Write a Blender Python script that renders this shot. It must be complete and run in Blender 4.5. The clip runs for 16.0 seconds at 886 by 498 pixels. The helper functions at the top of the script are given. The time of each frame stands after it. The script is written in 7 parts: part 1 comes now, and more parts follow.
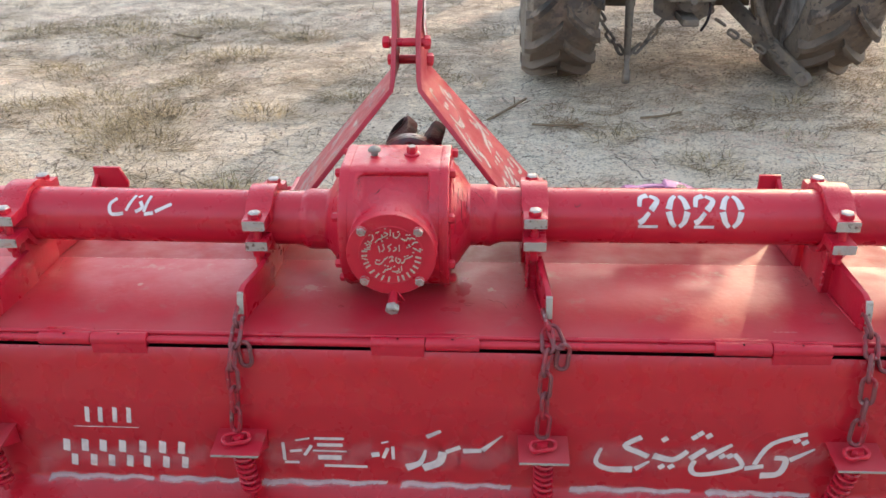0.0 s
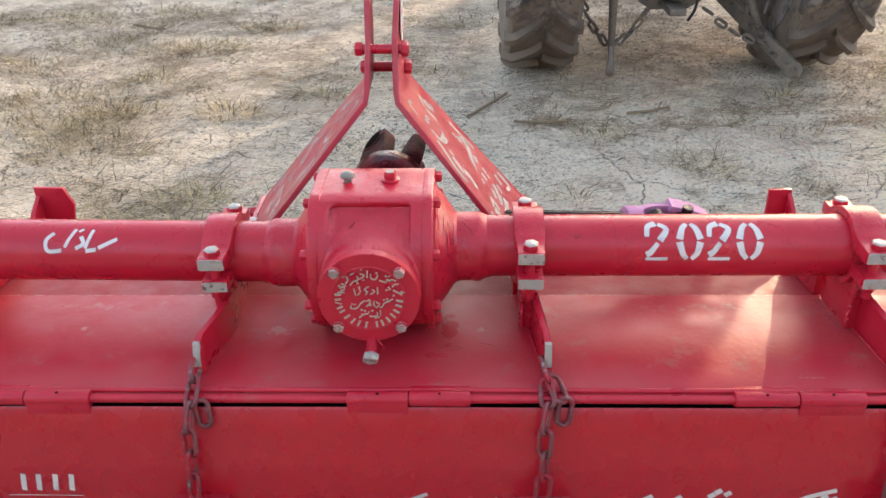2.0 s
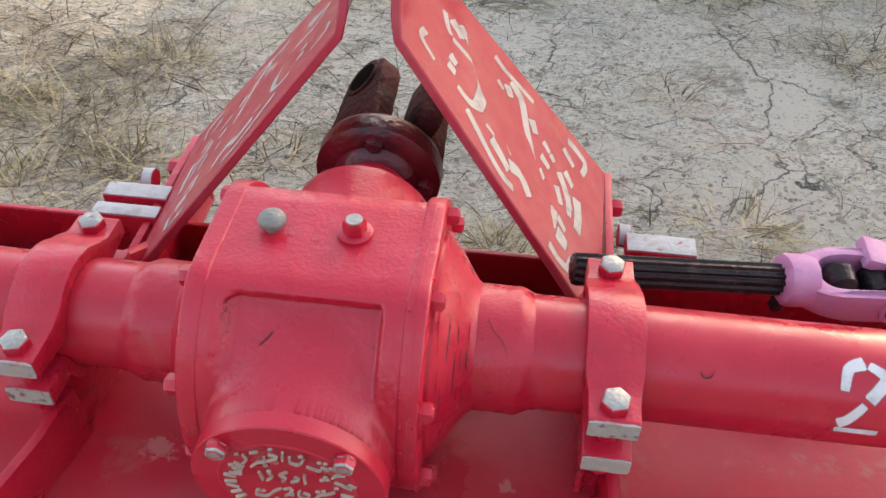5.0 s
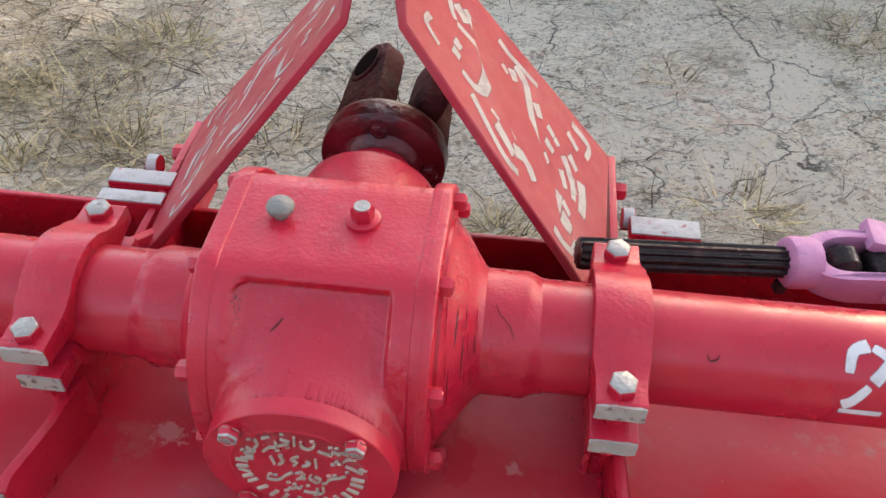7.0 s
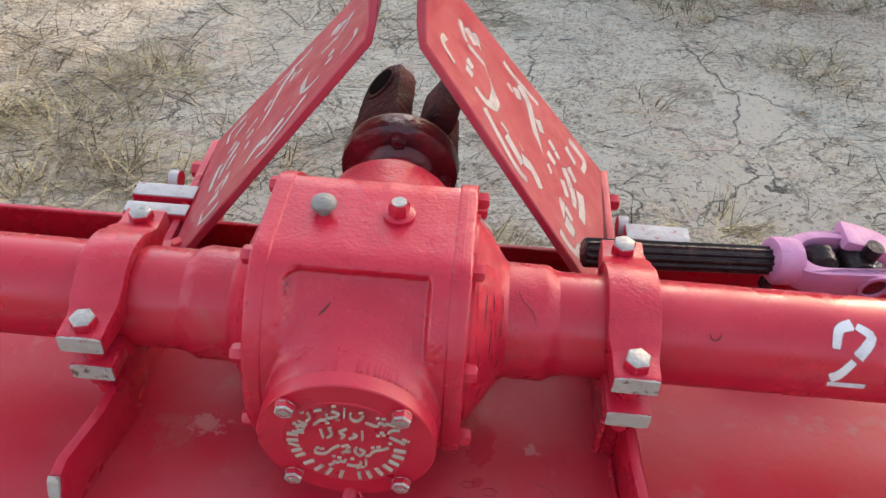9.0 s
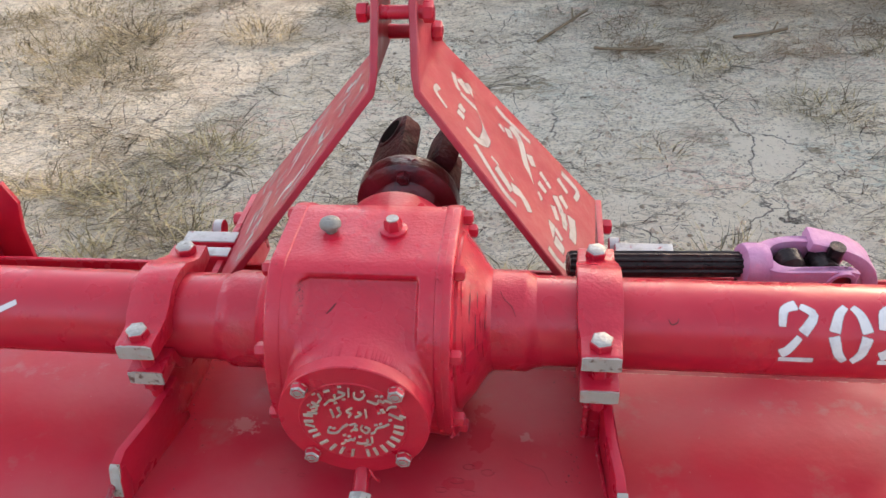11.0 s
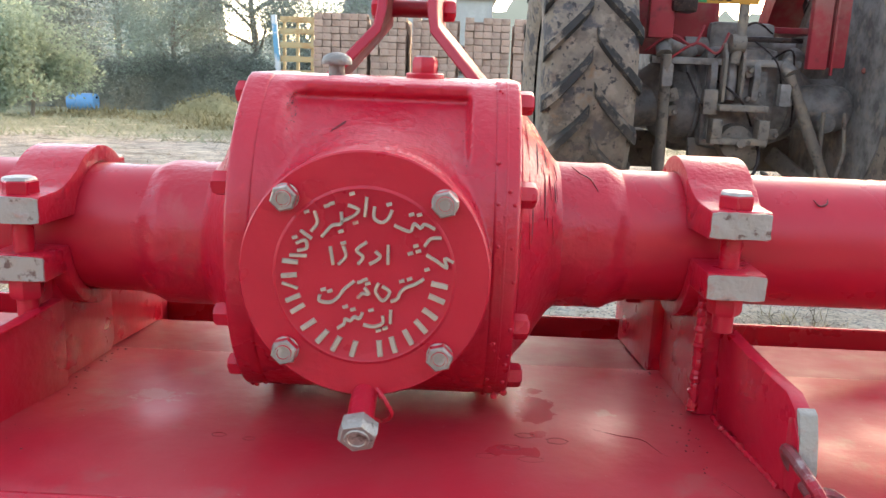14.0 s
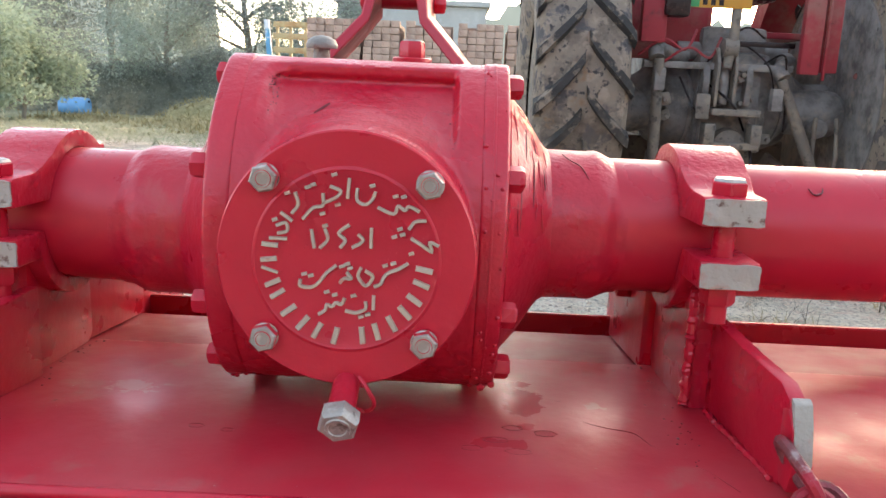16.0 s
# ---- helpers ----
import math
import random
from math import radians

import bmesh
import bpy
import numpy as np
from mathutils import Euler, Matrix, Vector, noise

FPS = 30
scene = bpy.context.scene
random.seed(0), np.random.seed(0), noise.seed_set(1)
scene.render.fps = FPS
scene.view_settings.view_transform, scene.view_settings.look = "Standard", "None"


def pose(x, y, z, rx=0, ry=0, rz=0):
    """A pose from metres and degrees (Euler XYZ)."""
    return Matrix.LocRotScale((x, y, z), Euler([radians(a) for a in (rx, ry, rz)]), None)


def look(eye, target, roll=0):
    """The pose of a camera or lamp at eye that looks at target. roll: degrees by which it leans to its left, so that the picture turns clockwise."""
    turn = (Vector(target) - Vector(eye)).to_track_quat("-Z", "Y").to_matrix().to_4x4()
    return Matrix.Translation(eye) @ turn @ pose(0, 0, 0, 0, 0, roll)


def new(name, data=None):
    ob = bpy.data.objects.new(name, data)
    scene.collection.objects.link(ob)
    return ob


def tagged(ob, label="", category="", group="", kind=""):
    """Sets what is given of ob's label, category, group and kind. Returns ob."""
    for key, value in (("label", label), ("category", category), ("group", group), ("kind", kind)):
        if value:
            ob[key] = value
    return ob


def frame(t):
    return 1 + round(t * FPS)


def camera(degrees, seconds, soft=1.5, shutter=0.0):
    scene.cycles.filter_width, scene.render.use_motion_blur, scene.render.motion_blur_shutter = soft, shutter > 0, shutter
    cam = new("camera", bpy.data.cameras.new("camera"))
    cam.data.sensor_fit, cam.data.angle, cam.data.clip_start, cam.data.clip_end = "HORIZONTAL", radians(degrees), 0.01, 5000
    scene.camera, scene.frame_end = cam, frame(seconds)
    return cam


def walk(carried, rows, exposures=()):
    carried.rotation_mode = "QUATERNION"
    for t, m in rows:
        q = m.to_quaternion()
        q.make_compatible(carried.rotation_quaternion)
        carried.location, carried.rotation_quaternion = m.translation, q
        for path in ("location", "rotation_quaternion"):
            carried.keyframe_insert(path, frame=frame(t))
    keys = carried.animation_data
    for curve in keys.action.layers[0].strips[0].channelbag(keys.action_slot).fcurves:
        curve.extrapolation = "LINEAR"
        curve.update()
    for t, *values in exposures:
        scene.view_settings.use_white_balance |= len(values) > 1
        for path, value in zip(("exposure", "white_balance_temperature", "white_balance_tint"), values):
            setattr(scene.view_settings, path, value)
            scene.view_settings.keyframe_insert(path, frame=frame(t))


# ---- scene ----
cam = camera(55.5, 16.0)
PATH = [
    (0, (0.207, -1.566, 1.48), (0.099, 0.194, 0.535), -1.0),
    (0.5, (0.167, -1.589, 1.491), (0.104, 0.196, 0.593), -1.0),
    (1, (0.141, -1.591, 1.491), (0.105, 0.203, 0.607), -0.9),
    (1.5, (0.131, -1.538, 1.477), (0.122, 0.246, 0.573), -0.9),
    (2, (0.179, -1.323, 1.476), (0.129, 0.418, 0.493), -0.9),
    (2.5, (0.203, -1.121, 1.436), (0.213, 0.571, 0.369), 0.2),
    (3, (0.167, -0.877, 1.394), (0.232, 0.747, 0.229), 0.9),
    (3.5, (0.189, -0.633, 1.36), (0.111, 0.896, 0.073), -0.1),
    (3.7, (0.196, -0.52, 1.364), (0.057, 0.939, 0.004), 0.6),
    (5.8, (0.187, -0.405, 1.353), (0.033, 1.012, -0.05), 1.4),
    (6, (0.187, -0.407, 1.355), (0.036, 0.997, -0.061), 1.3),
    (6.5, (0.187, -0.411, 1.36), (0.037, 0.994, -0.055), 1.0),
    (7, (0.181, -0.413, 1.363), (0.032, 0.994, -0.051), 1.1),
    (7.5, (0.179, -0.419, 1.362), (0.028, 0.991, -0.049), 1.1),
    (8, (0.16, -0.434, 1.366), (0.013, 0.986, -0.035), 1.3),
    (8.5, (0.132, -0.466, 1.376), (0.035, 0.992, 0.011), 2.7),
    (8.7, (0.109, -0.488, 1.378), (0.046, 0.983, 0.025), 3.6),
    (10.8, (0.234, -0.677, 1.427), (0.005, 0.883, 0.197), -3.6),
    (11, (0.229, -0.695, 1.426), (-0.002, 0.888, 0.225), -3.6),
    (11.5, (0.141, -0.718, 1.416), (-0.029, 0.885, 0.232), -3.7),
    (12, (0.048, -0.704, 1.346), (-0.047, 0.921, 0.185), -2.2),
    (12.5, (0.049, -0.622, 1.046), (-0.041, 1.134, 0.093), 0.5),
    (13, (0.08, -0.576, 0.816), (-0.012, 1.314, 0.168), 2.6),
    (13.5, (0.062, -0.61, 0.783), (0.017, 1.333, 0.312), 2.6),
    (14, (0.07, -0.623, 0.783), (0.037, 1.33, 0.355), 2.2),
    (14.5, (0.074, -0.604, 0.765), (0.058, 1.352, 0.347), 2.4),
    (15, (0.067, -0.607, 0.766), (0.053, 1.349, 0.351), 2.5),
    (15.5, (0.07, -0.606, 0.764), (0.055, 1.35, 0.347), 2.6),
    (16, (0.076, -0.607, 0.762), (0.06, 1.351, 0.351), 2.6),
]
walk(cam, [(t, look(eye, target, roll)) for t, eye, target, roll in PATH],
     exposures=[(0, 3.40), (2.5, 3.40), (6, 3.33), (8.5, 3.33), (11, 3.35), (12.5, 3.42), (14, 3.65), (16, 3.66)])

# ---- light ----
world = bpy.data.worlds.new("sky")
scene.world = world
world.use_nodes = True
wn, wl = world.node_tree.nodes, world.node_tree.links
sky = wn.new("ShaderNodeTexSky")
sky.sky_type, sky.sun_disc = "NISHITA", False
SUN_ELEV, SUN_AZ = 11.3, 28.0          # degrees above the horizon; degrees to the right of +y
sky.sun_elevation, sky.sun_rotation = radians(SUN_ELEV), radians(SUN_AZ)
sky.dust_density, sky.air_density, sky.ozone_density = 1.0, 0.60, 0.25
haze = wn.new("ShaderNodeMix")                # dusty air takes the blue out of the sky's light
haze.data_type, haze.blend_type = "RGBA", "MULTIPLY"
haze.inputs[0].default_value, haze.inputs[7].default_value = 1.0, (1.0, 0.875, 0.75, 1)
wl.new(sky.outputs[0], haze.inputs[6])
veil = wn.new("ShaderNodeMix")                # the even glow of a hazy sky
veil.data_type = "RGBA"
veil.inputs[0].default_value, veil.inputs[7].default_value = 0.30, (0.79, 0.73, 0.665, 1)
wl.new(haze.outputs[2], veil.inputs[6])
wl.new(veil.outputs[2], wn["Background"].inputs["Color"])
wn["Background"].inputs["Strength"].default_value = 0.15
sun = new("sun", bpy.data.lights.new("sun", "SUN"))
sun.data.energy, sun.data.angle, sun.data.color = 0.50, radians(0.53), (1.0, 0.72, 0.46)
sdir = Vector((math.sin(radians(SUN_AZ)) * math.cos(radians(SUN_ELEV)), math.cos(radians(SUN_AZ)) * math.cos(radians(SUN_ELEV)), math.sin(radians(SUN_ELEV))))
sun.matrix_world = look(sdir * 50, (0, 0, 0))

# ---- materials ----


def mat(name, base, rough=0.5, metal=0.0, spots=(), bump=0.0, bump_scale=200.0, coat=0.0, rough_var=0.12, vary=0.0, spec=0.26, relief=0.0024):
    """spots: (colour, scale, low, high[, detail]) noise-masked layers of another colour."""
    m = bpy.data.materials.new(name)
    m.use_nodes = True
    nt = m.node_tree
    N, L = nt.nodes, nt.links
    b = N["Principled BSDF"]
    b.inputs["Metallic"].default_value = metal
    b.inputs["Specular IOR Level"].default_value = spec
    b.inputs["Coat Weight"].default_value = coat
    b.inputs["Coat Roughness"].default_value = 0.25
    tc = N.new("ShaderNodeTexCoord")
    col = N.new("ShaderNodeRGB")
    col.outputs[0].default_value = (*base, 1)
    out = col.outputs[0]
    if vary:
        oi = N.new("ShaderNodeObjectInfo")
        hs = N.new("ShaderNodeHueSaturation")
        mr = N.new("ShaderNodeMapRange")
        mr.inputs[3].default_value, mr.inputs[4].default_value = 1 - vary, 1 + vary
        L.new(oi.outputs["Random"], mr.inputs[0])
        L.new(mr.outputs[0], hs.inputs["Value"])
        L.new(out, hs.inputs["Color"])
        out = hs.outputs[0]
    rough_src = None
    for i, s in enumerate(spots):
        c, sc, lo, hi = s[:4]
        n = N.new("ShaderNodeTexNoise")
        n.inputs["Scale"].default_value = sc
        n.inputs["Detail"].default_value = s[4] if len(s) > 4 else 6
        n.inputs["Roughness"].default_value = 0.62
        mp = N.new("ShaderNodeMapping")
        mp.inputs["Location"].default_value = (i * 3.7, i * 1.3, i * 2.1)
        if len(s) > 5:
            mp.inputs["Scale"].default_value = s[5]
        L.new(tc.outputs["Object"], mp.inputs[0])
        L.new(mp.outputs[0], n.inputs["Vector"])
        r = N.new("ShaderNodeMapRange")
        r.inputs[1].default_value, r.inputs[2].default_value = lo, hi
        L.new(n.outputs[0], r.inputs[0])
        mx = N.new("ShaderNodeMix")
        mx.data_type = "RGBA"
        L.new(r.outputs[0], mx.inputs[0])
        L.new(out, mx.inputs[6])
        mx.inputs[7].default_value = (*c, 1)
        out = mx.outputs[2]
    L.new(out, b.inputs["Base Color"])
    rn = N.new("ShaderNodeTexNoise")
    rn.inputs["Scale"].default_value = 18
    rn.inputs["Detail"].default_value = 5
    L.new(tc.outputs["Object"], rn.inputs["Vector"])
    rr = N.new("ShaderNodeMapRange")
    rr.inputs[1].default_value, rr.inputs[2].default_value = 0.3, 0.7
    rr.inputs[3].default_value, rr.inputs[4].default_value = max(0.03, rough - rough_var), min(1, rough + rough_var)
    L.new(rn.outputs[0], rr.inputs[0])
    L.new(rr.outputs[0], b.inputs["Roughness"])
    if bump:
        bn = N.new("ShaderNodeTexNoise")
        bn.inputs["Scale"].default_value = bump_scale
        bn.inputs["Detail"].default_value = 4
        L.new(tc.outputs["Object"], bn.inputs["Vector"])
        b2 = N.new("ShaderNodeTexNoise")
        b2.inputs["Scale"].default_value = bump_scale * 0.22
        b2.inputs["Detail"].default_value = 3
        L.new(tc.outputs["Object"], b2.inputs["Vector"])
        sm = N.new("ShaderNodeMath")
        sm.operation = "MULTIPLY_ADD"
        sm.inputs[1].default_value = 1.6
        L.new(b2.outputs[0], sm.inputs[0])
        L.new(bn.outputs[0], sm.inputs[2])
        bp = N.new("ShaderNodeBump")
        bp.inputs["Strength"].default_value = bump
        bp.inputs["Distance"].default_value = relief
        L.new(sm.outputs[0], bp.inputs["Height"])
        L.new(bp.outputs[0], b.inputs["Normal"])
    return m


RED_C = (0.412, 0.0080, 0.0275)
RED = mat("red_paint", RED_C, 0.34, spec=0.42, spots=[((0.49, 0.018, 0.037), 9, 0.45, 0.8), ((0.32, 0.0058, 0.0125), 30, 0.62, 0.8), ((0.36, 0.15, 0.115), 5, 0.66, 0.98)], bump=0.35, bump_scale=110, relief=0.0016)
RED_CAST = mat("red_painted_casting", RED_C, 0.33, spec=0.48, spots=[((0.47, 0.018, 0.038), 14, 0.45, 0.8), ((0.25, 0.008, 0.013), 34, 0.68, 0.78), ((0.38, 0.062, 0.062), 6, 0.64, 1.0), ((0.40, 0.060, 0.062), 9, 0.60, 0.84, 8, (3.0, 3.0, 0.5)), ((0.22, 0.010, 0.014), 11, 0.715, 0.76, 8, (3.0, 3.0, 0.35))], bump=0.75, bump_scale=190, relief=0.0011)
RED_PIPE = mat("red_painted_pipe", (0.405, 0.0078, 0.0265), 0.32, spec=0.46, spots=[((0.53, 0.036, 0.052), 5, 0.5, 0.85), ((0.15, 0.012, 0.013), 40, 0.73, 0.78)], bump=0.15, bump_scale=50)
RED_DUSTY = mat("dusty_red_paint", (0.400, 0.0115, 0.0290), 0.40, spec=0.34, spots=[((0.35, 0.070, 0.072), 2.2, 0.42, 0.80), ((0.30, 0.125, 0.105), 11, 0.60, 0.84), ((0.0728, 0.01455, 0.01128), 45, 0.72, 0.78), ((0.40, 0.20, 0.17), 160, 0.70, 0.74)], bump=0.25, bump_scale=70, relief=0.0016)
RED_BOARD = mat("red_painted_sheet", (0.385, 0.0070, 0.0190), 0.29, spec=0.48, spots=[((0.37, 0.013, 0.026), 3, 0.45, 0.8), ((0.25, 0.0050, 0.0115), 2.2, 0.6, 0.85), ((0.33, 0.05, 0.05), 26, 0.72, 0.80)], bump=0.14, bump_scale=40)
RED_FADED = mat("faded_red_paint", (0.335, 0.015, 0.034), 0.40, spec=0.40, spots=[((0.36, 0.060, 0.068), 6, 0.45, 0.75), ((0.30, 0.016, 0.026), 20, 0.55, 0.8), ((0.16, 0.010, 0.014), 50, 0.72, 0.78)], bump=0.3, bump_scale=90, relief=0.0016)
WHITE = mat("white_brushed_paint", (0.33, 0.308, 0.272), 0.5, spots=[((0.36, 0.16, 0.13), 60, 0.54, 0.72), ((0.37, 0.35, 0.325), 25, 0.46, 0.66), ((0.14, 0.09, 0.075), 55, 0.60, 0.66)], bump=0.8, bump_scale=120)
LUG_WHITE = mat("white_lug_paint", (0.44, 0.43, 0.42), 0.5, spots=[((0.30, 0.28, 0.26), 40, 0.5, 0.7), ((0.30, 0.06, 0.06), 60, 0.64, 0.72)], bump=0.6, bump_scale=120)
SILVER = mat("silver_bolt", (0.31, 0.292, 0.265), 0.38, 0.4, spots=[((0.46, 0.44, 0.41), 90, 0.5, 0.7), ((0.10, 0.08, 0.065), 70, 0.60, 0.70)], bump=0.4, bump_scale=200)
LETTER = mat("cream_raised_letters", (0.43, 0.385, 0.315), 0.40, 0.25, spots=[((0.45, 0.12, 0.1), 60, 0.62, 0.75)], bump=0.5, bump_scale=200)
DARK_RED = mat("greasy_dark_red", (0.105, 0.004, 0.007), 0.36, spec=0.45, spots=[((0.17, 0.008, 0.018), 14, 0.50, 0.68), ((0.030, 0.005, 0.008), 10, 0.50, 0.62)], bump=0.8, bump_scale=110)
BLACK_GREASE = mat("greased_black_steel", (0.020, 0.014, 0.014), 0.30, 0.3, spots=[((0.075, 0.045, 0.04), 60, 0.55, 0.75)], bump=0.6, bump_scale=120)
PINK = mat("pink_paint", (0.46, 0.205, 0.345), 0.5, spots=[((0.08, 0.03, 0.05), 30, 0.64, 0.72), ((0.60, 0.34, 0.46), 12, 0.5, 0.8)], bump=0.7, bump_scale=90)
CHAIN = mat("worn_chain_steel", (0.17, 0.055, 0.06), 0.45, 0.25, spots=[((0.30, 0.02, 0.035), 22, 0.48, 0.60), ((0.34, 0.28, 0.27), 55, 0.6, 0.72)], bump=0.5, bump_scale=180)
BREATHER = mat("dull_grey_metal", (0.21, 0.20, 0.18), 0.5, 0.3, spots=[((0.10, 0.07, 0.06), 40, 0.5, 0.7)], bump=0.6)
# dusty red again, darkened in the colour for the shaded front sheet
HOOD_FRONT = mat("shaded_dusty_red_paint", (0.273, 0.0097, 0.02256), 0.5, spots=[((0.3276, 0.0776, 0.0658), 4, 0.45, 0.8), ((0.2366, 0.00776, 0.01504), 9, 0.55, 0.75)], bump=0.22, bump_scale=60)
# pale colour for the highlight painted on the hood's seam
SEAM_HIGHLIGHT = mat("pale_seam_highlight", (0.52, 0.26, 0.23), 0.5, spots=[((0.41, 0.02, 0.035), 55, 0.40, 0.52)], bump=0.3)


def sprayed(name, base, strength, grain):
    """Paint that thins out towards the edge of its stroke: the share of cover is kept in the mesh."""
    m = mat(name, base, 0.55, spots=[((base[0] * 0.75, base[1] * 0.70, base[2] * 0.72), 40, 0.5, 0.7)])
    N, L = m.node_tree.nodes, m.node_tree.links
    at = N.new("ShaderNodeAttribute")
    at.attribute_name = "cover"
    tc = N.new("ShaderNodeTexCoord")
    n = N.new("ShaderNodeTexNoise")
    n.inputs["Scale"].default_value, n.inputs["Detail"].default_value, n.inputs["Roughness"].default_value = 150, 6, 0.7
    L.new(tc.outputs["Object"], n.inputs["Vector"])
    a = N.new("ShaderNodeMath")
    a.operation = "MULTIPLY_ADD"
    L.new(n.outputs[0], a.inputs[0])
    a.inputs[1].default_value = grain
    L.new(at.outputs["Fac"], a.inputs[2])
    r = N.new("ShaderNodeMapRange")
    r.inputs[1].default_value, r.inputs[2].default_value, r.inputs[4].default_value = 0.35 + grain * 0.5, 0.80 + grain * 0.5, strength
    L.new(a.outputs[0], r.inputs[0])
    t = N.new("ShaderNodeBsdfTransparent")
    mx = N.new("ShaderNodeMixShader")
    L.new(r.outputs[0], mx.inputs[0])
    L.new(t.outputs[0], mx.inputs[1])
    L.new(N["Principled BSDF"].outputs[0], mx.inputs[2])
    L.new(mx.outputs[0], N["Material Output"].inputs["Surface"])
    return m


def patches(m, rows, colour, rough, scale, lo, hi):
    """Worn or wet places on a painted sheet: rows of (x, y, half length, half width), broken up by noise."""
    N, L = m.node_tree.nodes, m.node_tree.links
    b = N["Principled BSDF"]
    tc = N.new("ShaderNodeTexCoord")
    total = None
    for x, y, rx, ry in rows:
        s = N.new("ShaderNodeVectorMath")
        s.operation = "SUBTRACT"
        s.inputs[1].default_value = (x, y, 0)
        L.new(tc.outputs["Object"], s.inputs[0])
        q = N.new("ShaderNodeVectorMath")
        q.operation = "MULTIPLY"
        q.inputs[1].default_value = (1 / rx, 1 / ry, 0)
        L.new(s.outputs[0], q.inputs[0])
        ln = N.new("ShaderNodeVectorMath")
        ln.operation = "LENGTH"
        L.new(q.outputs[0], ln.inputs[0])
        r = N.new("ShaderNodeMapRange")
        r.inputs[1].default_value, r.inputs[2].default_value, r.inputs[3].default_value, r.inputs[4].default_value = 0.2, 1.3, 0.28, 0.0
        L.new(ln.outputs["Value"], r.inputs[0])
        if total is None:
            total = r.outputs[0]
        else:
            mx = N.new("ShaderNodeMath")
            mx.operation = "MAXIMUM"
            L.new(total, mx.inputs[0])
            L.new(r.outputs[0], mx.inputs[1])
            total = mx.outputs[0]
    n = N.new("ShaderNodeTexNoise")
    n.inputs["Scale"].default_value, n.inputs["Detail"].default_value, n.inputs["Roughness"].default_value = scale, 7, 0.65
    L.new(tc.outputs["Object"], n.inputs["Vector"])
    ad = N.new("ShaderNodeMath")
    L.new(total, ad.inputs[0])
    L.new(n.outputs[0], ad.inputs[1])
    mask = N.new("ShaderNodeMapRange")
    mask.inputs[1].default_value, mask.inputs[2].default_value = lo, hi
    L.new(ad.outputs[0], mask.inputs[0])
    near = N.new("ShaderNodeMath")
    near.operation, near.use_clamp = "MULTIPLY", True
    near.inputs[1].default_value = 9.0
    L.new(total, near.inputs[0])
    cut = N.new("ShaderNodeMath")
    cut.operation = "MULTIPLY"
    L.new(near.outputs[0], cut.inputs[0])
    L.new(mask.outputs[0], cut.inputs[1])
    for name, val in (("Base Color", colour), ("Roughness", rough)):
        if val is None:
            continue
        old = b.inputs[name].links[0].from_socket
        mix = N.new("ShaderNodeMix")
        mix.data_type = "RGBA" if name == "Base Color" else "FLOAT"
        ia, ib, oo = (6, 7, 2) if name == "Base Color" else (2, 3, 0)
        L.new(cut.outputs[0], mix.inputs[0])
        L.new(old, mix.inputs[ia])
        mix.inputs[ib].default_value = (*val, 1) if name == "Base Color" else val
        L.new(mix.outputs[oo], b.inputs[name])


STENCIL = sprayed("white_stencil_paint", (0.60, 0.575, 0.57), 1.0, 0.55)
THIN_SPRAY = sprayed("thin_white_spray", (0.47, 0.41, 0.37), 0.84, 0.9)
# white colour that paints the sheen on the board's lower bend
BEND_SHEEN = sprayed("white_sheen_on_the_bend", (0.56, 0.50, 0.52), 0.60, 1.0)
HAZE_SPRAY = sprayed("white_overspray", (0.56, 0.47, 0.50), 0.13, 1.1)

patches(RED_DUSTY, [(-0.205, 0.115, 0.030, 0.018), (0.215, 0.118, 0.016, 0.010), (0.845, -0.035, 0.03, 0.003), (-0.62, 0.12, 0.010, 0.008)], (0.42, 0.125, 0.120), None, 80, 0.62, 0.70)
patches(RED_DUSTY, [(0.62, 0.205, 0.34, 0.050), (-0.6, 0.215, 0.3, 0.04), (0.95, 0.19, 0.2, 0.05)], (0.36, 0.15, 0.14), None, 26, 0.76, 1.05)
patches(RED_DUSTY, [(0.150, 0.125, 0.020, 0.055), (0.125, 0.030, 0.03, 0.012), (0.145, 0.065, 0.012, 0.010)], None, 0.16, 40, 0.58, 0.66)
GREASE_MAROON = mat("grease_caked_maroon", (0.078, 0.017, 0.019), 0.66, spec=0.12, spots=[((0.13, 0.022, 0.024), 16, 0.52, 0.72), ((0.030, 0.011, 0.012), 18, 0.52, 0.64)], bump=1.0, bump_scale=110, relief=0.004)
# near-black for the shade in gaps and holes, and for the barrel's bung
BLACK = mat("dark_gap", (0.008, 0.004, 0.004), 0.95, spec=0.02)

# ---- mesh helpers ----


def thing(name, label, category, loc=(0, 0, 0), group="", kind=""):
    ob = new(name)
    ob.location = loc
    return tagged(ob, label, category, group, kind)


def bevelled(bm, w, deg=25, seg=2):
    es = [e for e in bm.edges if len(e.link_faces) == 2 and e.calc_face_angle(0) > radians(deg)]
    if es and w > 0:
        bmesh.ops.bevel(bm, geom=es, offset=w, segments=seg, affect="EDGES", profile=0.6, clamp_overlap=True)
    return bm


def mesh_ob(name, bm, material, sharp=38):
    bmesh.ops.recalc_face_normals(bm, faces=bm.faces)
    for f in bm.faces:
        f.smooth = True
    for e in bm.edges:
        if len(e.link_faces) == 2 and e.calc_face_angle(0) > radians(sharp):
            e.smooth = False
    me = bpy.data.meshes.new(name)
    bm.to_mesh(me)
    bm.free()
    me.materials.append(material)
    return new(name, me)


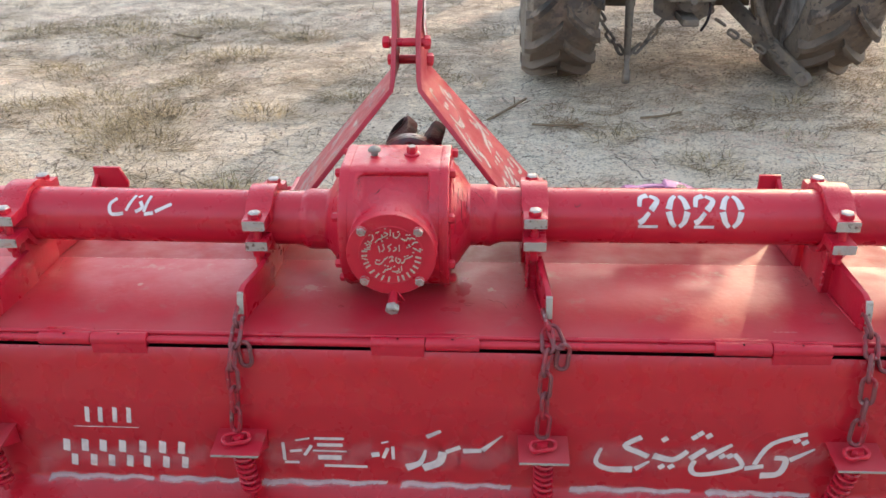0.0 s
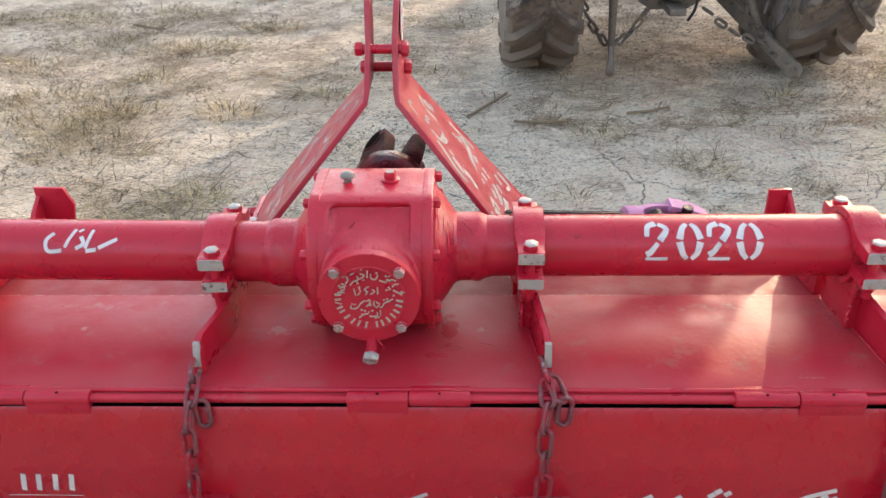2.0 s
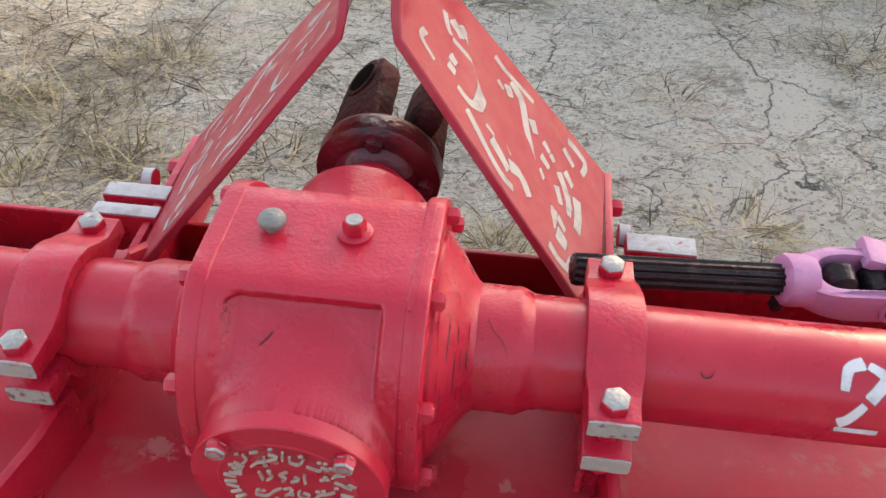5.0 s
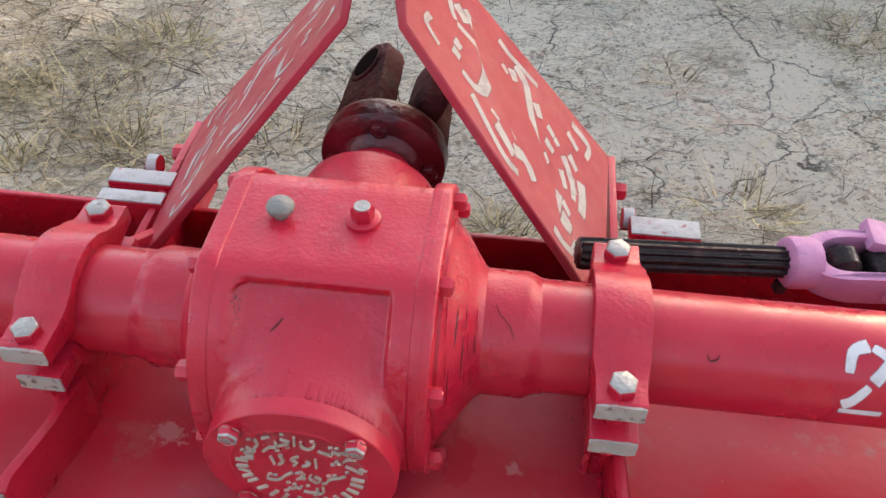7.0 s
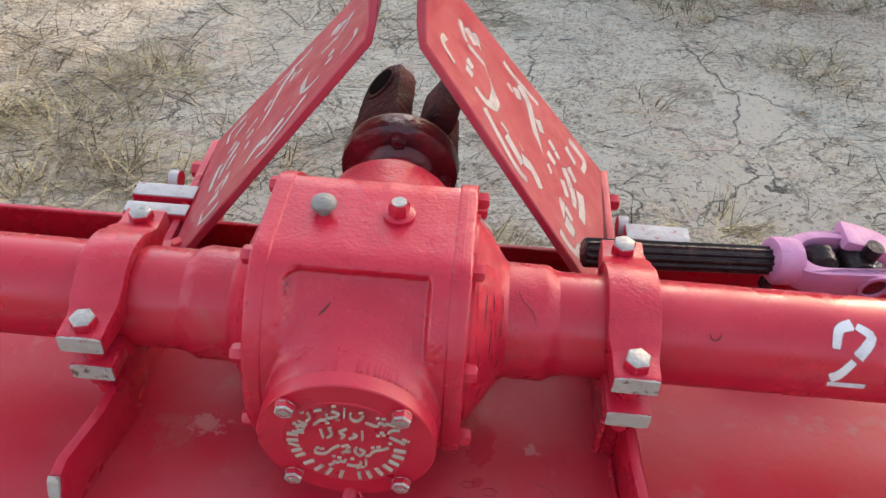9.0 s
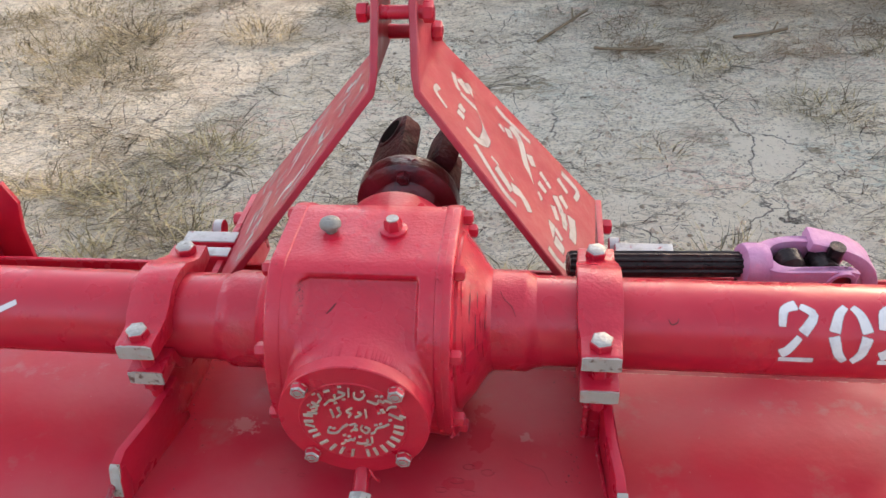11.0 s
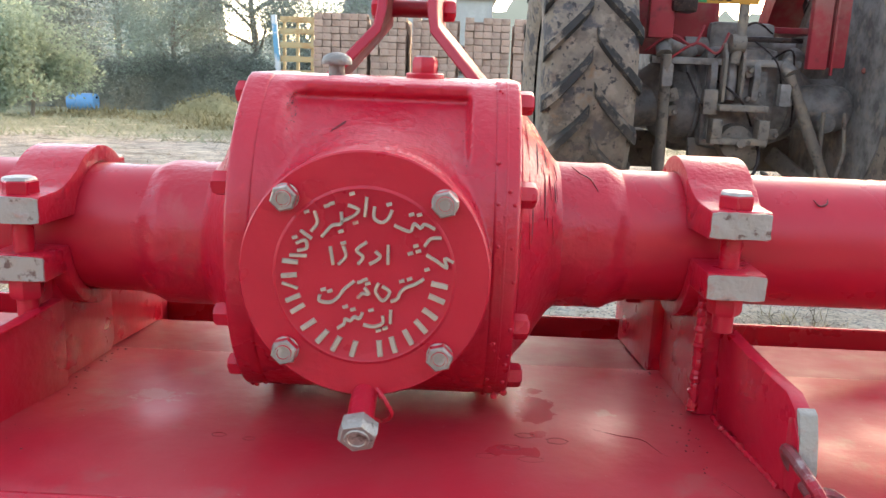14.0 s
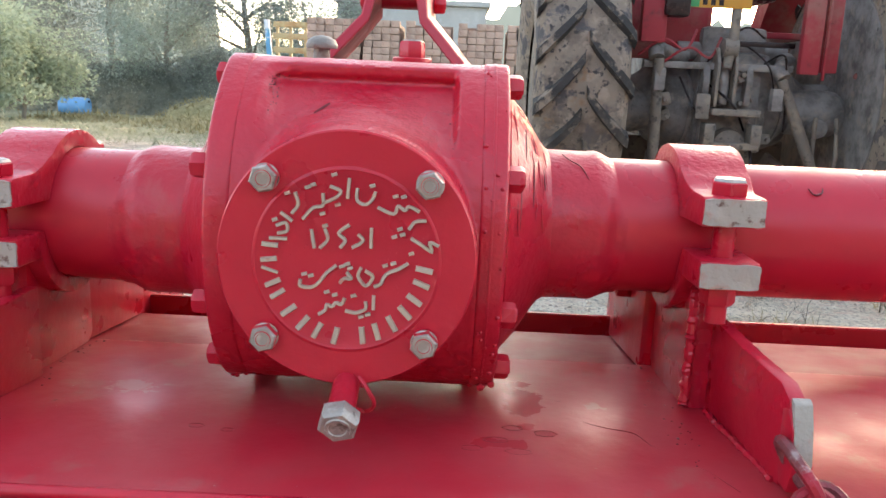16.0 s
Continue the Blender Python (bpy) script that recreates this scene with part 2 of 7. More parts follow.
def place(ob, parent):
    """Hang ob, whose mesh is in world coordinates, under parent."""
    ob.parent = parent
    ob.location = Vector((0, 0, 0))
    top, off = parent, Vector((0, 0, 0))
    while top is not None:
        off += top.location
        top = top.parent
    ob.location = -off
    return ob


def part(name, bm, material, parent, label="", sharp=38):
    ob = place(mesh_ob(name, bm, material, sharp), parent)
    return tagged(ob, label)


def box(cx, cy, cz, sx, sy, sz, bev=0.0, m=None, bm=None):
    bm0 = bmesh.new()
    bmesh.ops.create_cube(bm0, size=1.0)
    bmesh.ops.scale(bm0, vec=(sx, sy, sz), verts=bm0.verts)
    if bev:
        bevelled(bm0, bev)
    mt = Matrix.Translation((cx, cy, cz)) @ (m or Matrix.Identity(4))
    bmesh.ops.transform(bm0, matrix=mt, verts=bm0.verts)
    return join(bm0, bm)


def join(src, dst):
    if dst is None:
        return src
    me = bpy.data.meshes.new("tmp")
    src.to_mesh(me)
    src.free()
    dst.from_mesh(me)
    bpy.data.meshes.remove(me)
    return dst


AX = {"x": Matrix(((0, 0, 1, 0), (1, 0, 0, 0), (0, 1, 0, 0), (0, 0, 0, 1))),
      "y": Matrix(((0, 1, 0, 0), (0, 0, 1, 0), (1, 0, 0, 0), (0, 0, 0, 1))),
      "z": Matrix.Identity(4)}


def lathe(profile, n=48, axis="z", centre=(0, 0, 0), m=None, caps=True, bm=None):
    """Revolve (h, r) rows about an axis through centre."""
    bm0 = bmesh.new()
    rings = []
    for h, r in profile:
        rings.append([bm0.verts.new((r * math.cos(2 * math.pi * i / n), r * math.sin(2 * math.pi * i / n), h)) for i in range(n)])
    for a, b in zip(rings, rings[1:]):
        for i in range(n):
            bm0.faces.new((a[i], a[(i + 1) % n], b[(i + 1) % n], b[i]))
    if caps:
        bm0.faces.new(rings[0][::-1])
        bm0.faces.new(rings[-1])
    bmesh.ops.transform(bm0, matrix=Matrix.Translation(centre) @ (m if m is not None else AX[axis]), verts=bm0.verts)
    return join(bm0, bm)


def prism(pts, axis, a0, a1, bev=0.0, bm=None):
    """A polygon in the plane across axis (x: (y, z); y: (x, z); z: (x, y)), extruded from a0 to a1."""
    def put(p, a):
        return {"x": (a, p[0], p[1]), "y": (p[0], a, p[1]), "z": (p[0], p[1], a)}[axis]
    bm0 = bmesh.new()
    A = [bm0.verts.new(put(p, a0)) for p in pts]
    B = [bm0.verts.new(put(p, a1)) for p in pts]
    n = len(pts)
    bm0.faces.new(A)
    bm0.faces.new(B[::-1])
    for i in range(n):
        bm0.faces.new((A[i], A[(i + 1) % n], B[(i + 1) % n], B[i]))
    bmesh.ops.recalc_face_normals(bm0, faces=bm0.faces)
    if bev:
        bevelled(bm0, bev)
    return join(bm0, bm)


def tube(path, r, n=10, closed=False, bm=None, radii=None):
    bm0 = bmesh.new()
    P = [Vector(p) for p in path]
    k = len(P)
    up = Vector((0.13, 0.27, 0.95)).normalized()
    rings = []
    for i, p in enumerate(P):
        a = P[i - 1] if (closed or i > 0) else P[i]
        b = P[(i + 1) % k] if (closed or i < k - 1) else P[i]
        d = (b - a).normalized()
        side = d.cross(up)
        if side.length < 1e-3:
            side = d.cross(Vector((1, 0, 0)))
        side.normalize()
        up = side.cross(d).normalized()
        rr = radii[i] if radii else r
        rings.append([bm0.verts.new(p + rr * (math.cos(2 * math.pi * j / n) * side + math.sin(2 * math.pi * j / n) * up)) for j in range(n)])
    pairs = list(zip(rings, rings[1:]))
    if closed:
        # line up the last ring with the first
        last, first = rings[-1], rings[0]
        s = min(range(n), key=lambda q: (last[0].co - first[q].co).length)
        pairs.append((last, first[s:] + first[:s]))
    for a, b in pairs:
        for j in range(n):
            bm0.faces.new((a[j], a[(j + 1) % n], b[(j + 1) % n], b[j]))
    if not closed:
        bm0.faces.new(rings[0][::-1])
        bm0.faces.new(rings[-1])
    return join(bm0, bm)


def hexhead(centre, direction, flats, height, bm=None, washer=0.0):
    """A hexagon head that starts at centre and rises along direction."""
    R = flats / 2 / math.cos(math.pi / 6)
    rot = Vector(direction).to_track_quat("Z", "Y").to_matrix().to_4x4() @ Matrix.Rotation(0.26, 4, "Z")
    bm0 = lathe([(0, R * 0.98), (height * 0.12, R), (height * 0.82, R), (height, R * 0.86)], 6, m=rot)
    if washer:
        lathe([(-0.001, washer), (height * 0.16, washer), (height * 0.22, washer * 0.9)], 24, m=rot, bm=bm0)
    # shallow stamped ring on top
    lathe([(height, R * 0.62), (height + 0.0012, R * 0.58), (height + 0.0012, R * 0.45), (height + 0.0002, R * 0.42)], 16, m=rot, bm=bm0)
    bmesh.ops.translate(bm0, vec=centre, verts=bm0.verts)
    return join(bm0, bm)


def sheet(profile, x0, x1, t, nx=2, bm=None, wave=0.0):
    """A bent sheet along x: profile rows (y, z), thickness t below it."""
    bm0 = bmesh.new()
    P = [Vector((0, y, z)) for y, z in profile]
    nrm = []
    for i in range(len(P)):
        d = (P[min(i + 1, len(P) - 1)] - P[max(i - 1, 0)]).normalized()
        nrm.append(Vector((0, -d.z, d.y)))
    top, bot = [], []
    for j in range(nx):
        x = x0 + (x1 - x0) * j / (nx - 1)
        top.append([])
        bot.append([])
        for p, q in zip(P, nrm):
            w = wave * noise.noise(Vector((x * 3.1, p.y * 4, p.z * 4))) if wave else 0
            top[-1].append(bm0.verts.new((x, p.y + q.y * w, p.z + q.z * w)))
            bot[-1].append(bm0.verts.new((x, p.y + q.y * (w - t), p.z + q.z * (w - t))))
    m = len(P)
    for j in range(nx - 1):
        for i in range(m - 1):
            bm0.faces.new((top[j][i], top[j + 1][i], top[j + 1][i + 1], top[j][i + 1]))
            bm0.faces.new((bot[j][i], bot[j][i + 1], bot[j + 1][i + 1], bot[j + 1][i]))
        bm0.faces.new((top[j][0], bot[j][0], bot[j + 1][0], top[j + 1][0]))
        bm0.faces.new((top[j][-1], top[j + 1][-1], bot[j + 1][-1], bot[j][-1]))
    for j in (0, nx - 1):
        for i in range(m - 1):
            bm0.faces.new((top[j][i], top[j][i + 1], bot[j][i + 1], bot[j][i]))
    return join(bm0, bm)


def smooth_pts(pts, k=6):
    """A Catmull-Rom curve through the points."""
    P = [Vector(p) for p in pts]
    out = []
    for i in range(len(P) - 1):
        a, b, c, d = P[max(i - 1, 0)], P[i], P[i + 1], P[min(i + 2, len(P) - 1)]
        for j in range(k):
            t = j / k
            out.append(0.5 * (2 * b + (c - a) * t + (2 * a - 5 * b + 4 * c - d) * t * t + (3 * b - a - 3 * c + d) * t ** 3))
    return out + [P[-1]]



def ease(a, b, v):
    f = min(1.0, max(0.0, (v - a) / (b - a)))
    return f * f * (3 - 2 * f)


# ---- the rotary tiller ----
PY, PZ, PR = 0.200, 0.625, 0.0636        # axis and radius of the main pipe
GZ = 0.622                               # height of the gearbox axis


def sag(x):
    """How far the pipe's left half hangs below the right one."""
    return 0.0 if x > -0.1 else -0.0140 + 0.0105 * (-x - 0.16)


tiller = thing("rotary_tiller", "red rotary tiller with white stencilled lettering, standing on bare mud", "farm implement", (0, 0.2, 0))

# hood: long bent sheets with a lapped seam
HOOD = [(-0.078, 0.455), (-0.070, 0.462), (-0.03, 0.467), (0.06, 0.470), (0.16, 0.468), (0.266, 0.460)]
HOOD_FAR = [(0.258, 0.4545), (0.36, 0.4445), (0.440, 0.438), (0.455, 0.431), (0.468, 0.405), (0.480, 0.30), (0.590, 0.27), (0.60, 0.02)]
hood = part("hood", sheet([(p.x, p.y) for p in smooth_pts([(a, b, 0) for a, b in HOOD], 4)], -1.16, 1.22, 0.006, 40), RED_DUSTY, tiller, "dusty red hood sheet")
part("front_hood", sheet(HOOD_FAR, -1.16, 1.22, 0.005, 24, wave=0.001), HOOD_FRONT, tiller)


def hood_z(y):
    rows = HOOD if y < 0.262 else HOOD_FAR
    for (y0, z0), (y1, z1) in zip(rows, rows[1:]):
        if y0 <= y <= y1:
            return z0 + (z1 - z0) * (y - y0) / (y1 - y0)
    return rows[0][1]


# end plates of the rotor case
for x in (-1.16, 1.22):
    s = 1 if x > 0 else -1
    part("end_plate", prism([(-0.08, 0.455), (-0.13, 0.30), (-0.10, 0.06), (0.0, -0.035), (0.40, -0.035), (0.58, 0.10), (0.62, 0.30), (0.55, 0.415), (0.26, 0.461), (0.06, 0.471)], "x", x, x + s * 0.010, 0.002), RED_BOARD, tiller)

# trailing board, bent twice, with an out-turned foot
BOARD = [(-0.094, 0.441), (-0.098, 0.437), (-0.113, 0.385), (-0.129, 0.328), (-0.132, 0.316), (-0.1325, 0.20), (-0.134, 0.112), (-0.141, 0.100), (-0.168, 0.084), (-0.215, 0.066), (-0.235, 0.03), (-0.236, -0.03)]
board = part("trailing_board", sheet([(y, z) for y, z in BOARD[::-1]], -1.13, 1.18, 0.005, 60, wave=0.0022), RED_BOARD, tiller, "red bent sheet-steel trailing board with stencilled lettering")

# black strip added to give the hinge gap its shade
part("hinge_gap_shade", box(0.02, -0.060, 0.398, 2.28, 0.012, 0.110, 0.001), BLACK, tiller, "black strip standing in for the shade in the hinge gap")
# hinge rod and its knuckles
HY, HZ = -0.086, 0.4545
part("hinge_rod", lathe([(-1.12, 0.0085), (1.17, 0.0085)], 16, "x", (0, HY, HZ)), RED, tiller)
part("hood_lip", lathe([(-1.14, 0.0055), (1.19, 0.0055)], 10, "x", (0, -0.071, 0.4625)), RED, tiller)
KN = [(-0.769, -0.652), (-0.652, -0.527), (-0.042, 0.075), (0.075, 0.191), (0.680, 0.798), (0.798, 0.921)]
for i, (a, b) in enumerate(KN):
    r = 0.0142 if i % 2 == 0 else 0.0150
    k = part("hinge_knuckle", bevelled(lathe([(a + 0.001, r), (b - 0.001, r)], 20, "x", (0, HY, HZ + 0.001)), 0.0015, 60), RED, tiller)
    low = i in (1, 2, 5)
    leaf = part("hinge_leaf", box((a + b) / 2, HY - 0.009 if low else HY + 0.014, HZ - 0.016 if low else HZ + 0.009, (b - a) * 0.97, 0.010 if low else 0.022, 0.03 if low else 0.006, 0.0015), RED, k)
    part("oil_hole", lathe([(0, 0.0028), (0.0006, 0.0028)], 10, "z", ((a + b) / 2, HY - 0.004, HZ + r + 0.0008)), BLACK, k)

# main pipe in two lengths, with welded sleeves next to the gearbox
for s in (-1, 1):
    far = 1.24 if s > 0 else 1.18
    half = lathe([(s * 0.195, PR), (s * far, PR), (s * far, PR * 0.9)], 64, "x", (0, PY, PZ))
    for v in half.verts:
        v.co.z += sag(v.co.x)
    side = part("main_pipe", half, RED_PIPE, tiller, "thick red steel pipe")
    rng = random.Random(4 + s)
    sl = lathe([(s * (0.150 + 0.0028 * k), 0.0713 if k < 20 else 0.0713 - 0.0072 * (0.5 - 0.5 * math.cos(math.pi * min(1, (k - 20) / 9)))) for k in range(31)], 96, "x", (0, PY, PZ - 0.002))
    for v in sl.verts:
        n_ = Vector((0, v.co.y - PY, v.co.z - PZ)).normalized()
        edge = math.exp(-((abs(v.co.x) - 0.214) / 0.009) ** 2)
        v.co += n_ * (0.0005 * noise.noise(v.co * 30) + edge * (0.0004 + 0.0018 * noise.noise(v.co * 60)))
        v.co.z += sag(v.co.x)
    part("pipe_sleeve", sl, RED_CAST, tiller)
    # cone between gearbox flange and sleeve
    cone = lathe([(s * 0.112, 0.128), (s * 0.124, 0.127), (s * 0.128, 0.120), (s * 0.140, 0.106), (s * 0.150, 0.090), (s * 0.156, 0.081), (s * 0.161, 0.0745), (s * 0.166, 0.0712)], 64, "x", (0, PY, GZ))
    for v in cone.verts:
        v.co.z += (sag(-0.17) if s < 0 else 0.0) * ease(0.124, 0.160, abs(v.co.x))
    part("axle_cone", cone, RED_CAST, tiller)

# ---- gearbox ----
TOPZ, BOTZ = 0.768, 0.488


def drum(R, zt, zb, n=72):
    out = []
    for i in range(n):
        a = 2 * math.pi * i / n
        y, z = PY + R * math.cos(a), GZ + R * math.sin(a)
        out.append((y, min(max(z, zb), zt)))
    return out


FR = 0.1620                              # radius of the housing's round sides


def nose_y(r):
    """Depth of the flaring nose behind the cover, by distance from its axis."""
    rows = ((0.0, 0.0195), (0.0955, 0.0195), (0.0966, 0.030), (0.0974, 0.044), (0.0995, 0.058), (0.1035, 0.074), (0.1085, 0.094), (0.1150, 0.120), (0.130, 0.17), (0.3, 0.30))
    for (r0, y0), (r1, y1) in zip(rows, rows[1:]):
        if r <= r1:
            return y0 + (y1 - y0) * (r - r0) / (r1 - r0)
    return rows[-1][1]


def casting_front(x, z):
    """Front of the casting: round sides, a shallow pocket under the top edge, and the nose."""
    body = PY - math.sqrt(max(0.0, FR * FR - (z - GZ) ** 2))
    side = (1 - ease(0.0725, 0.0795, x)) * (1 - ease(0.0640, 0.0880, -x))
    deep = (1 - ease(0.7490, 0.7570, z)) * side
    body += max(0.0, 0.1215 - body) * side * ease(0.744, 0.754, z)
    floor = 0.134 - (0.756 - z) * 1.30
    y = body + max(0.0, floor - body) * deep
    n = nose_y(math.hypot(x, z - GZ))
    k = 0.008 + 0.030 * ease(GZ + 0.03, GZ + 0.085, z)
    h = max(0.0, k - abs(y - n)) / k
    y = min(y, n) - h * h * k * 0.25
    rough = 0.0006 + 0.0016 * math.exp(-((x + 0.078) / 0.009) ** 2) * ease(0.70, 0.73, z)
    return y + 0.0005 * noise.noise(Vector((x * 45, 1.0, z * 45))) + rough * noise.noise(Vector((x * 150, 2.0, z * 150)))


def casting():
    bm = bmesh.new()
    nx, nz = 132, 150
    hx, z0, z1 = 0.0986, 0.489, TOPZ + 0.0012
    rows = []
    for j in range(nz + 1):
        z = z0 + (z1 - z0) * j / nz
        row = []
        for i in range(nx + 1):
            x = -hx + 2 * hx * i / nx
            y = casting_front(x, z)
            drop = 0.0030 * ease(0.0, 0.005, 0.005 - (z1 - z)) if z1 - z < 0.005 else 0
            row.append(bm.verts.new((x, y + drop * 2.2, z)))
        rows.append(row)
    for y in (0.155, 0.20, 0.245, 0.268):                     # the flat top, slightly uneven
        rows.append([bm.verts.new((-hx + 2 * hx * i / nx, y, z1 + 0.0010 * noise.noise(Vector((i * 0.11, y * 30, 0))))) for i in range(nx + 1)])
    rows.append([bm.verts.new((-hx + 2 * hx * i / nx, 0.330, 0.715)) for i in range(nx + 1)])
    rows.append([bm.verts.new((-hx + 2 * hx * i / nx, 0.345, 0.560)) for i in range(nx + 1)])
    rows.append([bm.verts.new((-hx + 2 * hx * i / nx, 0.280, z0)) for i in range(nx + 1)])
    rows.append(rows[0])
    for a, b in zip(rows, rows[1:]):
        for i in range(nx):
            bm.faces.new((a[i], a[i + 1], b[i + 1], b[i]))
    return bm


gearbox = part("gearbox", casting(), RED_CAST, tiller, "heavy red cast gearbox housing", 70)
for s in (-1, 1):
    rim = prism(drum(FR + 0.0006, TOPZ + 0.0025, BOTZ, 96), "x", s * 0.0975, s * 0.1202)
    es = [e for e in rim.edges if abs(abs(sum(v.co.x for v in e.verts) / 2) - 0.1088) > 0.009]
    bmesh.ops.bevel(rim, geom=es, offset=0.0036, segments=3, affect="EDGES", profile=0.5, clamp_overlap=True)
    flange = part("side_flange", rim, RED_CAST, gearbox)
    if s > 0:
        part("gasket_line", prism(drum(FR + 0.0011, TOPZ + 0.0030, BOTZ - 0.0005, 96), "x", 0.1070, 0.1092, 0.0004), RED_CAST, flange)
        rng = random.Random(77)
        for k in range(26):                                   # beads of paint along the flange
            a = radians(rng.uniform(95, 235))
            y, z = PY + (FR + 0.001) * math.cos(a), min(TOPZ, max(BOTZ, GZ + (FR + 0.001) * math.sin(a)))
            r = rng.uniform(0.0010, 0.0024)
            part("paint_bead", lathe([(-0.6 * r, 0.4 * r), (0, r), (0.7 * r, 0.7 * r), (r, 0.1 * r)], 8, "y", (rng.uniform(0.100, 0.120), y, z)), RED_CAST, flange)
    for k, deg in enumerate((22, 60, 112.5, 158, 201, 229, 300, 338)):
        a = radians(deg)
        y, z = PY + 0.149 * math.cos(a), GZ + 0.149 * math.sin(a)
        if z > TOPZ - 0.008 or z < BOTZ + 0.008:
            z = min(max(z, BOTZ + 0.012), TOPZ - 0.013)
        z -= {1: 0.004, 2: 0.008, 3: -0.003}.get(k, 0.0)
        part("flange_bolt", hexhead((s * 0.1200, y, z), (s, 0, 0), 0.019, 0.0125), RED, flange)
    part("gearbox_foot", box(s * 0.100, 0.185, 0.4785, 0.014, 0.05, 0.021, 0.002), RED, gearbox)

RX = Matrix.Rotation(radians(90), 4, "X")          # local z becomes -y, local y becomes z
cover = part("round_cover", lathe([(-0.0190, 0.0940), (-0.0186, 0.0968), (-0.0015, 0.0968), (0.0, 0.0955), (0.0, 0.0705), (0.0010, 0.0695), (0.0012, 0.0680), (0.0003, 0.0668), (0.0003, 0.001)], 96, m=Matrix.Translation((0, 0, GZ)) @ RX), RED, gearbox, "round red cover plate with raised lettering")
for sx in (-1, 1):
    for sz in (-1, 1):
        cover_bolt = part("cover_bolt", hexhead((sx * 0.06, -0.0015, GZ + sz * 0.06), (0, -1, 0), 0.0185, 0.0105, washer=0.0105), SILVER, cover, "silver hexagon bolt")
        # the sides of the head keep the red paint
        cover_bolt.data.materials.append(RED)
        for poly in cover_bolt.data.polygons:
            poly.material_index = 0 if -poly.normal.y > 0.55 else 1


def stroke(pts, w, h, bm=None):
    """A raised bar along 2D points (x, z) on the cover, rounded on top."""
    bm0 = bmesh.new()
    P = [Vector((a, b)) for a, b in pts]
    rows = []
    for i, p in enumerate(P):
        d = (P[min(i + 1, len(P) - 1)] - P[max(i - 1, 0)]).normalized()
        q = Vector((-d.y, d.x)) * w / 2
        e = d * (w * 0.35) * ((i == len(P) - 1) - (i == 0))
        p = p + e
        rows.append([bm0.verts.new((p.x + q.x, 0.0004, p.y + q.y)), bm0.verts.new((p.x + q.x * 0.62, -h, p.y + q.y * 0.62)), bm0.verts.new((p.x - q.x * 0.62, -h, p.y - q.y * 0.62)), bm0.verts.new((p.x - q.x, 0.0004, p.y - q.y))])
    for a, b in zip(rows, rows[1:]):
        for j in range(3):
            bm0.faces.new((a[j], a[j + 1], b[j + 1], b[j]))
    bm0.faces.new(rows[0])
    bm0.faces.new(rows[-1][::-1])
    return join(bm0, bm)


def ring_bar(deg, r, length, w, parent, tilt=0.0, name="raised_bar"):
    """A short raised bar that stands radially on the cover's ring."""
    a = radians(deg)
    u, t = Vector((math.sin(a), math.cos(a))), Vector((math.cos(a), -math.sin(a)))
    c = u * r
    d = (u + t * tilt).normalized()
    p0, p1 = c - d * length / 2, c + d * length / 2
    bmq = stroke([(p0.x, GZ + p0.y), ((p0.x + p1.x) / 2, GZ + (p0.y + p1.y) / 2), (p1.x, GZ + p1.y)], w, 0.0026)
    part(name, bmq, LETTER, parent)


# numbers cast round the rim are not spelled out: plain raised bars in their place
for deg in (-133, -147, -159, -173, 167, 156, 143, 130, 118, 105, 94):
    ring_bar(deg, 0.0580, 0.0096, 0.0050, cover, 0.12)
for deg in (-118, -109, -91, -80):
    ring_bar(deg, 0.0575, 0.0090, 0.0044, cover, -0.1)
ring_bar(-99, 0.0575, 0.0110, 0.0026, cover, 0.5)


def cast_line(strokes, dots, w=0.0030):
    """Raised strokes and dots on the cover, in millimetres from its centre."""
    for st in strokes:
        pts = [Vector((a / 1000, GZ + b / 1000, 0)) for a, b in st]
        pts = smooth_pts(pts, 4) if len(pts) > 2 else [pts[0].lerp(pts[1], i / 4) for i in range(5)]
        part("raised_stroke", stroke([(p.x, p.y) for p in pts], w, 0.0028), LETTER, cover)
    for a, b in dots:
        x, z = a / 1000, GZ + b / 1000
        part("raised_dot", stroke([(x - 0.0009, z - 0.0003), (x, z), (x + 0.0009, z + 0.0003)], 0.0031, 0.0024), LETTER, cover)


# the curved line along the top
cast_line([[(1, 61), (0, 48)], [(7, 54), (7, 46), (13, 43), (18, 47), (20, 52)], [(52, 40), (45, 43), (42, 40), (37, 43), (34, 37), (23, 41)], [(57, 33), (50, 32), (46, 27)], [(67, 15), (61, 17), (63, 10), (55, 15), (48, 19)]],
          [(18, 57), (35, 50), (41, 50), (35, 20), (39, 26), (41, 22), (48, 8)])
cast_line([[(-12, 55), (-5, 52), (-9, 47), (-17, 43)], [(-18, 49), (-18, 41), (-25, 39), (-32, 31)], [(-38, 49), (-36, 41), (-40, 35)], [(-48, 34), (-41, 29)], [(-51, 25), (-45, 27), (-44, 21), (-50, 19)], [(-56, 15), (-45, 15)]],
          [(-10, 64), (-7, 42), (-18, 35), (-29, 54), (-25, 56), (-44, 49), (-53, 29)])
# three short lines in the middle
cast_line([[(18, 25), (18, 12)], [(9, 20), (12, 17), (10, 14), (5, 11)], [(1, 27), (-6, 21), (-1, 16), (-4, 11)], [(-16, 23), (-14, 16), (-19, 10)], [(-26, 22), (-24, 10)]], [(-16, 26)])
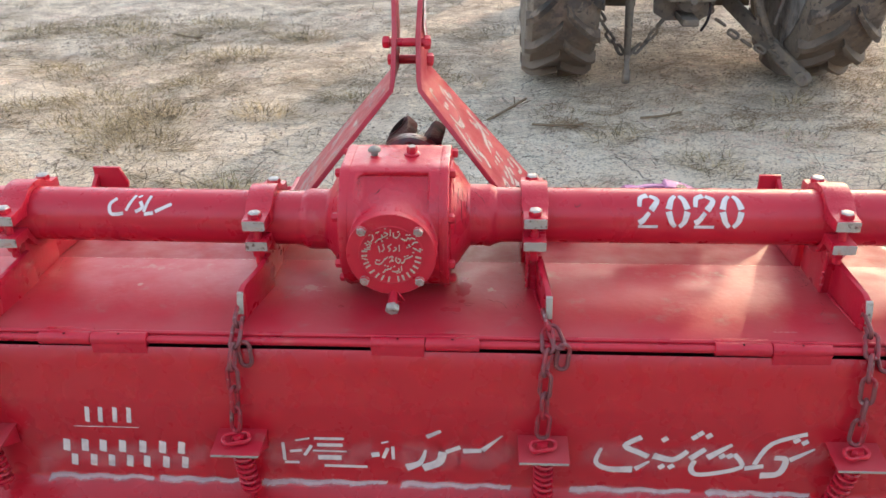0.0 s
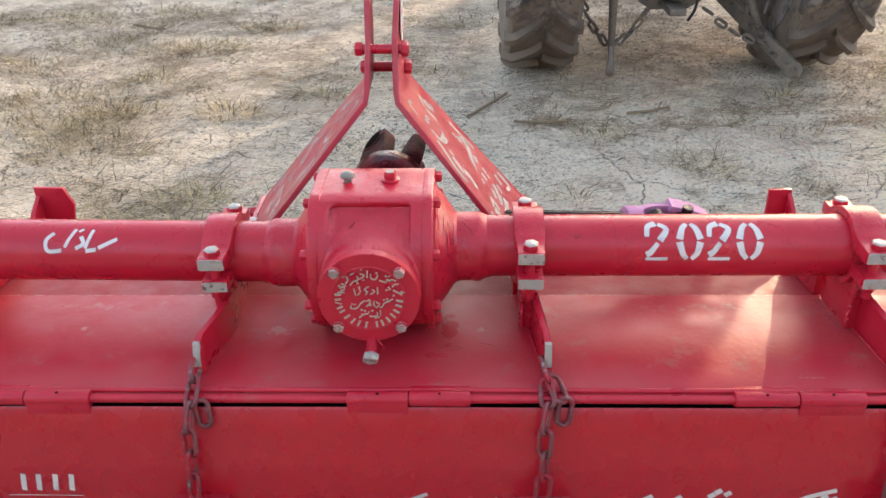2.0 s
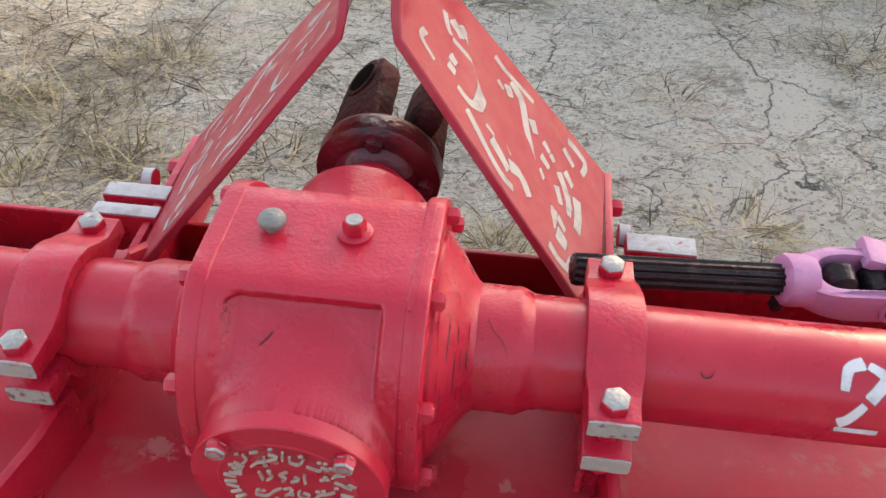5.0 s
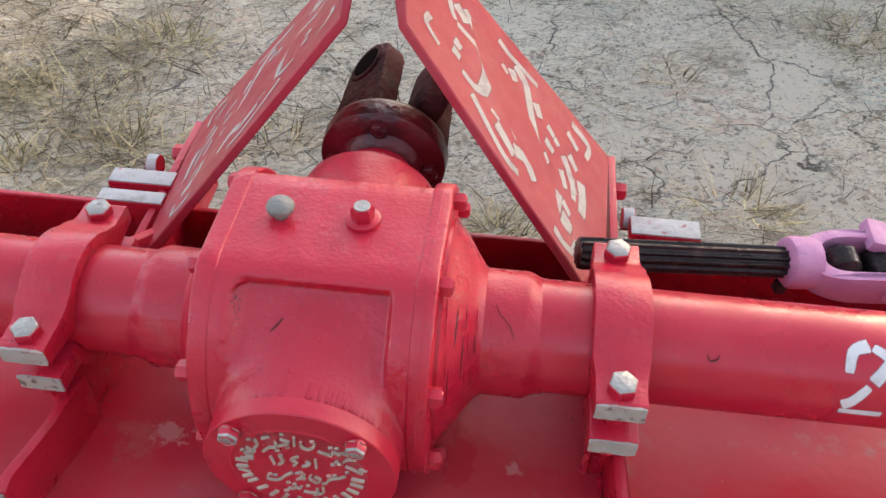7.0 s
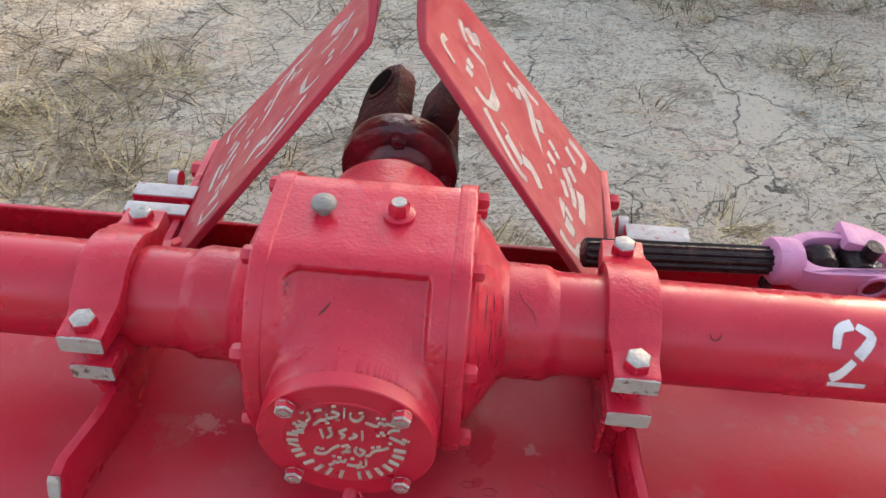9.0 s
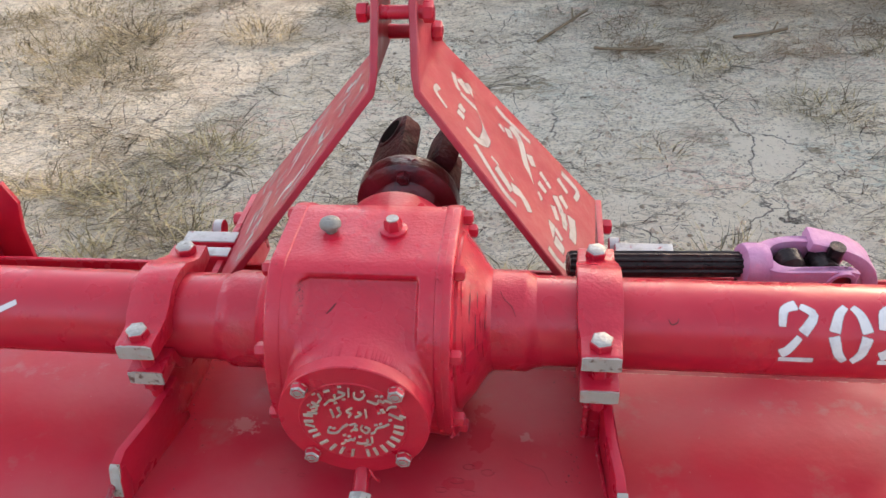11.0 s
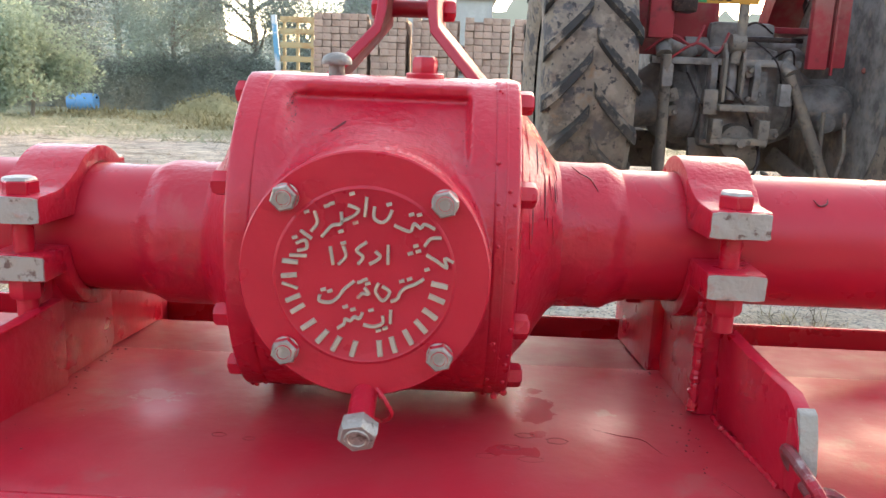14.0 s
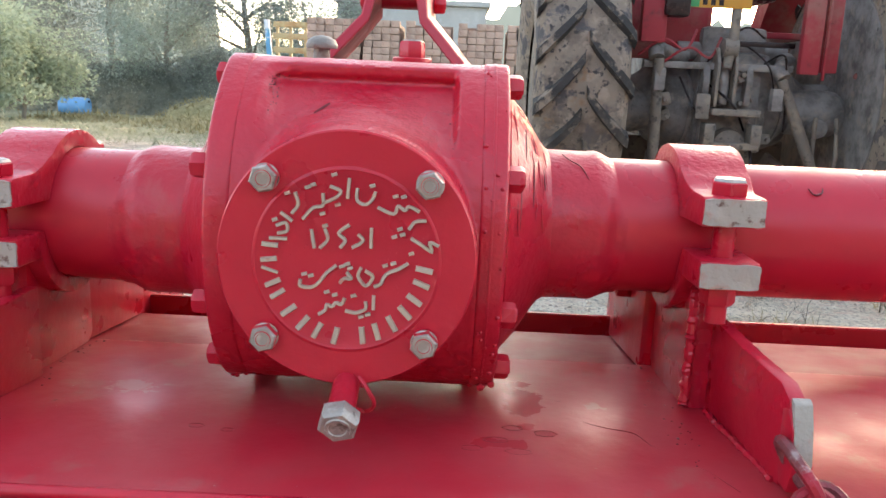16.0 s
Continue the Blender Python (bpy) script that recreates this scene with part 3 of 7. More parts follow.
cast_line([[(-34, -16), (-34, -20), (-26, -21), (-20, -17), (-15, -10), (-8, -4)], [(-4, -16), (-1, -13), (4, -13), (1, -9)], [(11, -5), (9, -11), (15, -18), (20, -11), (15, -7)], [(45, 0), (39, -4), (32, -7), (28, -11), (26, -16), (22, -18)]],
          [(-31, -11), (-26, -12), (-3, -4), (1, -2), (3, -5), (29, -2), (35, 0)])
cast_line([[(21, -26), (21, -35)], [(15, -31), (15, -36), (8, -39), (1, -38)], [(-1, -29), (-3, -33), (-7, -32), (-10, -35), (-14, -34), (-15, -38), (-19, -41)]], [(12, -42), (17, -40), (6, -26), (-8, -26), (-14, -24)])
# rough spatter of paint between the letters
rng = random.Random(41)
spat = bmesh.new()
for _ in range(150):
    a, q = rng.uniform(0, 6.28), 0.066 * math.sqrt(rng.random())
    x, z, r = q * math.cos(a), GZ + q * math.sin(a), rng.uniform(0.0004, 0.0013)
    top = spat.verts.new((x, -0.0003 - r * 0.45, z))
    ring = [spat.verts.new((x + r * math.cos(k * 1.05) * rng.uniform(0.7, 1.5), 0.0003, z + r * math.sin(k * 1.05) * rng.uniform(0.7, 1.5))) for k in range(6)]
    for k in range(6):
        spat.faces.new((top, ring[k], ring[(k + 1) % 6]))
tagged(part("paint_spatter", spat, RED, cover), "small lumps of red paint on the cover", kind="stuff")

# drain stub under the cover, breather and filler plug on the lid
dd = Vector((0, -0.92, -0.36)).normalized()
part("drain_stub", tube([(0.002, 0.040, 0.540), (0.002, 0.012, 0.529), Vector((0.001, -0.030, 0.511))], 0.0105, 16), RED_CAST, gearbox)
part("drain_bolt", hexhead((0.001, -0.026, 0.5115), dd, 0.0275, 0.014), SILVER, gearbox, "large silver hexagon drain bolt")
part("breather", lathe([(0, 0.0080), (0.012, 0.0076), (0.012, 0.0146), (0.0150, 0.0150), (0.019, 0.0132), (0.0225, 0.0080), (0.0238, 0.001)], 28, "z", (-0.053, 0.205, TOPZ - 0.001)), BREATHER, gearbox, "greasy grey mushroom breather")
part("filler_plug", hexhead((0.032, 0.208, TOPZ + 0.002), (0, 0, 1), 0.0215, 0.019, washer=0.0185), RED, gearbox)
part("plug_tip", lathe([(0, 0.0088), (0.0012, 0.0085)], 16, "z", (0.032, 0.208, TOPZ + 0.0212)), SILVER, gearbox)

# input neck, joint flange and fork at the back of the gearbox
neck = lathe([(0.26, 0.098), (0.37, 0.095), (0.392, 0.090), (0.400, 0.078), (0.412, 0.056), (0.45, 0.050)], 56, "y", (0, 0, GZ))
part("input_neck", neck, RED_CAST, gearbox)


def pto_fork(parent, base, heading, across, material):
    """A forked joint half: round flange, two cheeks with bored eyes, set apart along across."""
    h = Vector(heading).normalized()
    a = Vector(across)
    a = (a - h * a.dot(h)).normalized()
    b = h.cross(a)
    M = Matrix(((a.x, b.x, h.x, base[0]), (a.y, b.y, h.y, base[1]), (a.z, b.z, h.z, base[2]), (0, 0, 0, 1)))
    fl = lathe([(-0.070, 0.046), (-0.040, 0.048), (-0.034, 0.056), (-0.026, 0.060), (-0.022, 0.080), (-0.017, 0.0870), (0.006, 0.0885), (0.016, 0.0850), (0.030, 0.070), (0.046, 0.050)], 44, m=M)
    root = part("joint_flange", fl, material, parent, "greasy dark red joint fork")
    for s in (-1, 1):
        ck = prism([(-0.052, 0.004), (0.052, 0.004), (0.051, 0.055), (0.046, 0.105), (0.043, 0.140), (0.037, 0.158), (0.022, 0.169), (-0.022, 0.169), (-0.037, 0.158), (-0.043, 0.140), (-0.046, 0.105), (-0.051, 0.055)], "x", s * 0.033, s * 0.070, 0.008)
        ck2 = bmesh.new()
        ck.to_mesh(tmp := bpy.data.meshes.new("tmp"))
        ck2.from_mesh(tmp)
        ck.free()
        bmesh.ops.transform(ck2, matrix=M, verts=ck2.verts)
        bmesh.ops.subdivide_edges(ck2, edges=ck2.edges, cuts=2, use_grid_fill=True)
        for v in ck2.verts:
            v.co += Vector((0, 0, 1)) * 0.0022 * noise.noise(v.co * 60) + a * 0.0020 * noise.noise(v.co * 75)
        cheek = part("fork_cheek", ck2, GREASE_MAROON, root)
        ring = lathe([(0.0, 0.0350), (0.003, 0.0325), (0.003, 0.0260), (0.0, 0.0250)], 28, m=M @ Matrix.Translation((s * 0.069, 0, 0.134)) @ AX["x"] @ Matrix.Diagonal((1, 1, s, 1)), caps=False)
        part("fork_eye", ring, GREASE_MAROON, cheek)
        # flat black disc stands in for the dark inside of the eye
        part("bore", lathe([(0, 0.0252), (0.0008, 0.0252)], 24, m=M @ Matrix.Translation((0.0716 if s > 0 else -0.0724, 0, 0.134)) @ AX["x"]), BLACK, cheek)
    for k in range(4):
        t = radians(45 + 90 * k)
        p = M @ Vector((0.068 * math.cos(t), 0.068 * math.sin(t), -0.021))
        part("flange_bolt", hexhead(p, -h, 0.021, 0.014), material, root)
    return root


fork = pto_fork(gearbox, (0.0, 0.502, GZ), (0.02, 1.0, 0.08), (-0.70, -0.12, 0.70), DARK_RED)
lug_b = box(0, 0, 0, 0.042, 0.110, 0.072, 0.014)
bmesh.ops.subdivide_edges(lug_b, edges=lug_b.edges, cuts=2, use_grid_fill=True)
for v in lug_b.verts:
    v.co += v.co.normalized() * 0.0030 * noise.noise(v.co * 55)
bmesh.ops.transform(lug_b, matrix=Matrix.Translation((0.050, 0.610, 0.652)) @ Matrix.Rotation(radians(32), 4, "Y") @ Matrix.Rotation(radians(8), 4, "X"), verts=lug_b.verts)
part("grease_lug", lug_b, GREASE_MAROON, fork, "grease-caked second ear of the joint")

# dried runs and scrapes on the right cone, the sleeve and the cover's rim


def run_mark(pts, w, material, name, parent):
    """A thin painted-on mark that follows points lying on a surface (width w)."""
    P = smooth_pts(pts, 5)
    part(name, tube(P, w, 6, radii=[w * (0.35 + 0.65 * math.sin(math.pi * (i + 0.6) / (len(P) + 0.2))) for i in range(len(P))]), material, parent)


def on_round(x, r, deg, centre=(PY, PZ)):
    """A point on a round of radius r about the pipe's axis; deg 0 is up, 90 towards the back of the tiller."""
    a = radians(deg)
    return (x, centre[0] - r * math.sin(a), centre[1] + r * math.cos(a))


for x0, r0, d0, d1, w in ((0.138, 0.1085, 26, 52, 0.0015), (0.146, 0.0973, 44, 72, 0.0010), (0.134, 0.1131, 62, 84, 0.0009)):
    run_mark([on_round(x0, r0 - 0.75 * w, d0 + (d1 - d0) * k / 4, (PY, GZ)) for k in range(5)], w, DARK_RED, "dark_run", gearbox)
run_mark([on_round(0.176, 0.0704, 16), on_round(0.182, 0.0704, 26), on_round(0.192, 0.0703, 34), on_round(0.198, 0.0702, 46)], 0.0006, DARK_RED, "dark_run", gearbox)
run_mark([on_round(0.398, 0.0650, 42), on_round(0.402, 0.0650, 48), on_round(0.409, 0.0650, 46), on_round(0.411, 0.0650, 41)], 0.0009, DARK_RED, "hook_mark", tiller)
run_mark([(x, casting_front(x, z), z) for x, z in ((-0.040, 0.7245), (-0.034, 0.7285), (-0.029, 0.7325))], 0.0014, DARK_RED, "scrape", gearbox)
# black pits and grime along the pocket's edge
rng = random.Random(8)
pits = bmesh.new()
for _ in range(110):
    x, z = -0.0770 + abs(rng.gauss(0, 0.0035)) * (1 if rng.random() < 0.8 else -0.6), 0.7545 - abs(rng.gauss(0, 0.014))
    if rng.random() < 0.12:
        x, z = 0.0760 - abs(rng.gauss(0, 0.002)), 0.720 + rng.gauss(0, 0.012)
    r = rng.uniform(0.0003, 0.0008)
    y = casting_front(x, z)
    c = pits.verts.new((x, y - 0.0008, z))
    q = [pits.verts.new((x + r * math.cos(a * 1.05) * rng.uniform(0.6, 1.4), casting_front(x + r * math.cos(a * 1.05), z + r * math.sin(a * 1.05)) + 0.0004, z + r * math.sin(a * 1.05) * rng.uniform(0.6, 1.6))) for a in range(6)]
    for a in range(6):
        pits.faces.new((c, q[a], q[(a + 1) % 6]))
tagged(part("grime", pits, BLACK_GREASE, gearbox), "black grime in the pits of the casting", kind="stuff")
# the lapped edge of the hood sheet, its highlight painted as a pale line
front_bar = part("front_bar", prism([(0.545, 0.432), (0.557, 0.432), (0.557, 0.265), (0.545, 0.265)], "x", -1.16, 1.22, 0.0015), RED_BOARD, tiller)
part("bar_edge", box(0.03, 0.5505, 0.4325, 2.37, 0.0075, 0.0022, 0.0006), RED_CAST, front_bar)
part("seam_edge", box(0.03, 0.2665, 0.4580, 2.36, 0.0022, 0.0040), SEAM_HIGHLIGHT, hood)


def hood_dirt():
    """Dark crumbs of soil caught on the hood along the ribs and under the gearbox."""
    rng = random.Random(61)
    bm = bmesh.new()
    for cx in (-0.892, -0.320, 0.309, 0.974):
        for _ in range(70):
            x, y = cx + rng.choice((-1, 1)) * (0.018 + abs(rng.gauss(0, 0.012))), rng.uniform(-0.01, 0.26)
            r = rng.uniform(0.0006, 0.0017)
            z = hood_z(y) + 0.0004
            ring = [bm.verts.new((x + r * math.cos(a) * rng.uniform(0.6, 1.5), y + r * math.sin(a) * rng.uniform(0.6, 1.5), z)) for a in (0, 1.25, 2.5, 3.8, 5.0)]
            top = bm.verts.new((x, y, z + r * 0.7))
            for i in range(5):
                bm.faces.new((ring[i], ring[(i + 1) % 5], top))
    tagged(part("soil_crumbs", bm, DARK_RED, hood), "dark soil crumbs on the hood", kind="stuff")


hood_dirt()

# rings left by dried drops, and hairline cracks in the paint of the hood
STAIN = mat("dried_drop_stain", (0.22, 0.010, 0.016), 0.35, spec=0.4)


def on_hood(x, y, lift=0.0005):
    return Vector((x, y, hood_z(y) + lift))


for x, y, r, q in ((0.136, 0.060, 0.0080, 0.6), (0.121, 0.036, 0.0100, 0.5), (0.101, 0.020, 0.0085, 0.5), (0.138, 0.017, 0.0100, 0.5), (0.163, 0.052, 0.0090, 0.6), (-0.125, 0.036, 0.0060, 0.6), (-0.098, 0.031, 0.0050, 0.6)):
    loop = [on_hood(x + r * math.cos(a * 0.4488) * (1 + 0.15 * math.sin(a * 2.1 + x * 90)), y + r * q * math.sin(a * 0.4488)) for a in range(14)]
    part("drop_ring", tube(loop, 0.0003, 5, True), STAIN, hood)
for way in (((0.192, 0.084), (0.216, 0.070), (0.238, 0.062), (0.246, 0.046), (0.252, 0.036), (0.268, 0.028)), ((0.270, 0.012), (0.284, 0.000), (0.292, -0.014), (0.300, -0.030)), ((0.168, 0.120), (0.182, 0.128), (0.192, 0.118))):
    run_mark([on_hood(x, y, 0.0002) for x, y in way], 0.00045, STAIN, "paint_crack", hood)
# runs of paint on the cone and a wire loop by the drain
rng = random.Random(52)
for _ in range(15):
    x0, d0 = rng.uniform(0.126, 0.158), rng.uniform(20, 70)
    rr = 0.120 - (x0 - 0.128) * 1.36 if x0 < 0.156 else 0.080
    run_mark([on_round(x0 + 0.0006 * k, rr - 0.0002, d0 + 6 * k, (PY, GZ)) for k in range(4)], rng.uniform(0.0004, 0.0008), DARK_RED if rng.random() < 0.18 else RED_CAST, "paint_run", gearbox)
part("wire_loop", tube(smooth_pts([(0.012, -0.002, 0.533), (0.020, -0.010, 0.525), (0.024, -0.004, 0.512), (0.016, 0.010, 0.500), (0.006, 0.006, 0.506), (0.003, -0.006, 0.520)], 6), 0.0017, 7), RED, gearbox)
# lumps of paint under the drain stub and along the lower rim of the flanges
rng = random.Random(14)
for _ in range(26):
    if rng.random() < 0.4:
        p = (rng.uniform(-0.013, 0.014), rng.uniform(-0.002, 0.012), 0.5265 + rng.uniform(-0.003, 0.003))
    else:
        p = (rng.choice((-1, 1)) * rng.uniform(0.096, 0.118), rng.uniform(0.095, 0.125), BOTZ + rng.uniform(-0.003, 0.006))
    r = rng.uniform(0.0016, 0.0036)
    part("paint_lump", lathe([(-r, 0.2 * r), (-0.5 * r, 0.9 * r), (0.3 * r, r), (r, 0.3 * r)], 9, "z", p), RED_CAST, gearbox)

# ---- pipe clamps, ribs, hooks ----


def half_ring(x, w, r0, r1, a0, a1, n=20):
    pts = [(PY + r1 * math.cos(radians(a0 + (a1 - a0) * i / n)), PZ + r1 * math.sin(radians(a0 + (a1 - a0) * i / n))) for i in range(n + 1)]
    pts += [(PY + r0 * math.cos(radians(a1 + (a0 - a1) * i / n)), PZ + r0 * math.sin(radians(a1 + (a0 - a1) * i / n))) for i in range(n + 1)]
    return prism(pts, "x", x - w / 2, x + w / 2, 0.0022)


def rough_face(cx, cy, cz, sx, sy, sz, seed):
    """A brushed ear face: a thin slab with a chipped outline and an uneven front."""
    bm = box(0, 0, 0, sx, sy, sz)
    bmesh.ops.subdivide_edges(bm, edges=bm.edges, cuts=7, use_grid_fill=True)
    for v in bm.verts:
        n = noise.noise(Vector((v.co.x * 90 + seed, v.co.z * 160, 3.0)))
        v.co.y += 0.0007 * n if v.co.y < 0 else 0.0
        v.co.x *= 1 + 0.03 * noise.noise(Vector((v.co.z * 220, seed, 1.0)))
        v.co.z *= 1 + 0.07 * noise.noise(Vector((v.co.x * 110, seed, 8.0))) + 0.10 * (abs(v.co.x) > sx * 0.49) * -1
    bmesh.ops.translate(bm, vec=(cx, cy, cz), verts=bm.verts)
    return bm


def pipe_clamp(x, lean=0.0, back=0.0):
    """Two-part clamp on the pipe at x; lean: sideways reach of its rib's tip; back: how far the lower ear is set back."""
    R, r = PR + 0.0165, PR + 0.0005
    out = [(-0.118, 0.6465), (-0.118, 0.6700), (-0.115, 0.6715), (-0.086, 0.6720), (-0.076, 0.6740), (-0.068, 0.6785), (-0.0605, 0.6830)]
    out += [(R * math.cos(radians(130 - 80 * i / 14)), PZ + R * math.sin(radians(130 - 80 * i / 14))) for i in range(15)]
    out += [(0.0605, 0.6830), (0.068, 0.6785), (0.076, 0.6740), (0.086, 0.6720), (0.109, 0.6715), (0.112, 0.6700), (0.112, 0.6465)]
    out += [(r * math.cos(radians(19 + 142 * i / 18)), PZ + r * math.sin(radians(19 + 142 * i / 18))) for i in range(19)]
    body = prism([(PY + a, b) for a, b in out], "x", x - 0.030, x + 0.030, 0.0028)
    for v in body.verts:
        f = ease(0.062, 0.084, abs(v.co.y - PY))
        v.co.x = x + (v.co.x - x) * (1 - 0.13 * f)
    cap = part("clamp_cap", body, RED_CAST, tiller)
    part("ear_face", rough_face(x, PY - 0.1182, 0.6590, 0.0505, 0.0036, 0.0228, x), WHITE, cap, "white-painted ear face")
    for y in (PY - 0.098, PY + 0.092):
        bolt = part("clamp_bolt", lathe([(0.560, 0.0092), (0.6715, 0.0092)], 16, "z", (x, y, 0)), RED, cap)
        part("bolt_head", hexhead((x, y, 0.6715), (0, 0, 1), 0.0275, 0.0125), RED, bolt)
        part("head_top", lathe([(-0.0012, 0.0150), (0.0010, 0.0136), (0.0016, 0.0122), (0.0019, 0.002)], 6, m=Matrix.Translation((x, y, 0.6842)) @ Matrix.Rotation(0.26, 4, "Z")), SILVER, bolt, "rubbed silver bolt head")
        part("nut", hexhead((x, y, 0.594), (0, 0, -1), 0.026, 0.018), RED, bolt)
    seat = part("clamp_seat", half_ring(x, 0.052, PR + 0.0005, PR + 0.0150, 190, 350), RED_CAST, tiller)
    le = prism([(PY - 0.060, 0.594), (PY - 0.124 + back, 0.594), (PY - 0.124 + back, 0.6185), (PY - 0.064, 0.6185)], "x", x - 0.0255, x + 0.0255, 0.003)
    part("lower_ear", le, RED_CAST, seat)
    part("ear_face", rough_face(x, PY - 0.1242 + back, 0.6063, 0.0495, 0.0036, 0.0214, x + 5), WHITE, seat, "white-painted ear face")
    part("rear_lower_ear", prism([(PY + 0.060, 0.594), (PY + 0.110, 0.594), (PY + 0.110, 0.6185), (PY + 0.064, 0.6185)], "x", x - 0.0255, x + 0.0255, 0.003), RED_CAST, seat)
    for ob in (cap, seat):
        ob.location.z += sag(x)
    # saddle plate under the seat, standing on the hood
    za, zb = hood_z(0.13) + 0.001, hood_z(0.255) + 0.001
    part("saddle_plate", prism([(0.125, za), (0.130, 0.597), (0.160, 0.585), (0.2, 0.553), (0.24, 0.580), (0.256, 0.590), (0.262, zb + 0.01), (0.252, zb)], "x", x - 0.012, x + 0.010, 0.002), RED, tiller)
    rear = part("rear_plate", prism([(0.270, hood_z(0.27) + 0.002), (0.268, 0.560), (0.272, 0.572), (0.33, 0.570), (0.44, 0.50), (0.450, hood_z(0.45) + 0.004)], "x", x - 0.022, x - 0.002, 0.004), RED, tiller)
    part("plate_bolt", hexhead((x - 0.022, 0.345, 0.528), (-1, 0, 0), 0.024, 0.016), RED, rear)
    rng = random.Random(int(x * 1000))
    weld = [(x - 0.012 + rng.uniform(-0.0008, 0.0008), 0.1245 + rng.uniform(-0.0008, 0.0008), hood_z(0.12) + 0.004 + i * 0.0026) for i in range(44)]
    part("weld_seam", tube(weld, 0.0035, 8, radii=[0.0046 + 0.0006 * math.sin(i * 1.05) + rng.uniform(-0.0006, 0.0006) for i in range(len(weld))]), RED_CAST, tiller)
    # rib that runs towards the trailing board, with a hook at its tip
    xr = x + 0.014
    rib = part("rib", prism([(0.128, 0.556), (0.060, 0.551), (-0.004, 0.546), (-0.020, 0.538), (-0.027, 0.522), (-0.024, 0.490), (-0.018, hood_z(-0.016) + 0.001), (0.128, hood_z(0.12) + 0.001)], "x", xr - 0.0065, xr + 0.0065, 0.0022), RED, tiller)
    bar = part("hook", prism([(-0.012, 0.530), (-0.022, 0.532), (-0.034, 0.520), (-0.040, 0.492), (-0.036, 0.472), (-0.020, 0.472), (-0.012, 0.495)], "x", xr - 0.0075, xr + 0.0085, 0.002), RED, rib)
    hk = prism([(-0.0225, 0.541), (-0.0290, 0.538), (-0.0350, 0.521), (-0.0405, 0.496), (-0.0385, 0.486), (-0.0340, 0.486), (-0.0355, 0.496), (-0.0300, 0.522), (-0.0215, 0.538)], "x", xr - 0.0062, xr + 0.0078, 0.0022)
    edge = part("hook_edge", hk, WHITE, rib, "white-painted hook edge")
    bar.location.x += lean
    edge.location.x += lean
    for v in rib.data.vertices:
        v.co.x += lean * ease(0.11, -0.03, v.co.y)
    weld = [(xr - 0.0075 + lean * ease(0.11, -0.03, 0.12 - i * 0.0024) + rng.uniform(-0.0006, 0.0006), 0.12 - i * 0.0024, hood_z(0.12 - i * 0.0024) + 0.0015) for i in range(56)]
    part("rib_weld", tube(weld, 0.003, 6, radii=[0.0028 + 0.0006 * math.sin(i * 1.2) + rng.uniform(-0.0003, 0.0004) for i in range(len(weld))]), RED_CAST, rib)


CLAMPS = (-0.892, -0.316, 0.309, 0.974)
for x in CLAMPS:
    pipe_clamp(x, -0.030 if x == -0.316 else -0.012 if x < 0 else 0.014, 0.010 if x == -0.316 else 0.0)

# ---- trailing board brackets: plate, bolt and coil spring ----


def bracket(x, lean):
    pl = part("spring_plate", box(x, -0.172, 0.2465, 0.108, 0.080, 0.006, 0.0015, Matrix.Rotation(radians(5), 4, "X")), RED_DUSTY, tiller, "dusty red angle plate")
    part("plate_edge", box(x, -0.2125, 0.2425, 0.104, 0.002, 0.005, 0, Matrix.Rotation(radians(5), 4, "X")), WHITE, pl)
    part("gusset", prism([(-0.134, 0.249), (-0.205, 0.243), (-0.134, 0.20)], "x", x + 0.046, x + 0.052, 0.001), RED, pl)
    rod = part("spring_rod", tube([(x - 0.002, -0.170, 0.265), (x + lean * 0.5, -0.172, 0.18), (x + lean, -0.174, 0.095)], 0.007, 12), RED, pl)
    part("rod_nut", hexhead((x - 0.002, -0.170, 0.2505), (0, 0, 1), 0.024, 0.014), RED, rod)
    coil = []
    for i in range(7 * 14 + 1):
        a = 2 * math.pi * i / 14
        f = i / (7 * 14)
        coil.append((x + lean * (0.1 + 0.75 * f) + 0.0185 * math.cos(a), -0.172 + 0.0185 * math.sin(a), 0.238 - 0.112 * f))
    part("coil_spring", tube(coil, 0.0042, 7), RED, rod, "red coil spring")
    part("spring_seat", lathe([(0, 0.012), (0.006, 0.022), (0.010, 0.022)], 20, "z", (x + lean, -0.174, 0.114)), RED, rod)


BRACKETS = ((-0.905, 0.012), (-0.332, 0.014), (0.329, 0.004), (0.985, -0.03))
for x, ln in BRACKETS:
    bracket(x, ln)


# ---- chains from the hooks to the brackets ----
def link_bm(centre, along, across, length=0.066, width=0.034, r=0.0048):
    """One oval chain link, lying in the plane of along and across."""
    a, b = Vector(along).normalized(), Vector(across)
    b = (b - a * b.dot(a)).normalized()
    R = width / 2 - r
    h = length / 2 - R - r
    path = []
    for i in range(8):
        t = math.pi * i / 7
        path.append(Vector(centre) + a * (h + R * math.sin(t)) + b * (R * math.cos(t)))
    for i in range(8):
        t = math.pi + math.pi * i / 7
        path.append(Vector(centre) + a * (-h + R * math.sin(t)) + b * (R * math.cos(t)))
    return tube(path, r, 8, True)


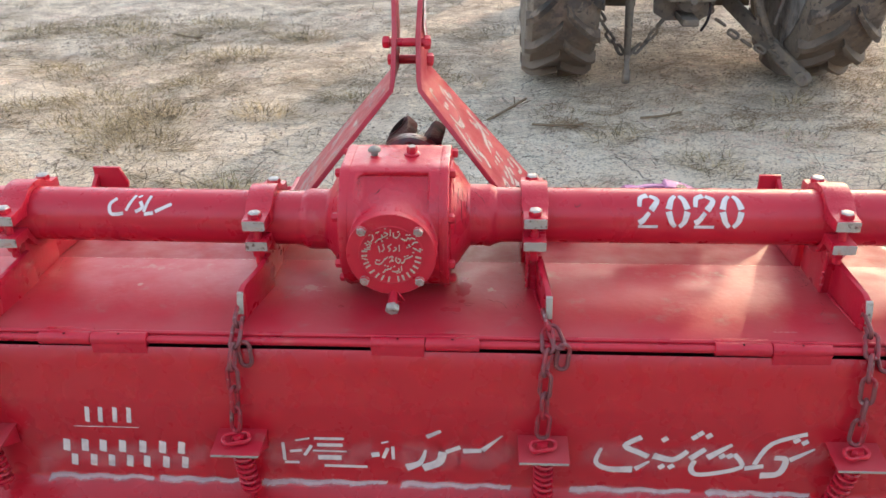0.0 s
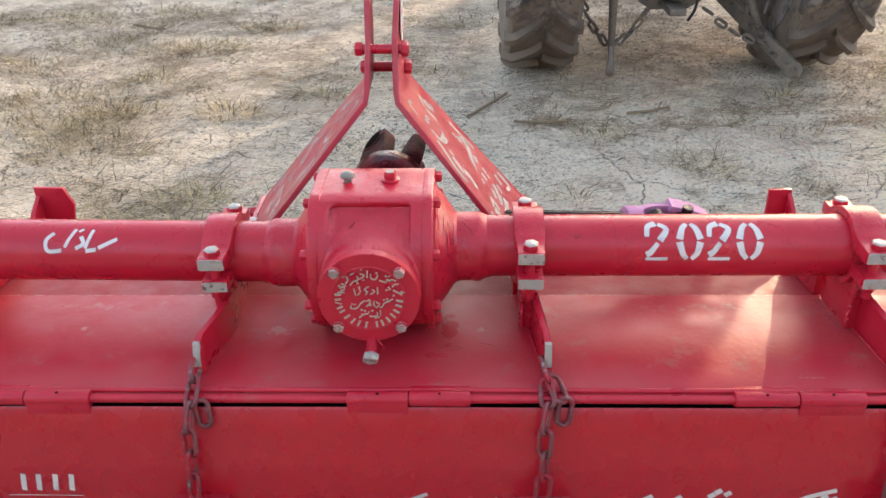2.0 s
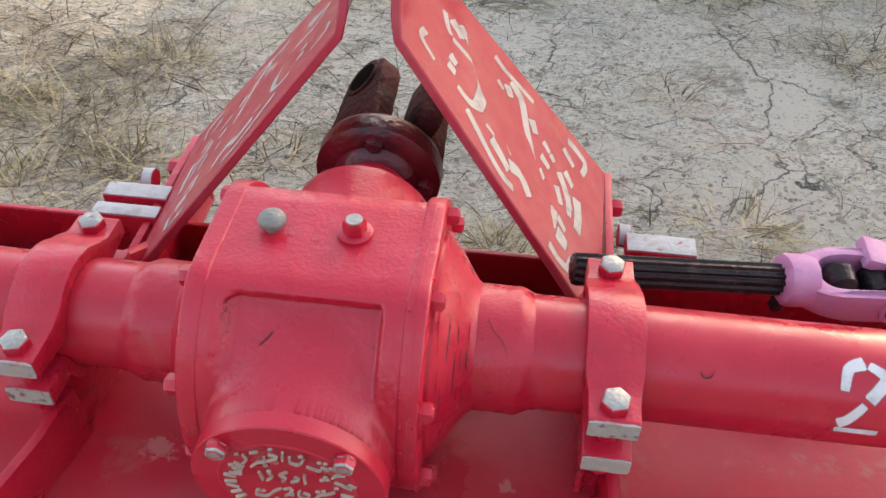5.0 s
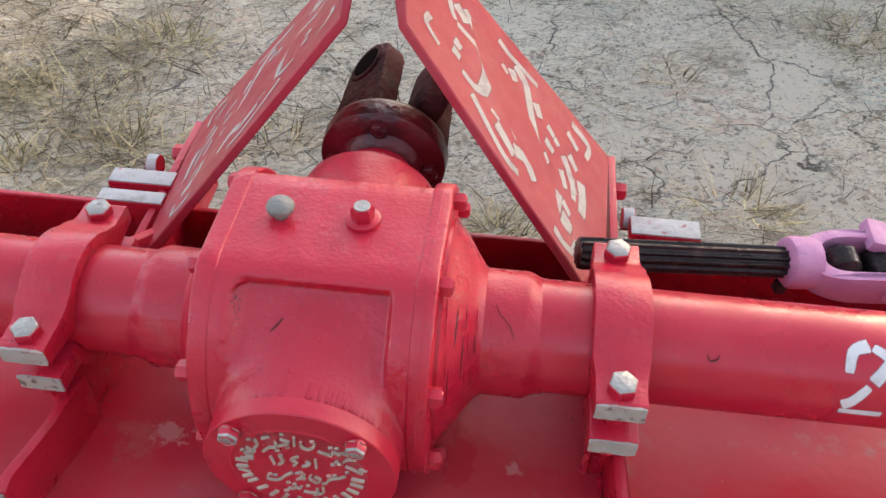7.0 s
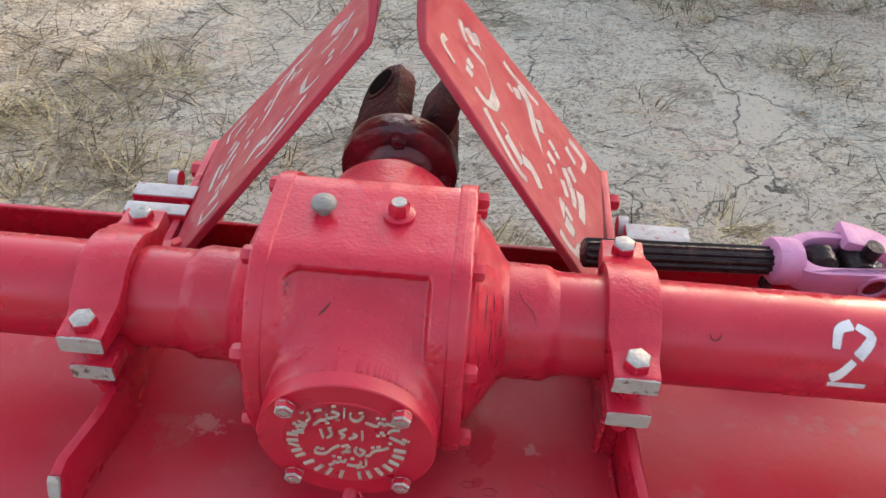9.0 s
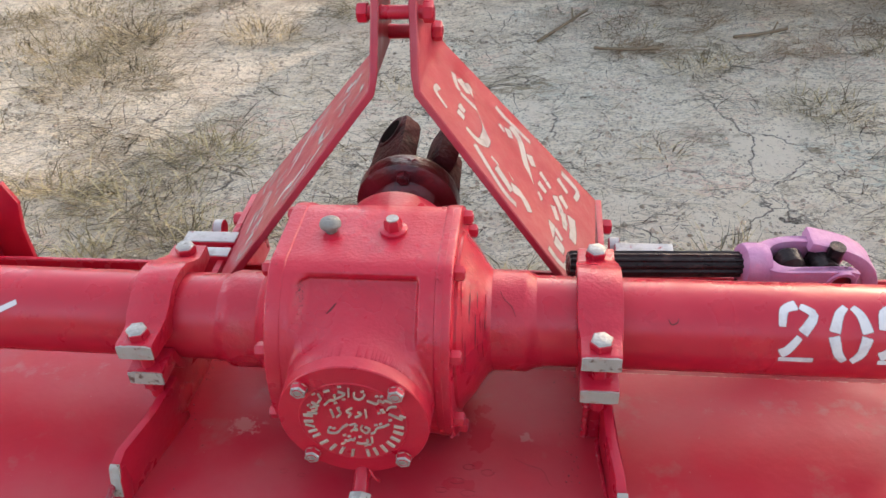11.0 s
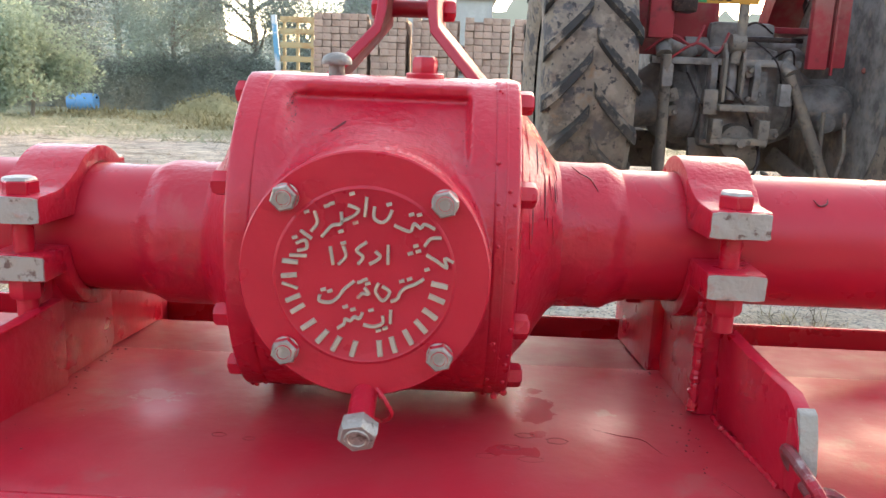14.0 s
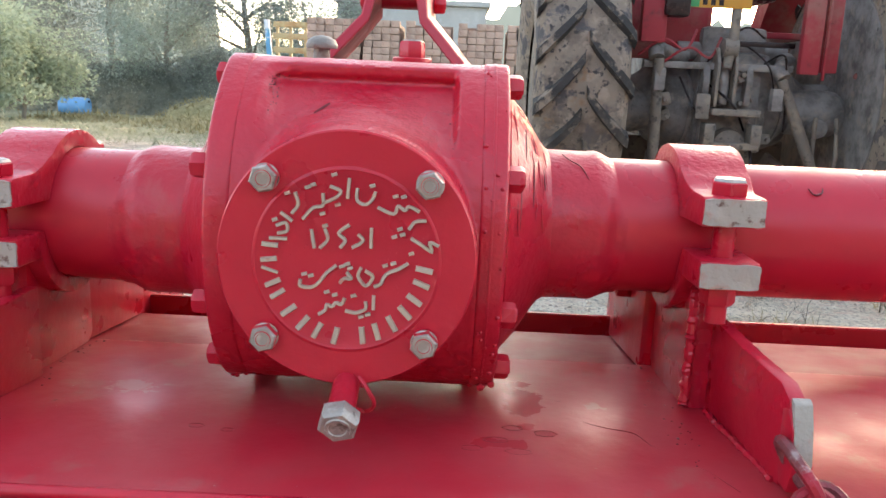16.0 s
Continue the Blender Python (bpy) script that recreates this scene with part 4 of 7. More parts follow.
def chain(x0, x1, extra):
    ch = thing("hanging_chain", "worn steel link chain hung between rib hook and spring plate", "chain", (x0, -0.03, 0.48), "trailing board chains")
    way = smooth_pts([(x0, -0.030, 0.500), (x0 + 0.003, -0.075, 0.482), (x0 * 0.6 + x1 * 0.4, -0.124, 0.435), (x0 * 0.4 + x1 * 0.6, -0.147, 0.36), (x1, -0.160, 0.300), (x1, -0.168, 0.262)], 12)
    run = [0.0]
    for a, b in zip(way, way[1:]):
        run.append(run[-1] + (b - a).length)
    pitch = 0.0475
    k = 0
    s = pitch * 0.4
    rng = random.Random(int(x0 * 997))
    while s < run[-1]:
        i = max(j for j in range(len(run)) if run[j] <= s)
        i = min(i, len(way) - 2)
        p = way[i].lerp(way[i + 1], (s - run[i]) / max(1e-6, run[i + 1] - run[i]))
        d = (way[i + 1] - way[i]).normalized()
        d = (d + Vector((rng.uniform(-0.10, 0.10), 0, 0))).normalized()
        across = Vector((1, 0, 0)) if k % 2 else d.cross(Vector((1, 0, 0)))
        across = Matrix.Rotation(rng.uniform(0.15, 0.6), 3, d) @ across
        part("chain_link", link_bm(p, d, across), CHAIN, ch)
        s += pitch
        k += 1
    # a slack link or two that hang beside the run, and the one laid over the bracket's nut
    for p, d, a in extra:
        part("chain_link", link_bm((x0 + p[0], p[1], p[2]), d, a), CHAIN, ch)
    part("chain_link", link_bm((x1, -0.176, 0.262), (0.9, 0.3, -0.05), (0.2, 0.9, 0.3)), RED, ch, "red-painted end link")
    return ch


chain(-0.898, -0.903, ())
chain(-0.334, -0.335, [((0.022, -0.106, 0.435), (0.12, -0.2, -1), (1, 0, 0))])
chain(0.331, 0.327, [((0.020, -0.082, 0.476), (0.32, -0.72, -0.45), (1, 0.4, 0)), ((0.034, -0.106, 0.442), (-0.1, -0.2, -1), (1, 0, 0))])
chain(0.996, 0.978, [((0.026, -0.100, 0.45), (0.2, -0.4, -0.8), (1, 0, 0))])

# ---- mast: two cranked plates, two cross pins ----
MX = -0.008


def mast_plate(s):
    near = [(0.324, 0.345, 0.500), (0.037, 0.498, 0.826), (0.033, 0.512, 0.850), (0.030, 0.560, 0.950), (0.034, 0.615, 1.030)]
    farr = [(0.336, 0.688, 0.500), (0.062, 0.699, 0.812), (0.040, 0.705, 0.838), (0.036, 0.700, 0.950), (0.036, 0.692, 1.036)]
    t = 0.0130
    bm = bmesh.new()
    rows = []
    for i, (a, b) in enumerate(zip(near, farr)):
        a, b = Vector((MX + s * a[0], a[1], a[2])), Vector((MX + s * b[0], b[1], b[2]))
        na = Vector(near[min(i + 1, 4)]) - Vector(near[max(i - 1, 0)])
        n = Vector((na.z, 0, -na.x)).normalized() * t / 2
        n.x *= s
        rows.append([bm.verts.new(a + n), bm.verts.new(b + n), bm.verts.new(b - n), bm.verts.new(a - n)])
    for p, q in zip(rows, rows[1:]):
        for j in range(4):
            bm.faces.new((p[j], p[(j + 1) % 4], q[(j + 1) % 4], q[j]))
    bm.faces.new(rows[0])
    bm.faces.new(rows[-1][::-1])
    bmesh.ops.recalc_face_normals(bm, faces=bm.faces)
    bevelled(bm, 0.0018, 50, 1)
    return part("mast_plate", bm, RED_FADED, tiller, "cranked red mast plate with white stencilled writing")


plates = [mast_plate(-1), mast_plate(1)]
for y, z, r in ((0.575, 0.930, 0.0115), (0.665, 0.861, 0.0125)):
    pin = part("mast_pin", lathe([(-0.048, r), (0.048, r)], 20, "x", (MX, y, z)), RED, tiller)
    for s in (-1, 1):
        part("pin_head", hexhead((MX + s * 0.045, y, z), (s, 0, 0), 0.030, 0.016), RED, pin)
# white smear of paint on the outside of the upper plate
SMEAR = mat("smeared_white_paint", (0.55, 0.52, 0.50), 0.55, spots=[((0.42, 0.02, 0.03), 60, 0.55, 0.62)])
part("paint_smear", prism([(0.60, 0.965), (0.625, 1.03), (0.665, 1.04), (0.690, 0.99), (0.675, 0.93), (0.63, 0.93)], "x", MX + 0.0425, MX + 0.0432), SMEAR, plates[1])
# foot plates at the lower ends of the mast
for s in (-1, 1):
    x = MX + s * 0.345
    ft = part("mast_foot", prism([(0.36, 0.42), (0.37, 0.505), (0.69, 0.505), (0.695, 0.36), (0.55, 0.36)], "x", x - 0.006, x + 0.006, 0.002), RED, tiller)
    part("foot_bolt", hexhead((x + s * 0.006, 0.62, 0.49), (s, 0, 0), 0.026, 0.016), RED, ft)
    # flat lugs with white-painted tops beside the mast feet
    for k, (cx, y, w) in enumerate(((-0.389, 0.529, 0.034), (-0.389, 0.483, 0.028)) if s < 0 else ((0.411, 0.520, 0.040),)):
        lug = part("hinge_lug", box(cx, y, 0.500, 0.102, w, 0.024, 0.003), RED, ft)
        part("lug_top", box(cx, y, 0.5128, 0.100, w - 0.003, 0.0030, 0.001), LUG_WHITE, lug, "white-painted lug top")
        part("lug_stem", box(cx + s * -0.02, y + 0.004, 0.467, 0.05, w * 0.6, 0.046, 0.003), RED, lug)
    for xx, yy, zz in ((-0.388, 0.572, 0.507),) if s < 0 else ((0.360, 0.552, 0.500),):
        part("round_boss", lathe([(-0.009, 0.017), (0.009, 0.017)], 24, "x", (xx, yy, zz - 0.006)), RED, ft)
        part("boss_rim", lathe([(-0.0080, 0.0172), (0.0080, 0.0172)], 24, "x", (xx, yy, zz - 0.0052)), LUG_WHITE, ft, "white-painted boss rim")

# cross bar in front of the hood, and the upright hitch plates
part("cross_bar", prism([(0.612, 0.365), (0.624, 0.365), (0.624, 0.300), (0.678, 0.300), (0.678, 0.288), (0.612, 0.288)], "x", -1.16, 1.22, 0.002), RED_BOARD, tiller)
HITCH = {-1: [(-0.945, 0.29), (-0.945, 0.550), (-0.868, 0.548), (-0.848, 0.500), (-0.862, 0.430), (-0.862, 0.29)],
         1: [(0.962, 0.29), (0.962, 0.537), (1.020, 0.537), (1.022, 0.29)]}
for s in (-1, 1):
    hp = part("hitch_plate", prism(HITCH[s], "y", 0.645, 0.657, 0.003), RED, tiller)
    part("hitch_web", prism([(0.645, 0.29), (0.645, 0.528), (0.600, 0.500), (0.500, 0.400), (0.480, 0.29)], "x", (1.014 if s > 0 else -0.937) - 0.006, (1.014 if s > 0 else -0.937) + 0.006, 0.002), RED, hp)

# ---- loose splined shaft with a pink fork, laid behind the pipe ----
shaft = thing("pto_shaft", "greasy black splined shaft with a pink universal joint, behind the pipe", "drive shaft", (0.45, 0.37, 0.57))
SD = Vector((1.0, 0.187, -0.116)).normalized()
S0 = Vector((0.272, 0.358, 0.604))
spl = bmesh.new()
n = 12
prof = []
for i in range(n * 4):
    a = 2 * math.pi * i / (n * 4)
    prof.append((0.0213 if (i % 4) in (0, 1) else 0.0183, a))
MR = SD.to_track_quat("Z", "Y").to_matrix().to_4x4()
rings = []
for h, sc in ((0, 0.9), (0.004, 1.0), (0.288, 1.0), (0.290, 0.98)):
    rings.append([spl.verts.new(S0 + (MR @ Vector((sc * r * math.cos(a), sc * r * math.sin(a), h)))) for r, a in prof])
for A, B in zip(rings, rings[1:]):
    for i in range(len(prof)):
        spl.faces.new((A[i], A[(i + 1) % len(prof)], B[(i + 1) % len(prof)], B[i]))
spl.faces.new(rings[0][::-1])
spl.faces.new(rings[-1])
part("splined_shaft", spl, BLACK_GREASE, shaft, "black greased splined shaft", sharp=20)
C = S0 + SD * 0.286


def local(bm, origin, d, twist=0.0):
    """Move a mesh built about the z axis so that z points along d and its y axis lies level."""
    z = Vector(d).normalized()
    y = Vector((0, 1, 0))
    y = (y - z * y.dot(z)).normalized()
    x = y.cross(z)
    M = Matrix(((x.x, y.x, z.x, origin[0]), (x.y, y.y, z.y, origin[1]), (x.z, y.z, z.z, origin[2]), (0, 0, 0, 1)))
    bmesh.ops.transform(bm, matrix=M @ Matrix.Rotation(twist, 4, "Z"), verts=bm.verts)
    return bm


collar = part("pink_fork", local(lathe([(-0.008, 0.0245), (-0.004, 0.033), (0.004, 0.0355), (0.022, 0.0350), (0.034, 0.0330)], 28), C, SD), PINK, shaft, "pink-painted joint fork with a scuffed face")
part("collar_key", local(box(0.030, -0.016, -0.004, 0.016, 0.016, 0.014, 0.002), C, SD), BLACK_GREASE, collar)
half = [(0.84 * a, b) for a, b in ((0.0, 0.016), (0.026, 0.018), (0.036, 0.028), (0.045, 0.045), (0.050, 0.070), (0.051, 0.110), (0.050, 0.150), (0.047, 0.174), (0.034, 0.176), (0.033, 0.150), (0.034, 0.110), (0.034, 0.075), (0.029, 0.055), (0.018, 0.044), (0.0, 0.040))]
curve = [(p.x, p.y) for p in smooth_pts([(a, b, 0) for a, b in half], 3)]
U = [(a, b) for a, b in curve] + [(-a, b) for a, b in curve[::-1] if a > 1e-6]
yoke = prism(U, "x", -0.024, 0.028, 0.006)
for v in yoke.verts:                                   # the arms narrow towards the collar and round off at the eyes
    v.co.x *= 0.72 + 0.28 * ease(0.02, 0.09, v.co.z)
    if v.co.z > 0.15:
        v.co.x *= math.sqrt(max(0.12, 1 - ((v.co.z - 0.15) / 0.034) ** 2))
part("fork_yoke", local(yoke, C, SD, 0.10), PINK, collar)
for s in (-1, 1):
    part("eye_ring", local(lathe([(s * 0.039, 0.025), (s * 0.0465, 0.024), (s * 0.0465, 0.018), (s * 0.042, 0.017)], 26, "y", (0, 0, 0.145), caps=False), C, SD, 0.10), PINK, collar)
    part("bearing_cap", local(lathe([(s * 0.028, 0.0172), (s * 0.0435, 0.0172), (s * 0.0440, 0.012)], 20, "y", (0, 0, 0.145)), C, SD, 0.10), DARK_RED, collar)
X0 = C + SD * 0.145
# plate added to make the fork's opening dark
part("inner_dark_plate", local(box(0.012, 0, 0.094, 0.006, 0.052, 0.090, 0.002), C, SD, 0.10), BLACK_GREASE, collar, "black plate added to darken the inside of the fork")
part("grease_lump", local(lathe([(-0.024, 0.010), (-0.014, 0.022), (0.010, 0.024), (0.022, 0.012)], 14, "y", (-0.004, 0, 0.075)), C, SD, 0.10), BLACK_GREASE, collar)
part("cross_journal", local(lathe([(-0.036, 0.013), (0.036, 0.013)], 16, "y"), X0, SD, 0.10), BLACK_GREASE, collar)
part("cross_journal", local(lathe([(-0.040, 0.013), (0.040, 0.013)], 16, "x"), X0, SD, 0.10), BLACK_GREASE, collar)
part("cross_body", local(lathe([(-0.026, 0.012), (-0.02, 0.021), (0.02, 0.021), (0.026, 0.012)], 18, "y"), X0 - SD * 0.012, SD, 0.10), BLACK_GREASE, collar, "greasy black joint cross")
# second fork: a flat arm that bends over the cross and down to its hub
ARM = [(0.662, 0.594), (0.700, 0.585), (0.736, 0.572), (0.762, 0.552), (0.777, 0.526), (0.785, 0.492)]
up = [(p.x, p.y) for p in smooth_pts([(a, b, 0) for a, b in ARM], 4)]
low = [(a - 0.006 - 0.016 * min(1, i / 14), b - 0.017 + 0.004 * min(1, i / 14)) for i, (a, b) in enumerate(up)]
arm2 = part("second_fork", prism(up + low[::-1], "y", 0.440, 0.490, 0.004), PINK, shaft, "pink-painted second fork bent over the cross")
part("bearing_boss", lathe([(-0.046, 0.020), (-0.044, 0.024), (-0.012, 0.026), (0.0, 0.026)], 26, m=Matrix.Translation((0.700, 0.464, 0.570)) @ Matrix.Rotation(radians(16), 4, "Y")), PINK, arm2)

# ---- white stencilled marks ----


def flat_mark(pts, place_fn, w0, w1, bm=None, edge=0.30):
    """A painted stroke of changing width along 2D points, thinning out over its edge."""
    bm = bmesh.new() if bm is None else bm
    cov = bm.verts.layers.float.get("cover") or bm.verts.layers.float.new("cover")
    P = [Vector((p[0], p[1])) for p in pts]
    d0, d1 = (P[0] - P[1]).normalized() * w0 * edge, (P[-1] - P[-2]).normalized() * w1 * edge
    P = [P[0] + d0] + P + [P[-1] + d1]
    rows = []
    for i, p in enumerate(P):
        d = (P[min(i + 1, len(P) - 1)] - P[max(i - 1, 0)]).normalized()
        f = min(1.0, max(0.0, (i - 1) / max(1, len(P) - 3)))
        q = Vector((-d.y, d.x)) * (w0 + (w1 - w0) * f) / 2
        row = []
        for k, c in ((-1 - edge, 0.0), (-1 + edge, 1.0), (1 - edge, 1.0), (1 + edge, 0.0)):
            v = bm.verts.new(place_fn(p + q * k))
            v[cov] = c if 0 < i < len(P) - 1 else 0.0
            row.append(v)
        rows.append(row)
    for a, b in zip(rows, rows[1:]):
        for k in range(3):
            bm.faces.new((a[k], a[k + 1], b[k + 1], b[k]))
    return bm


def on_board(p):
    """(x, z) on the outside of the trailing board, following its waves."""
    y = BOARD[5][0]
    for (ya, za), (yb, zb) in zip(BOARD, BOARD[1:]):
        if zb <= p.y <= za:
            f = (za - p.y) / (za - zb)
            wa, wb = noise.noise(Vector((p.x * 3.1, ya * 4, za * 4))), noise.noise(Vector((p.x * 3.1, yb * 4, zb * 4)))
            y = ya + (yb - ya) * f - 0.0022 * (wa + (wb - wa) * f)
    return (p.x, y - 0.0009, p.y)


def on_pipe(p):
    """(x, arc height) on the front of the pipe."""
    a = p.y / PR
    r = PR + 0.0007
    return (p.x, PY - r * math.cos(a), PZ + sag(p.x) + r * math.sin(a))


def glyph(points, at, size, w, fn, parent, name="paint_mark", w1=None, k=4):
    pts = [Vector((at[0] + p[0] * size[0], at[1] + p[1] * size[1], 0)) for p in points]
    sm = smooth_pts(pts, k) if len(pts) > 2 else [pts[0].lerp(pts[1], i / 6) for i in range(7)]
    coat = 0.00007 * (len(parent.children) % 9)
    part(name, flat_mark(sm, lambda q: Vector(fn(q)) - Vector((0, coat, 0)), w, w if w1 is None else w1), STENCIL, parent)


def on_board_low(p):
    a = on_board(p)
    return (a[0], a[1] + 0.0004, a[2])


pipe_r = [o for o in tiller.children if o.name.startswith("main_pipe")]
pipe_l, pipe_r = pipe_r[0], pipe_r[1]
# the year on the pipe, in stencil strokes with bridges
TWO = ([(0.02, 0.62), (0.10, 0.90), (0.42, 1.0)], [(0.58, 0.98), (0.92, 0.82), (0.62, 0.52)], [(0.50, 0.42), (0.22, 0.20), (0.04, 0.12)], [(0.0, 0.0), (0.95, 0.0)])
ZERO = ([(0.40, 0.99), (0.20, 0.84), (0.06, 0.56)], [(0.40, 0.01), (0.20, 0.16), (0.06, 0.44)], [(0.62, 0.01), (0.84, 0.16), (0.98, 0.44)], [(0.62, 0.99), (0.82, 0.84), (0.98, 0.56)])
for x, shape in ((0.541, TWO), (0.604, ZERO), (0.664, TWO), (0.722, ZERO)):
    for st in shape:
        flatbar = st[0][1] == 0.0 and len(st) == 2
        glyph(st, (x, 0.004), (0.044, 0.074), 0.0070 if flatbar else 0.0095, on_pipe, pipe_r, "stencil_stroke", 0.0075 if flatbar else 0.0150)
# the word beside it on the other half
for st, w in (([(0.12, 0.78), (0.03, 0.52), (0.06, 0.16), (0.24, 0.18)], 0.0085), ([(0.29, 0.30), (0.41, 0.95)], 0.0075), ([(0.44, 0.26), (0.54, 0.42), (0.50, 0.66)], 0.0085), ([(0.57, 0.27), (0.65, 0.93)], 0.0075), ([(0.58, 0.17), (0.71, 0.22)], 0.0085), ([(0.75, 0.28), (0.99, 0.58)], 0.0085), ([(0.46, 0.86), (0.51, 0.96)], 0.006)):
    glyph(st, (-0.673, 0.020), (0.150, 0.060), w, on_pipe, pipe_l, "stencil_stroke")

# what cannot be spelled out on the board: plain bars of its size
for x in (-0.685, -0.655, -0.622, -0.590):
    glyph([(0, 0), (0.3, 1)], (x, 0.262), (0.022, 0.040), 0.011, on_board, board)
glyph([(0, 0), (1, 0)], (-0.72, 0.248), (0.15, 0.02), 0.0022, on_board, board)
for x in (-0.745, -0.702, -0.660, -0.615, -0.568, -0.522, -0.478):
    glyph([(0, 0), (0.25, 1)], (x - 0.006, 0.178), (0.022, 0.030), 0.017, on_board, board)
for x in (-0.735, -0.690, -0.648, -0.605, -0.565, -0.520, -0.476):
    glyph([(0, 0), (0.25, 1)], (x - 0.006, 0.136), (0.022, 0.029), 0.016, on_board, board)
# small group near the middle
for st, w in (([(0, 0.1), (0, 0.8)], 0.008), ([(0.0, 0.0), (0.22, 0.0)], 0.008), ([(0.10, 0.45), (0.28, 0.50)], 0.008), ([(0.32, 0.3), (0.44, 0.7)], 0.008), ([(0.20, 0.9), (0.42, 1.0)], 0.005), ([(0.50, 1.0), (0.95, 1.0)], 0.008), ([(0.54, 0.74), (0.92, 0.74)], 0.010), ([(0.46, 0.50), (0.98, 0.48)], 0.005), ([(0.54, 0.22), (0.88, 0.22)], 0.014), ([(0.62, -0.12), (1.28, -0.14)], 0.008)):
    glyph(st, (-0.247, 0.160), (0.145, 0.070), w, on_board, board)
for st, w in (([(0.0, 0.2), (0.3, 0.25)], 0.014), ([(0.5, 0.05), (0.72, 0.6)], 0.009), ([(0.95, 0.0), (0.95, 0.7)], 0.008), ([(0.45, 0.9), (0.75, 1.0)], 0.005)):
    glyph(st, (-0.048, 0.175), (0.050, 0.05), w, on_board, board)
for st, w, w1 in (([(0.0, 0.0), (0.14, 0.14), (0.20, 0.48)], 0.022, 0.006), ([(0.18, 0.0), (0.34, 0.16), (0.38, 0.42)], 0.022, 0.020), ([(0.42, 0.45), (0.56, 0.58)], 0.012, 0.012), ([(0.60, 0.48), (0.78, 0.50)], 0.014, 0.012), ([(0.80, 0.52), (1.0, 0.92)], 0.014, 0.003), ([(0.22, 0.85), (0.36, 1.0)], 0.012, 0.009)):
    glyph(st, (0.030, 0.152), (0.212, 0.105), w, on_board, board, w1=w1)
# the wide sweeping line
for st, w, w1 in (([(0.02, 0.58), (0.0, 0.26), (0.06, 0.10), (0.17, 0.10)], 0.008, 0.019), ([(0.19, 0.12), (0.25, 0.30)], 0.014, 0.006), ([(0.20, 0.86), (0.13, 0.66), (0.20, 0.50), (0.24, 0.42)], 0.014, 0.015), ([(0.27, 0.44), (0.36, 0.36), (0.42, 0.56)], 0.018, 0.013), ([(0.44, 0.40), (0.50, 0.62)], 0.016, 0.013), ([(0.52, 0.44), (0.62, 0.74)], 0.018, 0.010), ([(0.64, 0.52), (0.68, 0.22), (0.50, 0.02), (0.45, 0.14), (0.46, 0.34)], 0.012, 0.013), ([(0.70, 0.20), (0.78, 0.26)], 0.014, 0.012), ([(0.74, 0.30), (0.80, 0.78), (0.95, 1.02)], 0.012, 0.012), ([(0.78, 0.04), (0.86, 0.10), (0.88, 0.42), (0.83, 0.46)], 0.018, 0.014), ([(0.90, 0.42), (1.0, 0.68)], 0.015, 0.006)):
    glyph(st, (0.449, 0.150), (0.464, 0.120), w, on_board, board, w1=w1)
for x, z in ((0.30, 0.80), (0.30, 0.16), (0.345, 0.17), (0.46, 0.95), (0.50, 0.90), (0.435, 0.86), (0.575, 0.44), (0.61, 0.45), (0.90, 0.84), (0.94, 0.80)):
    glyph([(0, 0), (0.020, 0.06)], (0.449 + 0.464 * x, 0.150 + 0.120 * z), (0.464, 0.120), 0.013, on_board, board)
# soft white sheen of the sky, painted as strips along the lower bend
rng = random.Random(3)
for x0, x1 in ((-0.80, -0.56), (-0.54, -0.36), (-0.30, -0.02), (0.02, 0.26), (0.40, 0.66), (0.70, 0.92)):
    P = [Vector((x0 + (x1 - x0) * i / 14, 0.106 + 0.002 * math.sin(i * 1.3 + x0 * 9))) for i in range(15)]
    bm = flat_mark([(p.x, p.y) for p in P], on_board, 0.014, 0.009, None, 0.95)
    part("overspray_and_sheen", bm, BEND_SHEEN, board)


def on_mast(s, u, v, lift=0.0074):
    """u along the plate from its foot to the crank, v from its near to its far edge; on the upper side."""
    a0, a1 = Vector((0.324, 0.345, 0.500)), Vector((0.037, 0.498, 0.826))
    b0, b1 = Vector((0.336, 0.688, 0.500)), Vector((0.062, 0.699, 0.812))
    p = a0.lerp(a1, u).lerp(b0.lerp(b1, u), v)
    n = (a1 - a0).cross(b0 - a0).normalized()
    if n.x < 0:
        n = -n
    p = p + n * lift
    return (MX + s * p.x, p.y, p.z)


# stencilled writing on the mast plates, in shares of the length and width; two plates, the same stencil
writing = []
# first line
writing += [([(0.953, 0.318), (0.952, 0.223), (0.885, 0.189)], 0.0050),
            ([(0.927, 0.693), (0.895, 0.598), (0.871, 0.562)], 0.0053),
            ([(0.887, 0.693), (0.857, 0.676), (0.832, 0.651)], 0.0099),
            ([(0.852, 0.740), (0.788, 0.686), (0.745, 0.587), (0.683, 0.545), (0.645, 0.565)], 0.0081),
            ([(0.856, 0.544), (0.799, 0.562), (0.758, 0.575)], 0.0054),
            ([(0.839, 0.387), (0.815, 0.383)], 0.0087),
            ([(0.834, 0.305), (0.805, 0.305)], 0.0078),
            ([(0.750, 0.600), (0.707, 0.522), (0.685, 0.433), (0.686, 0.297)], 0.0116),
            ([(0.680, 0.300), (0.719, 0.240), (0.776, 0.234)], 0.0060)]
